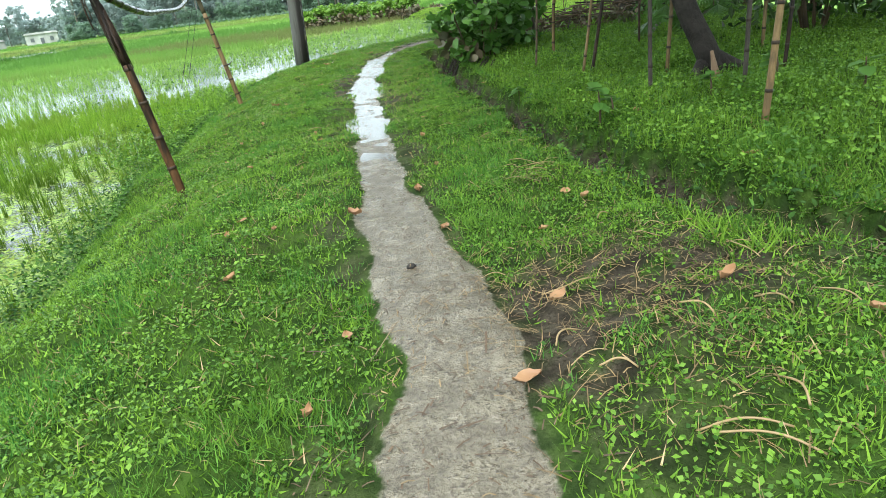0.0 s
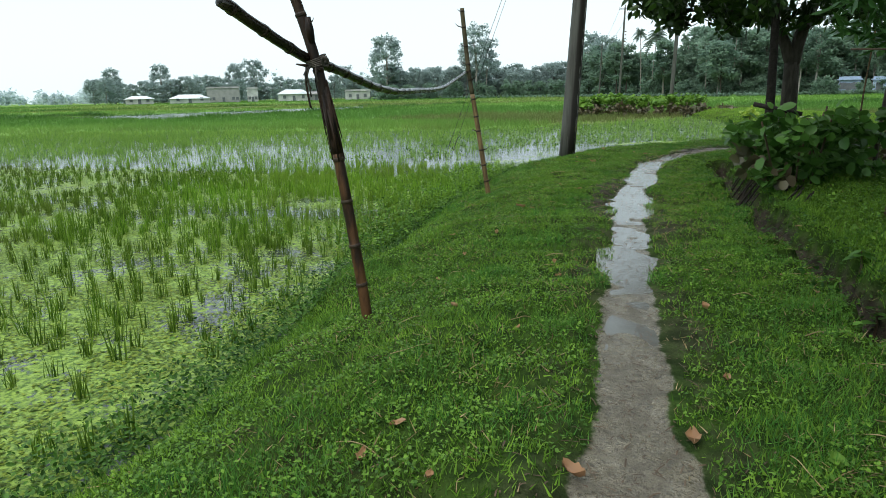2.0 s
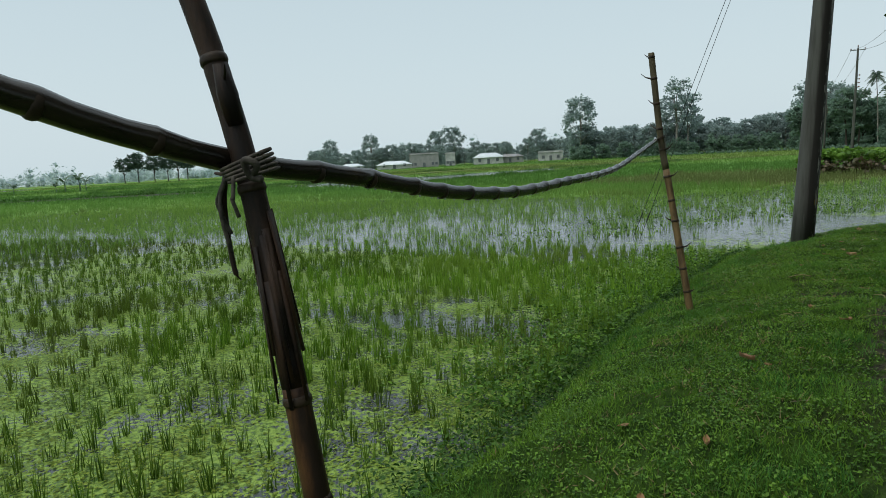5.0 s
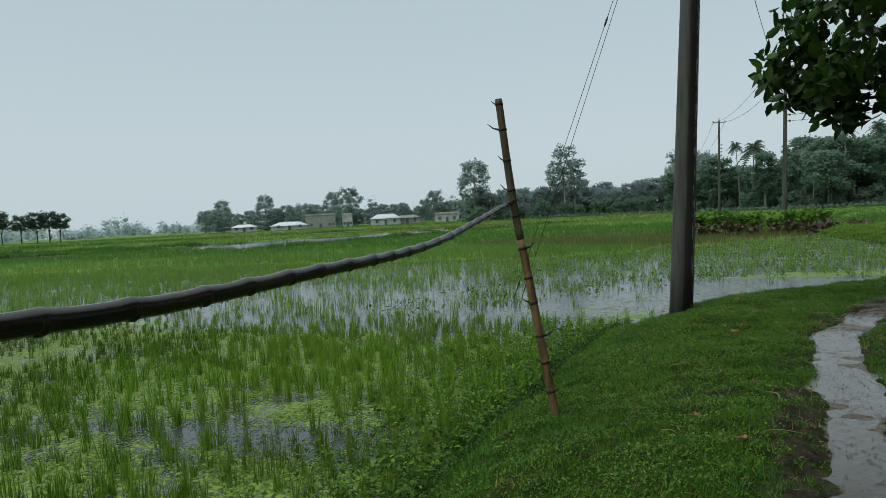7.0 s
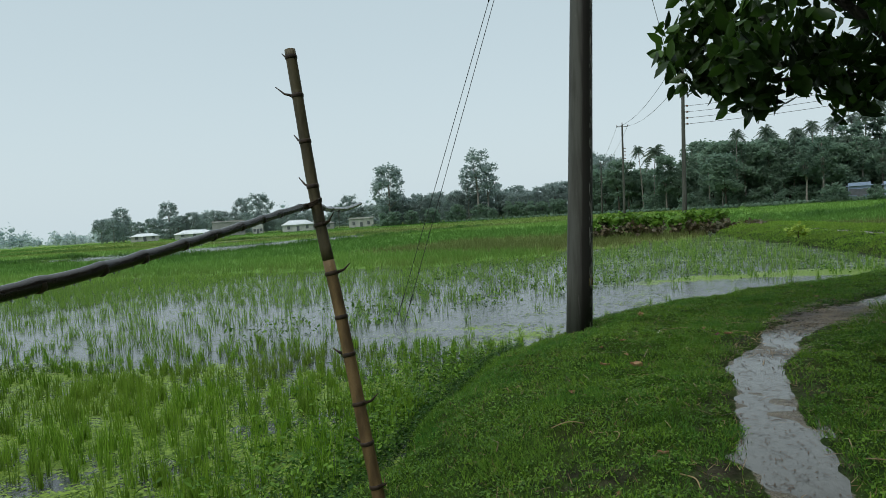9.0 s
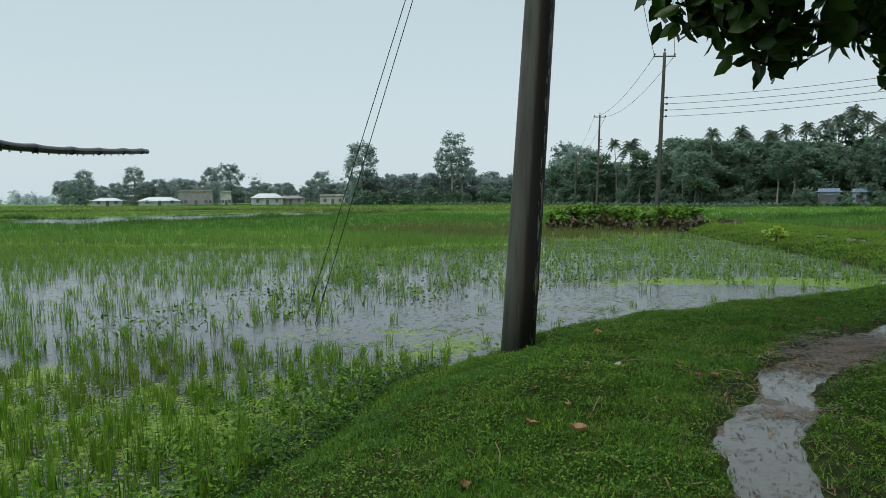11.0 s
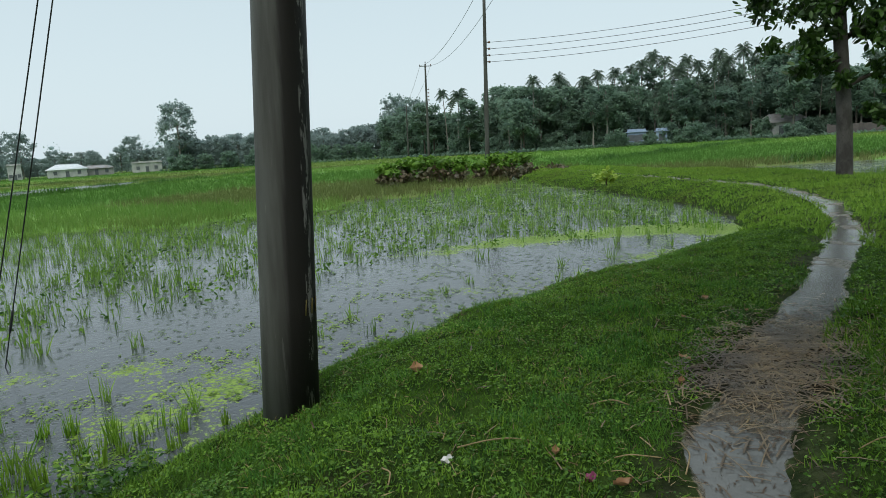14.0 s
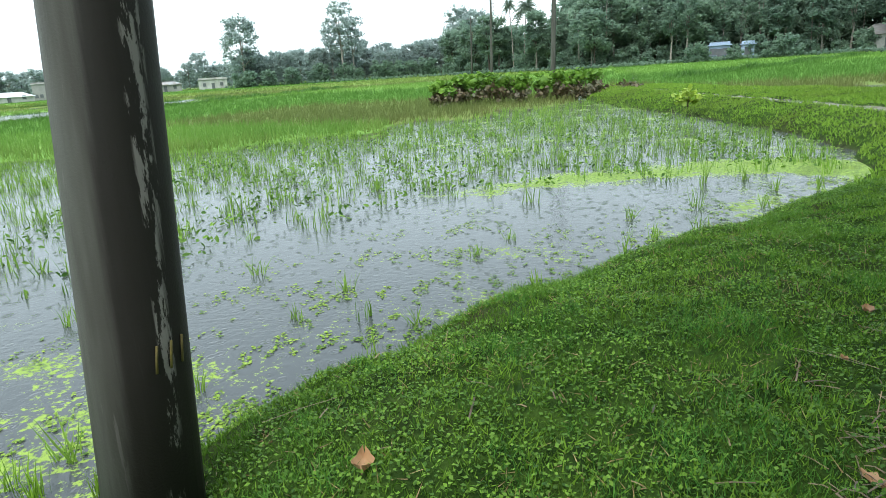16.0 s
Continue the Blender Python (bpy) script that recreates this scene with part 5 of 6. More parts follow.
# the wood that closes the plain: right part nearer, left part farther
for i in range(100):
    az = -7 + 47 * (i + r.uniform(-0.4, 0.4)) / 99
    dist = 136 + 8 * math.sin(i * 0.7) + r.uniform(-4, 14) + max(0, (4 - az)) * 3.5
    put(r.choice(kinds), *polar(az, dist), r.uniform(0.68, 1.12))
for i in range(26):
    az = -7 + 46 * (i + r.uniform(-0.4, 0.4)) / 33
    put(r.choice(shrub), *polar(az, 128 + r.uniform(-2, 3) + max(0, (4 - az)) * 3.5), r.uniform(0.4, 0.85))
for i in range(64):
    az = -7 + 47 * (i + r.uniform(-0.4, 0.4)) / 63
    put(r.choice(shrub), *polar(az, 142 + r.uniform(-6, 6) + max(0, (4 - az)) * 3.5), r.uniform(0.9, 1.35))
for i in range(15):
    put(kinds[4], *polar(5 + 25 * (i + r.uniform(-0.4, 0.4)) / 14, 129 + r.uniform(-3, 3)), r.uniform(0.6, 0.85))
for az, dist, sc in ((-1.8, 150, 0.95), (12.5, 140, 1.0), (13.6, 146, 1.05), (15.7, 141, 1.16), (16.5, 144, 1.1), (18.6, 143, 1.08), (19.2, 140, 1.0), (24.6, 142, 1.0), (25.6, 140, 1.08), (26.4, 143, 1.02), (28.0, 145, 0.95), (10.2, 147, 0.95), (5.2, 150, 0.9), (11.4, 138, 0.98), (20.6, 141, 1.1), (21.3, 138, 1.0), (22.6, 140, 1.12), (23.4, 143, 1.0), (14.7, 139, 1.05)):
    put(r.choice(betel), *polar(az, dist), sc)
for i in range(18):
    put(r.choice(betel), *polar(4 + 30 * (i + r.uniform(-0.45, 0.45)) / 17, 131 + r.uniform(-3, 4)), r.uniform(0.55, 0.95))
for az, dist, sc in ((-0.9, 146, 1.0), (8.4, 150, 1.05), (17.4, 139, 1.05), (21.5, 142, 1.0)):
    put(coco[0], *polar(az, dist), sc)
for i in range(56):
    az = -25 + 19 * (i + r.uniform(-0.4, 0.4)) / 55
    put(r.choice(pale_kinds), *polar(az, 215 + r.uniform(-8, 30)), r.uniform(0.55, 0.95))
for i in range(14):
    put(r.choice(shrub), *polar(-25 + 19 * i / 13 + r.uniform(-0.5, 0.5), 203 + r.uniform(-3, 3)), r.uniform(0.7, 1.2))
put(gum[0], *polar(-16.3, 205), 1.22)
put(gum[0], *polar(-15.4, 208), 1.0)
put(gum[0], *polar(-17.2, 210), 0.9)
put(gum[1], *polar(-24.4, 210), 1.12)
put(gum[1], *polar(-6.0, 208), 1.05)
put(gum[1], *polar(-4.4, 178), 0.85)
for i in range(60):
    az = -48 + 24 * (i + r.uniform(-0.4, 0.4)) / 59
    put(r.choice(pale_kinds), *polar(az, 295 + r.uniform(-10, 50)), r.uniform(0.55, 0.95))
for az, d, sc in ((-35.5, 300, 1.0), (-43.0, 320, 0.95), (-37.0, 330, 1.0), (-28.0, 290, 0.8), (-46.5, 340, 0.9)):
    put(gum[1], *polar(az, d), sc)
# thin-trunked trees on a field bund, bananas and lone trees to the left
lone = broad_tree(12.0, 3.4, 71, "bund_leaf", clear=0.5, per=40, size=0.6, label="slim dark tree in a short row on a field bund", group="bund trees", n_blobs=44, puff=(0.16, 0.32))
for az, d, sc in ((-62.2, 288, 0.88), (-61.2, 290, 1.05), (-60.0, 287, 0.92), (-59.0, 290, 1.0), (-58.2, 288, 1.02), (-57.5, 291, 0.95), (-82.5, 190, 0.55)):
    x, y = polar(az, d, (-1.15, 3.1))
    put(lone, x, y, sc)
ban = banana(4.0, 81, "banana plant on a field bund")
for az, d, sc in ((-66.2, 150, 1.0), (-65.2, 149, 1.1), (-64.8, 152, 0.9), (-69.5, 150, 0.7), (-66.8, 150, 0.6), (6.0, 131, 0.9), (8.5, 130, 1.0), (10.2, 131, 0.9), (11.0, 130, 1.0)):
    x, y = polar(az, d, (-1.15, 3.1) if az < -20 else (-1.6, 10.9))
    put(ban, x, y, sc)

for az, sc in ((12.6, 0.7), (15.3, 0.48), (13.3, 0.4), (17.9, 0.6), (19.0, 0.8), (25.9, 0.6)):
    put(shrub[0], *polar(az, 121), sc)

# hedge on the low bund before the wood
hb = []
for i in range(150):
    az = -26 + 62 * i / 149
    d = 121 + max(0, 4 - az) * 3.3 + r.uniform(-0.5, 0.5)
    x, y = polar(az, d)
    hb.append((x, y, ground_z(x, y) + 0.3, r.uniform(0.55, 0.9)))
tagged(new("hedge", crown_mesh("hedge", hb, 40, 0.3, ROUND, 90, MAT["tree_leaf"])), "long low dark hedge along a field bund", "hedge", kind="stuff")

# far woods on the horizon, their haze put into the leaf colour
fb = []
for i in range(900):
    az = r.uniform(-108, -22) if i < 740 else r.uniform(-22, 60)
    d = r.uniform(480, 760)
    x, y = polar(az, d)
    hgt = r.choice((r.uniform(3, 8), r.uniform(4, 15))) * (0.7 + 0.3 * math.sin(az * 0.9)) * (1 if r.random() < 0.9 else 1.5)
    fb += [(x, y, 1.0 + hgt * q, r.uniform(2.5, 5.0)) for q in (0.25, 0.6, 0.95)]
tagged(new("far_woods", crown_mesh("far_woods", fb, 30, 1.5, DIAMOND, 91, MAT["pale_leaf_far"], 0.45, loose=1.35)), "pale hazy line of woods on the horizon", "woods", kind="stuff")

# ---------------------------------------------------------------- village houses


def house(x, y, turn, w, d, h, roof_h, wall, roof, label, openings=2, flat=False):
    th = thing("house", label, "house", "village houses", at=Matrix.Translation((x, y, ground_z(x, y) - 0.1)) @ Matrix.Rotation(radians(turn), 4, "Z"))
    part("wall", box(-w / 2, w / 2, -d / 2, d / 2, 0, h, 0.03), MAT[wall], th)
    e = 0.5
    if flat:
        part("roof", box(-w / 2 - 0.3, w / 2 + 0.3, -d / 2 - 0.3, d / 2 + 0.3, h, h + 0.18, 0.03), MAT[roof], th)
        part("parapet", box(-w / 2, w / 2, -d / 2 - 0.02, -d / 2 + 0.13, h + 0.18, h + 0.6, 0.02), MAT[wall], th)
    else:
        k = w * 0.28
        vs = [(-w / 2 - e, -d / 2 - e, h), (w / 2 + e, -d / 2 - e, h), (w / 2 + e, d / 2 + e, h), (-w / 2 - e, d / 2 + e, h), (-k, 0, h + roof_h), (k, 0, h + roof_h)]
        vs += [(a, b, c - 0.08) for a, b, c in vs[:4]]
        part("roof", (vs, [(0, 1, 5, 4), (1, 2, 5), (2, 3, 4, 5), (3, 0, 4), (0, 6, 7, 1), (1, 7, 8, 2), (2, 8, 9, 3), (3, 9, 6, 0), (9, 8, 7, 6)]), MAT[roof], th)
        part("ridge_cap", tube([(-k, 0, h + roof_h), (0, 0, h + roof_h + 0.02), (k, 0, h + roof_h)], 0.09, 6), MAT[roof], th)
    part("door", box(-0.5, 0.5, -d / 2 - 0.05, -d / 2 + 0.05, 0, 2.0, 0.01), MAT["shutter"], th)
    for i in range(openings):
        c = (-1) ** i * w * (0.30 if i < 2 else 0.42)
        win = part("window", box(c - 0.5, c + 0.5, -d / 2 - 0.04, -d / 2 + 0.05, 1.0, 2.1, 0.01), MAT["shutter"], th)
        part("sill", box(c - 0.6, c + 0.6, -d / 2 - 0.12, -d / 2 + 0.02, 0.92, 0.99, 0.01), MAT[wall], win)
    return th


for az, d, w, dp, h, rh, wall, roof, turn, lab in (
        (-32.6, 238, 11, 7, 2.6, 1.6, "plaster", "tin", 32, "grey plaster house with a bright pale tin hip roof"),
        (-30.6, 244, 10, 6, 2.4, 1.0, "grey_brick", "rust_tin", 28, "low dark house with a grey tin roof"),
        (-41.2, 240, 13, 7, 1.8, 1.3, "plaster", "tin", 40, "low shed with a wide pale tin roof"),
        (-45.0, 250, 9, 6, 2.0, 1.0, "plaster", "tin", 42, "small shed with a pale tin roof"),
        (-5.5, 226, 9, 6, 3.0, 1.4, "plaster", "rust_tin", 5, "grey house under the trees"),
        (25.2, 131, 8, 5, 2.6, 1.5, "plaster", "rust_tin", -25, "grey tin-roofed shed at the wood's edge"),
        (35.2, 224, 8, 5, 2.6, 1.5, "plaster", "rust_tin", -25, "grey tin-roofed shed behind the trees")):
    house(*polar(az, d), turn, w, dp, h, rh, wall, roof, lab)
house(*polar(-27.0, 236), 27, 9, 6, 3.1, 0, "plaster", "plaster", "pale flat-roofed house with dark openings", flat=True)
house(*polar(-38.4, 262), 38, 12, 7, 5.4, 0, "grey_brick", "plaster", "two-storey unplastered house with a flat pale roof", 4, True)
house(*polar(-36.0, 262), 36, 4, 4, 5.0, 0, "plaster", "plaster", "small pale flat-roofed tower house", flat=True)
house(*polar(14.3, 125.5), -14, 3.2, 4, 2.5, 0, "blue_plaster", "blue_plaster", "pale blue plastered house at the wood's edge", 2, True)
house(*polar(16.3, 126.5), -17, 2.0, 3, 2.4, 0, "blue_plaster", "blue_plaster", "small pale blue plastered annex", 0, True)
wx0, wy0 = polar(32, 122)
wall = thing("boundary_wall", "weathered brown brick boundary wall by the trees", "wall", at=Matrix.Translation((wx0, wy0, ground_z(wx0, wy0) - 0.1)) @ Matrix.Rotation(radians(-32), 4, "Z"))
part("panel", box(-8, 10, -0.12, 0.12, 0, 1.7, 0.02), MAT["brick"], wall)
for i in range(5):
    part("pillar", box(-8.2 + 4.4 * i, -7.7 + 4.4 * i, -0.2, 0.2, 0, 1.85, 0.03), MAT["brick"], wall)
chx, chy = polar(-74.3, 495, (-1.15, 3.1))
chim = thing("brick_kiln_chimney", "tall pale brick kiln chimney far off in the haze", "chimney", at=Matrix.Translation((chx, chy, 0)))
part("stack", tube([(0, 0, 0), (0, 0, 9), (0, 0, 19)], [1.4, 1.1, 0.8], 10), MAT["plaster"], chim)
part("rim", tube([(0, 0, 18.6), (0, 0, 19.2)], [1.0, 1.0], 10), MAT["plaster"], chim)

# ---------------------------------------------------------------- creeper mound, near trees and verge plants


def leaf_part(name, blobs, per, size, shape, mat, parent, seed, flat=(0, 90), label=""):
    v, f = leaf_cloud(blobs, per, size, shape, seed, flat)
    return part(name, fast_mesh(name, v, f, MAT[mat]), None, parent, label)


r = random.Random(23)
mound = thing("creeper_mound", "wide mound of green creepers over brown dead stems beside the pond", "bush", at=Matrix.Translation((-2.3, 45.0, -0.45)))
stems, top, low = [], [], []
for i in range(46):
    x, y = r.uniform(-3.9, 3.9), r.uniform(-1.6, 1.8)
    h = (1.25 - 0.02 * x * x + 0.12 * math.sin(2.3 * x)) * r.uniform(0.6, 1.12) * (1 - 0.12 * abs(y))
    top.append((x, y, h, r.uniform(0.28, 0.5)))
    if y < 0.3:
        low.append((x, y - 0.4, h * 0.45, r.uniform(0.35, 0.5)))
    stems.append(tube([(x, y, -0.1), (x + r.uniform(-0.2, 0.2), y, h * 0.5), (x + r.uniform(-0.4, 0.4), y - 0.2, h)], [0.03, 0.025, 0.012], 5))
for i in range(14):
    low.append((3.9 + r.uniform(0, 1.6), r.uniform(-1.5, 0.6), r.uniform(0.15, 0.4), 0.35))
for i, s in enumerate(stems):
    part("stem", s, MAT["twig"], mound)
part("green_top", crown_mesh("green_top", top, 70, 0.22, ROUND, 101, MAT["creeper"], 0.8, (0, 70)), None, mound)
leaf_part("brown_skirt", low, 60, 0.20, ROUND, "dull_leaf", mound, 102, (20, 90), "dull brown-green withered leaves")

sprout = thing("yellow_plant", "small yellow-green leafy plant on the bank", "plant", at=Matrix.Translation((2.75, 32.6, -0.15)))
part("stem", tube([(0, 0, 0), (0.02, 0, 0.3), (0, 0.02, 0.55)], [0.02, 0.015, 0.008], 6), MAT["twig"], sprout)
leaf_part("foliage", [(0, 0, 0.24, 0.2), (0.2, 0, 0.2, 0.18), (-0.2, 0.1, 0.22, 0.18), (0, 0, 0.4, 0.15)], 34, 0.14, ROUND, "sprout_leaf", sprout, 104, (0, 70))


def rods(th, name, lines, mat, seg=8):
    for pts, rad in lines:
        part(name, tube(spline(pts, 4), [rad[0] + (rad[1] - rad[0]) * i / ((len(pts) - 1) * 4) for i in range((len(pts) - 1) * 4 + 1)], seg), MAT[mat], th)


shade = thing("shade_tree", "broad-leaved tree with dark glossy leaves overhanging the trail", "tree", at=Matrix.Translation((1.42, 15.5, -0.12)))
rods(shade, "trunk", [([(0, 0, -0.1), (0.02, 0, 0.8), (0.0, 0, 1.75)], (0.16, 0.125))], "bark", 14)
rods(shade, "limb", [([(0, 0, 1.7), (0.15, 0.05, 2.4), (0.5, 0.2, 3.4), (0.6, 0.3, 4.8)], (0.13, 0.04)), ([(0, 0, 1.7), (-0.3, -0.05, 2.4), (-0.9, -0.1, 3.2), (-1.6, 0, 3.9)], (0.11, 0.03)), ([(-0.3, 0, 2.4), (-1.1, -0.1, 2.7), (-2.0, -0.1, 2.75), (-2.7, -0.1, 3.0)], (0.035, 0.01)), ([(0.1, 0, 2.3), (0.7, -0.6, 2.8), (1.3, -1.0, 3.1)], (0.07, 0.02)), ([(-0.2, 0, 2.2), (-0.6, 0.9, 3.0), (-1.0, 1.8, 3.4)], (0.07, 0.02))], "bark", 8)
blobs = [(-2.25, 0, 2.57, 0.28), (-2.05, 0.1, 2.44, 0.25), (-1.75, 0, 2.46, 0.28), (-1.3, 0.1, 2.52, 0.28), (-2.9, 0, 2.98, 0.32), (-2.6, -0.1, 2.88, 0.32), (-2.35, 0, 3.0, 0.36), (-0.6, -0.3, 2.6, 0.3), (-0.9, 0.2, 2.66, 0.3), (0.5, -0.4, 2.75, 0.35), (0.9, -0.2, 2.62, 0.3), (-3.0, 0.1, 3.25, 0.3)]
blobs += [(-2.75, 0, 3.6, 0.4), (-2.6, 0.2, 4.0, 0.4), (-2.5, 0, 3.45, 0.4), (-2.0, 0, 3.2, 0.4), (-2.2, 0.1, 4.2, 0.45), (-1.6, 0, 2.8, 0.35), (-2.2, 0.3, 4.5, 0.4), (-1.2, 0.1, 3.0, 0.4), (-0.3, 0, 2.6, 0.35), (0.2, 0, 2.6, 0.35)]
for i in range(46):
    a, q, h = r.uniform(0, 6.28), r.random() ** 0.6, r.uniform(0, 1)
    blobs.append((-0.6 + 2.3 * q * math.cos(a) * (1 - 0.3 * h), 1.9 * q * math.sin(a) * (1 - 0.3 * h), 2.85 + 2.2 * h, r.uniform(0.28, 0.42)))
blobs = [(-2.73 + (bx + 2.97) * 0.93, by - 0.5, 1.41 + (bz - 1.41) * 0.93, br) for bx, by, bz, br in blobs if not (-2.2 < bx < -1.55 and bz < 2.5)]
# clumps from here up are unseen, added to darken the ground below
for i in range(46):
    blobs.append((r.uniform(-2.0, 2.6), r.uniform(-2.2, 1.6), r.uniform(5.2, 7.4), r.uniform(0.45, 0.6)))
blobs += [(r.uniform(-2.1, 1.3), r.uniform(-5.6, 2.2), r.uniform(4.7, 6.8), r.uniform(0.45, 0.65)) for _ in range(150)]
blobs += [(r.uniform(-1.9, 1.5), r.uniform(-3.6, -1.6), r.uniform(5.6, 7.4), r.uniform(0.45, 0.65)) for _ in range(46)]
leaf_part("crown", blobs, 80, 0.19, LEAF, "jack_leaf", shade, 111, (60, 150))
thin = thing("slim_tree", "slim dark-barked tree behind the leafy bush", "tree", at=Matrix.Translation((1.02, 14.6, -0.1)))
rods(thin, "trunk", [([(0, 0, -0.1), (-0.02, 0, 1.2), (-0.06, 0, 2.6), (-0.1, 0.1, 4.2)], (0.085, 0.05))], "rot")
leaf_part("crown", [(-0.1 + r.uniform(-0.6, 0.6), r.uniform(-0.5, 0.5), r.uniform(3.0, 4.6), 0.35) for _ in range(10)], 45, 0.15, LEAF, "jack_leaf", thin, 112, (50, 140))

tree_b = thing("verge_tree", "straight grey-barked tree with dark leaves past the trail's bend", "tree", at=Matrix.Translation((7.85, 28.7, -0.15)))
rods(tree_b, "trunk", [([(0, 0, -0.1), (-0.05, 0, 1.5), (-0.25, 0, 4.0), (-0.45, 0.1, 7.5)], (0.195, 0.13))], "pale_trunk", 16)
rods(tree_b, "limb", [([(-0.1, 0, 2.3), (0.6, -0.2, 2.6), (1.6, -0.4, 2.5)], (0.07, 0.02)), ([(-0.1, 0, 2.8), (-0.7, -0.1, 3.0), (-1.4, -0.2, 2.8)], (0.06, 0.015)), ([(-0.2, 0, 3.4), (0.8, 0.2, 4.0), (2.0, 0.3, 4.4)], (0.08, 0.02)), ([(-0.3, 0, 4.2), (-1.2, 0.2, 4.9), (-1.9, 0.2, 5.4)], (0.08, 0.02))], "bark", 6)
blobs = [(-0.95, -0.2, 3.15, 0.28), (-1.25, -0.2, 2.75, 0.26), (-0.6, -0.1, 2.85, 0.25), (-0.9, 0, 3.5, 0.3), (0.6, -0.2, 2.7, 0.3), (1.0, -0.3, 2.3, 0.3), (0.5, -0.2, 1.75, 0.22), (0.8, -0.3, 1.5, 0.2), (-0.3, -0.3, 2.5, 0.2), (1.5, -0.3, 2.6, 0.35)]
for i in range(34):
    a, q = r.uniform(0, 6.28), r.random() ** 0.5
    blobs.append((-0.2 + 2.3 * q * math.cos(a), 2.3 * q * math.sin(a), r.uniform(3.6, 7.6), r.uniform(0.35, 0.55)))
blobs += [(r.uniform(-1.2, 1.3), r.uniform(-0.9, 0.5), r.uniform(3.0, 4.6), 0.4) for _ in range(16)]
leaf_part("crown", blobs, 90, 0.20, LEAF, "jack_leaf", tree_b, 113, (40, 140))

# large-leaved bush over the ditch
bush = thing("leafy_bush", "dense bush of broad bright green leaves over the ditch", "bush", at=Matrix.Translation((0.85, 10.9, 0.0)))
for i in range(16):
    x, y = r.uniform(-0.55, 0.7), r.uniform(-0.7, 0.9)
    part("stem", tube(spline([(x * 0.5, y * 0.5, -0.1), (x * 0.8, y * 0.8, 0.4), (x * 1.1, y * 1.1, r.uniform(0.6, 0.95))], 3), 0.012, 5), MAT["twig"], bush)
blobs = [(r.uniform(-0.65, 0.75), r.uniform(-0.9, 1.0), r.uniform(0.2, 0.85), 0.22) for _ in range(40)]
leaf_part("foliage", blobs, 40, 0.13, ROUND, "bush_leaf", bush, 121, (10, 75))
leaf_part("dead_leaves", [(-0.55, -0.4, 0.35, 0.22), (-0.5, 0.2, 0.3, 0.2), (-0.3, -0.8, 0.25, 0.2)], 16, 0.15, ROUND, "dull_leaf", bush, 122, (40, 120), "hanging brown dead leaves")
log = part("cut_branch", tube([(0, 0, 0), (0.25, -0.02, -0.06), (0.55, 0, -0.13)], [0.028, 0.03, 0.026], 8), MAT["rot"])
log.matrix_world = Matrix.Translation((0.32, 11.0, 1.0))
tagged(log, "short dark cut branch lying on the bush", "branch")
root = thing("ditch_roots", "tangle of dark roots in the ditch wall", "roots", at=Matrix.Translation((0.35, 10.4, -0.05)))
for i in range(26):
    x, y = r.uniform(-0.1, 0.5), r.uniform(-1.0, 1.2)
    part("root", tube(spline([(x, y, 0.16), (x - 0.08, y + r.uniform(-0.1, 0.1), 0.02), (x - 0.16, y + r.uniform(-0.15, 0.15), -0.16)], 3), 0.009, 5), MAT["rot"], root)

# ---------------------------------------------------------------- vegetable plot with its trellis
x, y = strew(110000, 0.75, 7.2, 3.4, 18.0)
z, mud, field, bare, wet, land = lie(x, y)
ditch_d = to_line(x, y, DITCH)[0]
keep = (land > 0.1) & (mud < 0.2) & (ditch_d > 0.22) & (rng.random(len(x)) < np.clip(7.5 / np.hypot(x, y - 1), 0.2, 1))
x, y, z = x[keep], y[keep], z[keep]
n = len(x)
stuff("plot_weeds", ROUND, x, y, z + rng.uniform(0.0, 0.09, n), turns(n, 0, 60), rng.uniform(0.014, 0.036, n), MAT["weed"], "lush low weeds covering the vegetable plot", "weeds")
x, y = strew(150000, 0.6, 6.8, 2.6, 17.0)
z, mud, field, bare, wet, land = lie(x, y)
keep = (land > 0.1) & (mud < 0.2) & (to_line(x, y, DITCH)[0] > 0.2)
x, y, z = x[keep], y[keep], z[keep]
n = len(x)
size = np.stack([rng.uniform(0.006, 0.011, n), np.ones(n), np.ones(n)], 1)
size[:, 1] = size[:, 2] = rng.uniform(0.05, 0.13, n)
stuff("plot_grass", SHORT, x, y, z - 0.005, turns(n, 5, 55), size, MAT["grass"], "tufted green grass of the vegetable plot", "grass")

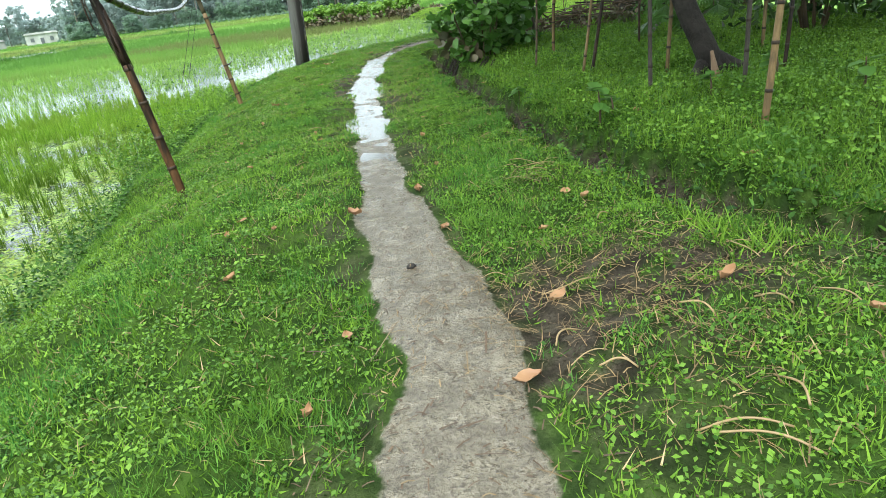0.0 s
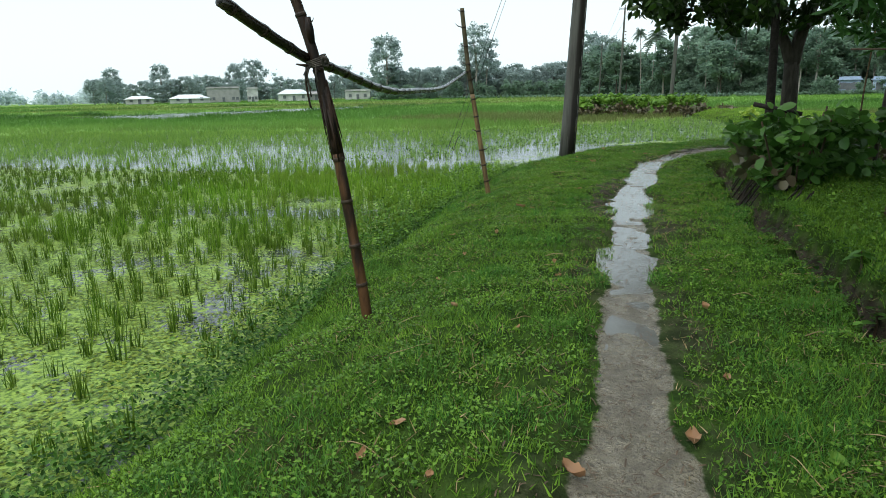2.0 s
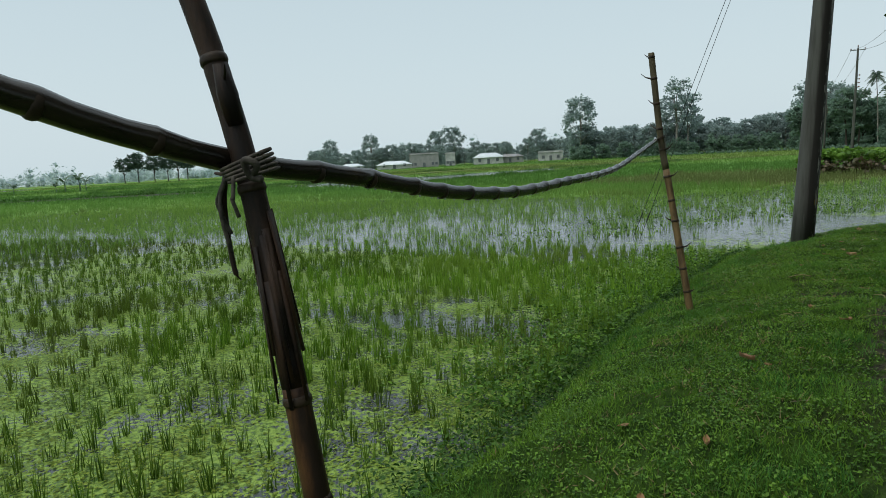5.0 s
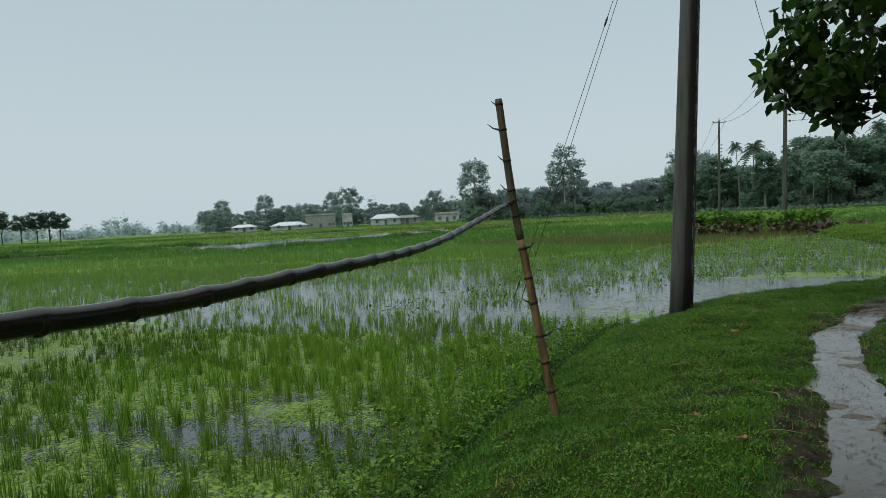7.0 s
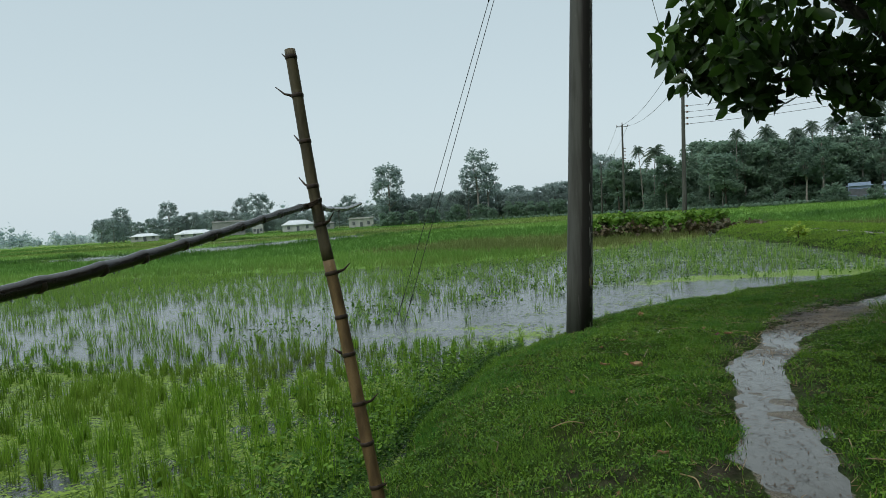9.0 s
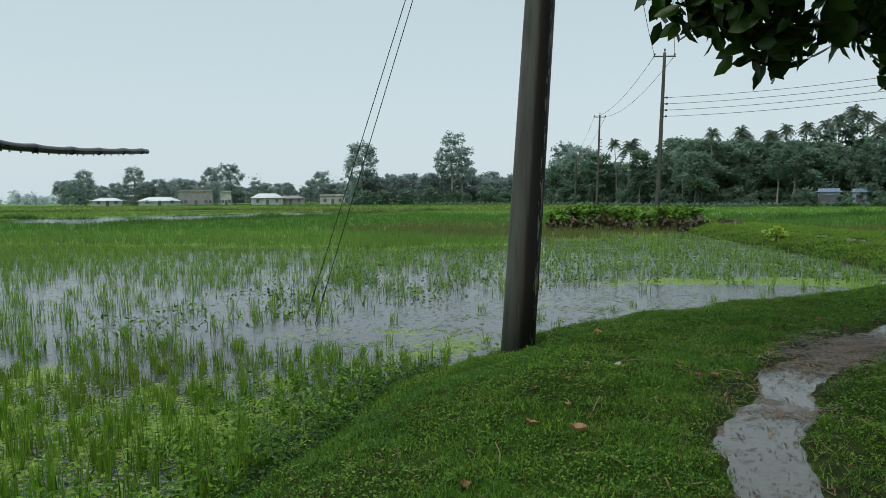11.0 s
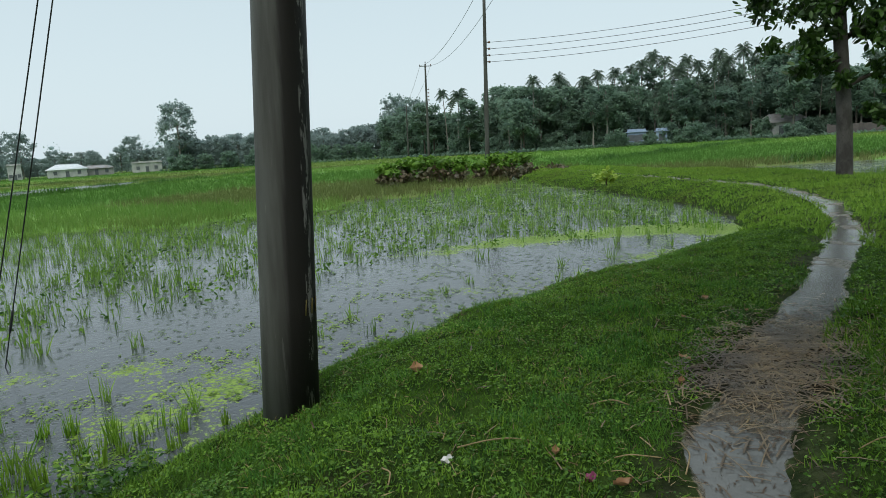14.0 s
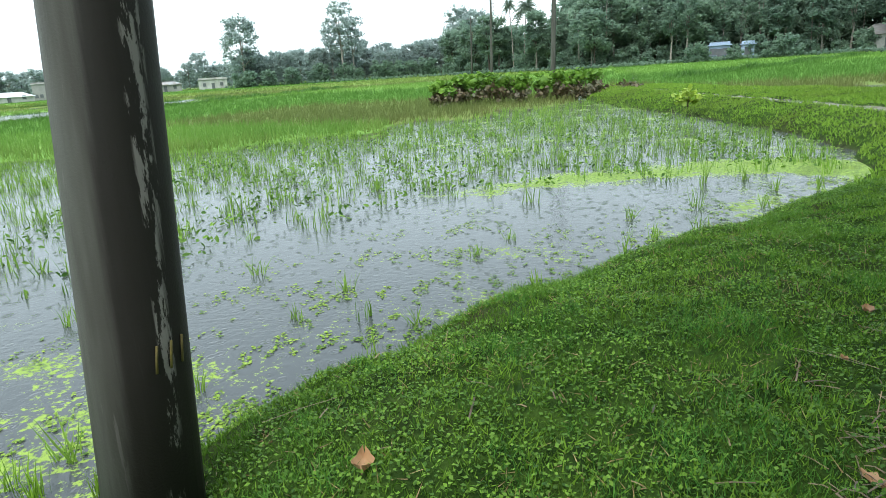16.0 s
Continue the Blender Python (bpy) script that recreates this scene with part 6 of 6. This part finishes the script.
POSTS = [((1.09, 8.28), (1.17, 8.30, 1.55), 0.018, "twig", "thin dark stick standing in the vegetable plot"),
         ((1.50, 9.05), (1.62, 9.05, 1.42), 0.030, "bamboo", "yellow bamboo trellis post in the vegetable plot"),
         ((1.80, 12.2), (1.84, 12.2, 1.9), 0.018, "bamboo", "thin pale stick standing in the vegetable plot"),
         ((1.29, 7.05), (1.52, 7.15, 1.42), 0.022, "bamboo", "thin bamboo trellis post in the vegetable plot"),
         ((1.38, 7.05), (1.70, 7.10, 1.75), 0.026, "bamboo_old", "dark leaning bamboo trellis post in the vegetable plot"),
         ((2.57, 8.80), (2.66, 8.85, 1.6), 0.022, "bamboo_old", "dark thin trellis post in the vegetable plot"),
         ((1.47, 5.66), (1.50, 5.72, 2.0), 0.026, "bark", "grey stick standing in the vegetable plot"),
         ((2.00, 6.60), (2.10, 6.60, 1.9), 0.028, "bamboo", "yellow bamboo trellis post in the vegetable plot"),
         ((1.62, 4.24), (1.86, 4.40, 2.1), 0.032, "bamboo", "leaning yellow bamboo post in the vegetable plot"),
         ((2.10, 5.35), (2.10, 5.40, 2.1), 0.026, "bark", "grey stick standing in the vegetable plot"),
         ((3.30, 7.20), (3.32, 7.20, 1.5), 0.028, "bamboo", "bamboo trellis post in the vegetable plot"),
         ((3.40, 9.40), (3.44, 9.40, 1.5), 0.028, "bamboo_old", "dark bamboo trellis post in the vegetable plot"),
         ((2.75, 5.90), (2.85, 5.95, 2.0), 0.024, "bamboo_old", "dark thin stick standing in the vegetable plot")]
for i, ((px, py), tip, rad, mat, lab) in enumerate(POSTS):
    z0 = ground_z(px, py) - 0.12
    mid = ((px + tip[0]) / 2 + r.uniform(-0.03, 0.03), (py + tip[1]) / 2, (z0 + tip[2]) / 2)
    bamboo("trellis_post", [(px, py, z0), mid, tip], (rad * 0.72, rad * 0.58), MAT[mat], 0.26, lab, "post", "trellis posts", 8, False, 200 + i)

trellis = thing("trellis", "low bamboo trellis roof with dry vines over the vegetable plot", "trellis", at=Matrix.Translation((2.4, 8.0, 1.38)))
for i in range(7):
    yy = -1.6 + 0.55 * i
    part("rail", tube([(-1.0 + r.uniform(-0.2, 0.1), yy + r.uniform(-0.1, 0.1), r.uniform(-0.02, 0.06)), (0.3, yy + r.uniform(-0.1, 0.1), 0.03), (1.9, yy + r.uniform(-0.1, 0.1), r.uniform(0, 0.06))], r.uniform(0.014, 0.024), 6), MAT["bamboo" if i % 2 else "bamboo_old"], trellis)
for i in range(8):
    xx = -0.9 + 0.36 * i
    part("crossbar", tube([(xx, -1.9, 0.05), (xx + r.uniform(-0.1, 0.1), 0, 0.07), (xx, 1.9, 0.04)], r.uniform(0.010, 0.018), 6), MAT["bamboo" if i % 3 else "twig"], trellis)
long_rail = part("long_rail", tube([(-1.75, 0.1, 0.10), (-0.9, 0.0, 0.06), (0.2, -0.1, 0.08)], 0.008, 6), MAT["twig"], trellis)
for i in range(170):
    x0, y0 = r.uniform(-1.0, 1.7), r.uniform(-1.8, 1.7)
    ln = r.uniform(0.12, 0.8)
    part("dry_vine", tube(spline([(x0, y0, 0.05), (x0 + r.uniform(-0.15, 0.15), y0 + r.uniform(-0.1, 0.1), 0.02 - ln * 0.4), (x0 + r.uniform(-0.2, 0.2), y0 + r.uniform(-0.15, 0.15), 0.04 - ln)], 3), 0.004, 4), MAT["twig"], trellis)
leaf_part("dry_foliage", [(r.uniform(-0.9, 1.7), r.uniform(-1.7, 1.6), r.uniform(-0.08, 0.05), 0.2) for _ in range(26)], 34, 0.065, ROUND, "dull_leaf", trellis, 131, (0, 120), "withered brown vine leaves")
leaf_part("vine_leaves", [(r.uniform(-0.7, 1.6), r.uniform(-2.4, 1.2), r.uniform(0.02, 0.2), 0.22) for _ in range(20)], 12, 0.14, ROUND, "bush_leaf", trellis, 132, (0, 80), "green gourd leaves")

sapling = thing("young_tree", "young tree with drooping finger-shaped leaves in the plot", "tree", at=Matrix.Translation((1.62, 10.7, 0.1)))
rods(sapling, "trunk", [([(0, 0, -0.15), (0.02, 0, 0.8), (0.10, 0.05, 1.7), (0.15, 0.05, 2.5)], (0.028, 0.012))], "bark", 6)
blobs = [(r.uniform(-0.5, 0.95), r.uniform(-0.5, 0.6), r.uniform(1.55, 2.7), 0.22) for _ in range(26)]
leaf_part("crown", blobs, 40, 0.24, FINGER, "sap_leaf", sapling, 141, (95, 165))

old = thing("old_tree", "dark leaning old tree with a split pale base", "tree", at=Matrix.Translation((2.12, 6.05, 0.05)))
rods(old, "trunk", [([(0.12, -0.02, -0.1), (0.02, 0.0, 0.25), (-0.18, 0.1, 0.75), (-0.34, 0.3, 1.5), (-0.40, 0.5, 2.6), (-0.2, 0.7, 4.6)], (0.115, 0.05))], "rot", 12)
rods(old, "limb", [([(-0.4, 0.5, 2.6), (0.6, 1.2, 3.6), (2.0, 2.5, 4.2)], (0.05, 0.015)), ([(-0.35, 0.55, 3.2), (-0.8, -0.6, 3.9), (-0.9, -2.0, 4.3)], (0.045, 0.015)), ([(-0.3, 0.6, 3.6), (-0.8, 2.4, 4.3), (-0.9, 4.4, 4.6)], (0.045, 0.015))], "rot", 7)
rods(old, "root", [([(0.0, 0, 0.25), (0.25, -0.05, 0.12), (0.48, -0.1, 0.02)], (0.09, 0.04)), ([(0.0, 0, 0.2), (-0.15, -0.12, 0.08), (-0.28, -0.2, -0.02)], (0.07, 0.03))], "rot", 8)
part("split_wood", tube([(-0.03, -0.17, 0.30), (-0.01, -0.19, 0.15), (0.02, -0.22, 0.0)], [0.012, 0.03, 0.045], 7), MAT["cut_wood"], old, "pale splintered wood")
# foliage mostly above the view, added to shade the plot and trail
canopy = [(r.uniform(-1.7, 3.6), r.uniform(-4.6, 6.4), r.uniform(3.5, 6.2), r.uniform(0.5, 0.75)) for _ in range(210)]
canopy += [(r.uniform(-2.6, -1.4), r.uniform(-6.0, 3.4), r.uniform(3.9, 6.4), r.uniform(0.5, 0.7)) for _ in range(80)]
leaf_part("upper_canopy", canopy, 60, 0.20, LEAF, "jack_leaf", old, 143, (30, 130), "dark leaves overhead, mostly out of view, added for shade")
leaf_part("canopy", [(r.uniform(-0.7, 3.2), r.uniform(-1.2, 5.0), r.uniform(2.55, 3.6), 0.45) for _ in range(64)], 44, 0.17, LEAF, "jack_leaf", old, 142, (30, 130), "dark leaves overhead, mostly out of view, added for shade")

for k, (tx, ty, rad) in enumerate(((5.0, 16.0, 0.26), (6.2, 16.6, 0.22))):
    t_back = thing("plot_tree", "dark-trunked tree behind the vegetable plot", "tree", "plot trees", at=Matrix.Translation((tx, ty, -0.05)))
    rods(t_back, "trunk", [([(0, 0, -0.15), (0.05, 0, 1.2), (0.25, 0, 2.8), (0.3, 0.2, 5.0)], (rad, rad * 0.5))], "bark", 10)
    rods(t_back, "limb", [([(0.15, 0, 2.0), (-0.6, -0.8, 2.6), (-1.4, -1.8, 2.9)], (rad * 0.4, 0.03)), ([(0.2, 0, 2.4), (1.0, -0.4, 3.2), (1.8, -0.6, 3.6)], (rad * 0.4, 0.03))], "bark", 6)
    blobs = [(r.uniform(-0.7, 2.4), r.uniform(-2.6, 1.5), r.uniform(1.75, 5.2), 0.5) for _ in range(54)]
    leaf_part("crown", blobs, 44, 0.20, LEAF, "jack_leaf", t_back, 150 + k, (30, 130))

for k, (tx, ty, h) in enumerate(((4.9, 12.6, 1.5), (5.9, 11.4, 2.0), (6.6, 13.4, 2.2), (5.2, 9.4, 1.9), (6.4, 8.6, 2.1), (5.4, 7.0, 2.0), (6.5, 6.2, 2.2), (5.8, 5.0, 2.0), (6.8, 10.2, 2.2), (5.7, 14.6, 2.0), (6.9, 15.6, 2.2), (4.6, 14.2, 1.6), (6.7, 3.8, 2.1), (4.4, 8.0, 1.5))):
    sh = thing("plot_shrub", "dark tangled shrub at the back of the vegetable plot", "shrub", "plot shrubs", at=Matrix.Translation((tx, ty, ground_z(tx, ty) - 0.05)))
    for i in range(7):
        a = r.uniform(0, 6.28)
        part("stem", tube([(0.1 * math.cos(a), 0.1 * math.sin(a), 0), (0.3 * math.cos(a), 0.3 * math.sin(a), h * 0.5), (0.6 * math.cos(a), 0.6 * math.sin(a), h)], [0.025, 0.018, 0.006], 5), MAT["twig"], sh)
    leaf_part("foliage", [(r.uniform(-0.75, 0.75), r.uniform(-0.6, 0.6), h * r.uniform(0.12, 1.05), 0.32) for _ in range(26)], 30, 0.13, LEAF, "jack_leaf" if k % 3 else "bush_leaf", sh, 180 + k, (20, 120))

pile = thing("brush_pile", "heap of dead branches and brown leaves", "brush pile", at=Matrix.Translation((2.9, 12.7, 0.05)))
for i in range(60):
    a, ln = r.uniform(0, 6.28), r.uniform(0.5, 1.4)
    c = Vector((r.uniform(-1.0, 1.2), r.uniform(-0.5, 0.5), r.uniform(0.0, 0.45)))
    d = Vector((math.cos(a), math.sin(a) * 0.6, r.uniform(-0.15, 0.35)))
    part("branch", tube([c - d * ln * 0.5, c + Vector((0, 0, 0.05)), c + d * ln * 0.5], [r.uniform(0.008, 0.022), 0.012, 0.005], 5), MAT["twig" if i % 4 else "rot"], pile)
leaf_part("dead_leaves", [(r.uniform(-1.0, 1.2), r.uniform(-0.5, 0.5), r.uniform(0.05, 0.35), 0.3) for _ in range(14)], 34, 0.12, LEAF, "dull_leaf", pile, 161, (0, 120), "rotting brown leaves")

spiky = palm(0.25, 0.75, 171, "small spiky palm seedling in the plot", "palm_seedling", fronds=11, stem=0.03, leaf="bush_leaf")
plant(spiky, 3.0, 9.6, 0.0)
spiky = palm(0.25, 0.65, 172, "small spiky palm seedling in the plot", "palm_seedling", fronds=11, stem=0.03, leaf="bush_leaf")
plant(spiky, 4.6, 11.5, 1.0)

def small_plant(x, y, height, n, size, label, mat="bush_leaf", seed=1, name="seedling"):
    q = random.Random(seed)
    th = thing(name, label, "plant", "plot seedlings", at=Matrix.Translation((x, y, ground_z(x, y) - 0.02)))
    part("stem", tube([(0, 0, -0.03), (0.01, 0, height * 0.5), (0, 0.01, height)], [0.010, 0.008, 0.004], 6), MAT["twig"], th)
    for i in range(n):
        a, h = q.uniform(0, 6.28), height * q.uniform(0.45, 1.05)
        m = Matrix.Translation((0, 0, h)) @ Matrix.Rotation(a, 4, "Z") @ Matrix.Rotation(radians(q.uniform(-35, 30)), 4, "X") @ Matrix.Scale(size * q.uniform(0.7, 1.2), 4)
        leaf = part("leaf", ([m @ Vector(p) for p in ROUND[0]], ROUND[1]), MAT[mat], th)
    return th


for i, (sx, sy, h, n, size) in enumerate(((0.86, 5.12, 0.30, 9, 0.13), (0.62, 7.0, 0.22, 8, 0.10), (1.0, 5.25, 0.18, 6, 0.11), (0.55, 6.3, 0.2, 7, 0.09), (2.2, 5.1, 0.25, 8, 0.12), (1.8, 5.3, 0.2, 7, 0.10), (2.6, 4.7, 0.25, 7, 0.12))):
    small_plant(sx, sy, h, n, size, "young broad-leaved seedling beside the ditch", seed=300 + i)

# weeds hanging into the ditch
t = rng.uniform(0, len(DITCH) - 1.01, 3400)
i0 = t.astype(int)
line = DITCH[i0] + (DITCH[i0 + 1] - DITCH[i0]) * (t - i0)[:, None]
off = rng.choice([-1, 1], len(t)) * rng.normal(0.20, 0.09, len(t))
x, y = line[:, 0] + off, line[:, 1] + rng.normal(0, 0.05, len(t))
n = len(x)
stuff("ditch_weeds", LEAF, x, y, lie(x, y)[0] + rng.uniform(0, 0.07, n), turns(n, 0, 85), rng.uniform(0.02, 0.05, n), MAT["shaded_weed"], "weeds hanging over the muddy ditch, darkened for shade", "weeds")

# reeds that stand alone at the pond's rim
for i, (tx, ty, h) in enumerate(((-0.55, 19.55, 0.34), (-1.9, 19.9, 0.16), (-1.35, 19.0, 0.16), (0.9, 23.1, 0.48), (-2.35, 17.6, 0.24), (-0.2, 20.3, 0.2), (-3.6, 16.5, 0.3), (1.6, 22.4, 0.26), (-1.0, 18.9, 0.14), (2.6, 23.4, 0.3), (-3.3, 17.2, 0.2), (-3.1, 18.3, 0.16), (-2.9, 18.9, 0.22), (-1.6, 20.4, 0.15), (-0.3, 21.2, 0.2), (0.5, 21.6, 0.28), (1.5, 23.2, 0.3), (-2.2, 18.2, 0.2), (-1.55, 18.6, 0.18), (0.3, 20.6, 0.24), (1.2, 21.5, 0.26), (-4.4, 16.8, 0.24), (-4.9, 18.2, 0.2), (-3.9, 19.4, 0.22), (2.1, 22.4, 0.3))):
    th = thing("reed_tuft", "thin dark green reed tuft standing in the pond", "reeds", "pond reeds", at=Matrix.Translation((tx, ty, WATER_Z)))
    n = 14
    size = np.stack([rng.uniform(0.008, 0.014, n), h * rng.uniform(0.4, 1.2, n), h * rng.uniform(0.6, 1.15, n)], 1)
    v, f = scatter(BLADE, np.stack([rng.normal(0, 0.03, n), rng.normal(0, 0.03, n), np.full(n, -0.03)], 1), turns(n, 0, 28), size)
    part("tuft", fast_mesh("tuft", v, f, MAT["rice_wet"]), None, th)

# ---------------------------------------------------------------- litter on the bank


def dead_leaf(x, y, size, turn, curl, mat="dry_leaf", label="curled orange-brown dead leaf on the grass"):
    q = random.Random(int(1000 * (x + 7 * y)))
    verts, faces = [], []
    for i in range(7):
        f = i / 6
        wd = 0.27 * math.sin(math.pi * (0.03 + 0.94 * f)) * (1 + q.uniform(-0.35, 0.35))
        for k, s in enumerate((-1, -0.5, 0, 0.5, 1)):
            verts.append((s * wd, f - 0.5, curl * (s * s * 0.22 + 0.35 * (f - 0.5) ** 2) + q.uniform(-0.07, 0.07)))
        if i:
            a = 5 * i
            faces += [(a - 5 + j, a - 4 + j, a + 1 + j, a + j) for j in range(4)]
    low = min(v[2] for v in verts)
    ob = part("dead_leaf", ([(a, b, c - low) for a, b, c in verts], faces), MAT[mat])
    ob.matrix_world = Matrix.Translation((x, y, ground_z(x, y) + 0.012)) @ Matrix.Rotation(turn, 4, "Z") @ Matrix.Scale(size, 4)
    part("stalk", tube([(0, -0.5, 0.05), (0.03, -0.65, 0.06), (0.05, -0.8, 0.04)], 0.012, 5), MAT["twig"], ob)
    return tagged(ob, label, "dead leaf", "dead leaves")


LEAVES = [(-0.568, 4.234, 0.13), (1.137, 5.094, 0.14), (-2.14, 8.7, 0.15), (-0.35, 2.05, 0.13), (-0.12, 2.58, 0.12), (-0.94, 3.87, 0.13), (-1.62, 3.73, 0.10), (-1.59, 3.97, 0.09), (0.22, 3.72, 0.13), (0.29, 3.6, 0.10), (-1.93, 10.19, 0.14), (-2.05, 7.28, 0.11), (-2.51, 7.45, 0.09),
          (-2.19, 6.78, 0.09), (-1.67, 9.8, 0.12), (-1.84, 13.19, 0.15), (-2.27, 12.41, 0.12), (-2.11, 13.3, 0.12), (-2.0, 14.04, 0.09), (-1.9, 15.9, 0.16), (-0.32, 15.9, 0.14), (0.3, 17.3, 0.14), (1.26, 3.72, 0.13), (-0.92, 2.53, 0.09), (0.46, 2.43, 0.14), (-1.35, 3.65, 0.06), (-0.47, 3.48, 0.10), (-1.23, 14.7, 0.08)]
for i, (lx, ly, size) in enumerate(LEAVES):
    dead_leaf(lx, ly, size * 0.72, r.uniform(0, 6.28), r.uniform(0.4, 1.3))
for i in range(34):
    ly = r.uniform(1.8, 17.0)
    lx = float(np.interp(ly, TRAIL[:, 1], TRAIL[:, 0])) + r.choice((-1, -1, 1)) * r.uniform(0.35, 1.5)
    if inside(np.array([lx]), np.array([ly]), LAND)[0] > 0.5:
        dead_leaf(lx, ly, r.uniform(0.035, 0.075), r.uniform(0, 6.28), r.uniform(0.4, 1.4))
for lx, ly, size in ((-0.14, 4.16, 0.10), (-1.55, 5.3, 0.05)):
    dead_leaf(lx, ly, size, r.uniform(0, 6.28), 0.7, "creeper", "pale green fallen leaf on the grass")


def straw_bit(x, y, length, turn, bend, rad=0.0028):
    z0 = ground_z(x, y) + 0.014
    ob = part("straw", tube(spline([(-length / 2, 0, 0), (-length * 0.1, bend, 0.012), (length * 0.2, bend * 0.6, 0.015), (length / 2, -bend * 0.4, 0.0)], 4), rad, 5), MAT["straw"])
    ob.matrix_world = Matrix.Translation((x, y, z0)) @ Matrix.Rotation(turn, 4, "Z")
    return tagged(ob, "long bent piece of yellow straw on the grass", "straw", "loose straws")


for i in range(84):
    if i < 18:
        sx, sy = r.gauss(0.55, 0.5), r.gauss(2.5, 0.45)
    elif i < 26:
        sx, sy = r.gauss(0.08, 0.16), r.gauss(4.15, 0.18)
    elif i < 34:
        sx, sy = r.gauss(-1.2, 0.5), r.gauss(14.4, 0.6)
    else:
        sy = r.uniform(3, 17)
        sx = np.interp(sy, TRAIL[:, 1], TRAIL[:, 0]) + r.choice((-1, 1)) * r.uniform(0.3, 1.3)
    if inside(np.array([sx]), np.array([sy]), LAND)[0] > 0.4:
        straw_bit(sx, sy, r.uniform(0.08, 0.24), r.uniform(0, 6.28), r.uniform(-0.02, 0.02), r.uniform(0.0015, 0.003))

for sx, sy, length, turn in ((-0.08, 2.02, 0.11, -0.27), (0.13, 1.6, 0.24, -0.53), (0.52, 2.24, 0.12, -0.67), (0.28, 1.75, 0.14, -1.44), (0.11, 1.67, 0.23, -0.13), (0.26, 2.24, 0.13, -0.92), (-0.18, 2.24, 0.12, 0.76), (-1.46, 14.87, 0.35, 0.09), (-1.91, 14.58, 0.16, -1.26), (-0.89, 15.29, 0.19, -0.07), (-0.71, 14.72, 0.26, -1.79), (-2.6, 11.38, 0.2, -1.17), (-2.19, 11.62, 0.22, 0.6), (-1.49, 10.92, 0.19, -1.05), (-2.2, 12.73, 0.45, -1.34)):
    straw_bit(sx, sy, length, turn, 0.02, 0.0035)

n = 4950
x = np.concatenate([rng.normal(0.20, 0.5, 1500), np.append(rng.normal(0.18, 0.26, 2800), rng.normal(-1.75, 0.2, 150)), rng.normal(0.08, 0.14, 150), rng.uniform(-2.4, 1.0, 350)])
y = np.concatenate([rng.normal(2.55, 0.45, 1500), np.append(rng.normal(15.85, 0.45, 2800), rng.normal(13.94, 0.1, 150)), rng.normal(4.12, 0.12, 150), rng.uniform(1.5, 17, 350)])
x[1500:4300] += (y[1500:4300] - 15.8) * 0.6
x[4300:4450] += 1.1
z = lie(x, y)[0]
STRIP = ([(-0.5, -0.5, 0), (-0.5, 0.5, 0), (0.0, 0.6, 0.08), (0.0, -0.4, 0.08), (0.5, -0.5, 0), (0.5, 0.5, 0)], [(0, 3, 2, 1), (3, 4, 5, 2)])
size = np.stack([(rng.gamma(2.0, 0.022, n) + 0.015) * np.where(y > 10, 1.9, 1.0), rng.uniform(0.0015, 0.0042, n) * np.where(y > 10, 2.0, 1.0), rng.uniform(0.03, 0.12, n)], 1)
rot = turns(n, 0, 8)
for part_of, mat, lab in ((y < 10, "wet_straw", "scattered broken straw and chaff on the mud"), (y >= 10, "wet_straw", "trodden wet brown straw across the trail")):
    stuff("straw_litter", STRIP, x[part_of], y[part_of], np.maximum(z[part_of], -0.034) + 0.012, rot[part_of], size[part_of], MAT[mat], lab, "straw litter")
n = 3600
y = rng.uniform(1.4, 17, n)
x = np.interp(y, TRAIL[:, 1], TRAIL[:, 0]) + rng.normal(0, 0.22, n)
z = lie(x, y)[0]
size = np.stack([rng.gamma(1.3, 0.016, n) + 0.004, rng.uniform(0.0015, 0.007, n), rng.uniform(0.01, 0.06, n)], 1)
stuff("mud_crumbs", STRIP, x, y, np.maximum(z, -0.032) + 0.008, turns(n, 0, 10), size, MAT["twig"], "dark bits of twig and leaf trodden into the mud", "twig litter")

stone = part("stone", tube([(0, 0, -0.01), (0, 0, 0.015), (0, 0.005, 0.032), (0, 0, 0.04)], [0.022, 0.026, 0.017, 0.007], 7), MAT["concrete"])
stone.matrix_world = Matrix.Translation((-0.66, 3.05, ground_z(-0.66, 3.05))) @ Matrix.Diagonal((0.9, 0.65, 0.5, 1))
tagged(stone, "small dark stone set in the mud", "stone")
for name, mat, (lx, ly), lab, cat in (("paper_scrap", "paper", (-1.68, 14.77), "crumpled white paper scrap on the grass", "paper"), ("wrapper", "pink", (-1.12, 14.55), "small pink plastic wrapper on the grass", "wrapper")):
    bm = bmesh.new()
    bmesh.ops.create_grid(bm, x_segments=6, y_segments=4, size=0.5)
    for v in bm.verts:
        v.co = Vector((v.co.x * 0.06, v.co.y * 0.032, 0.012 * math.sin(70 * v.co.x * 0.1 + 3 * v.co.y) + 0.012 + 0.008 * math.cos(9 * v.co.y)))
    bmesh.ops.solidify(bm, geom=bm.faces[:], thickness=0.0015)
    ob = part(name, bm, MAT[mat])
    ob.matrix_world = Matrix.Translation((lx, ly, ground_z(lx, ly) + 0.015)) @ Matrix.Rotation(0.7, 4, "Z")
    tagged(ob, lab, cat)
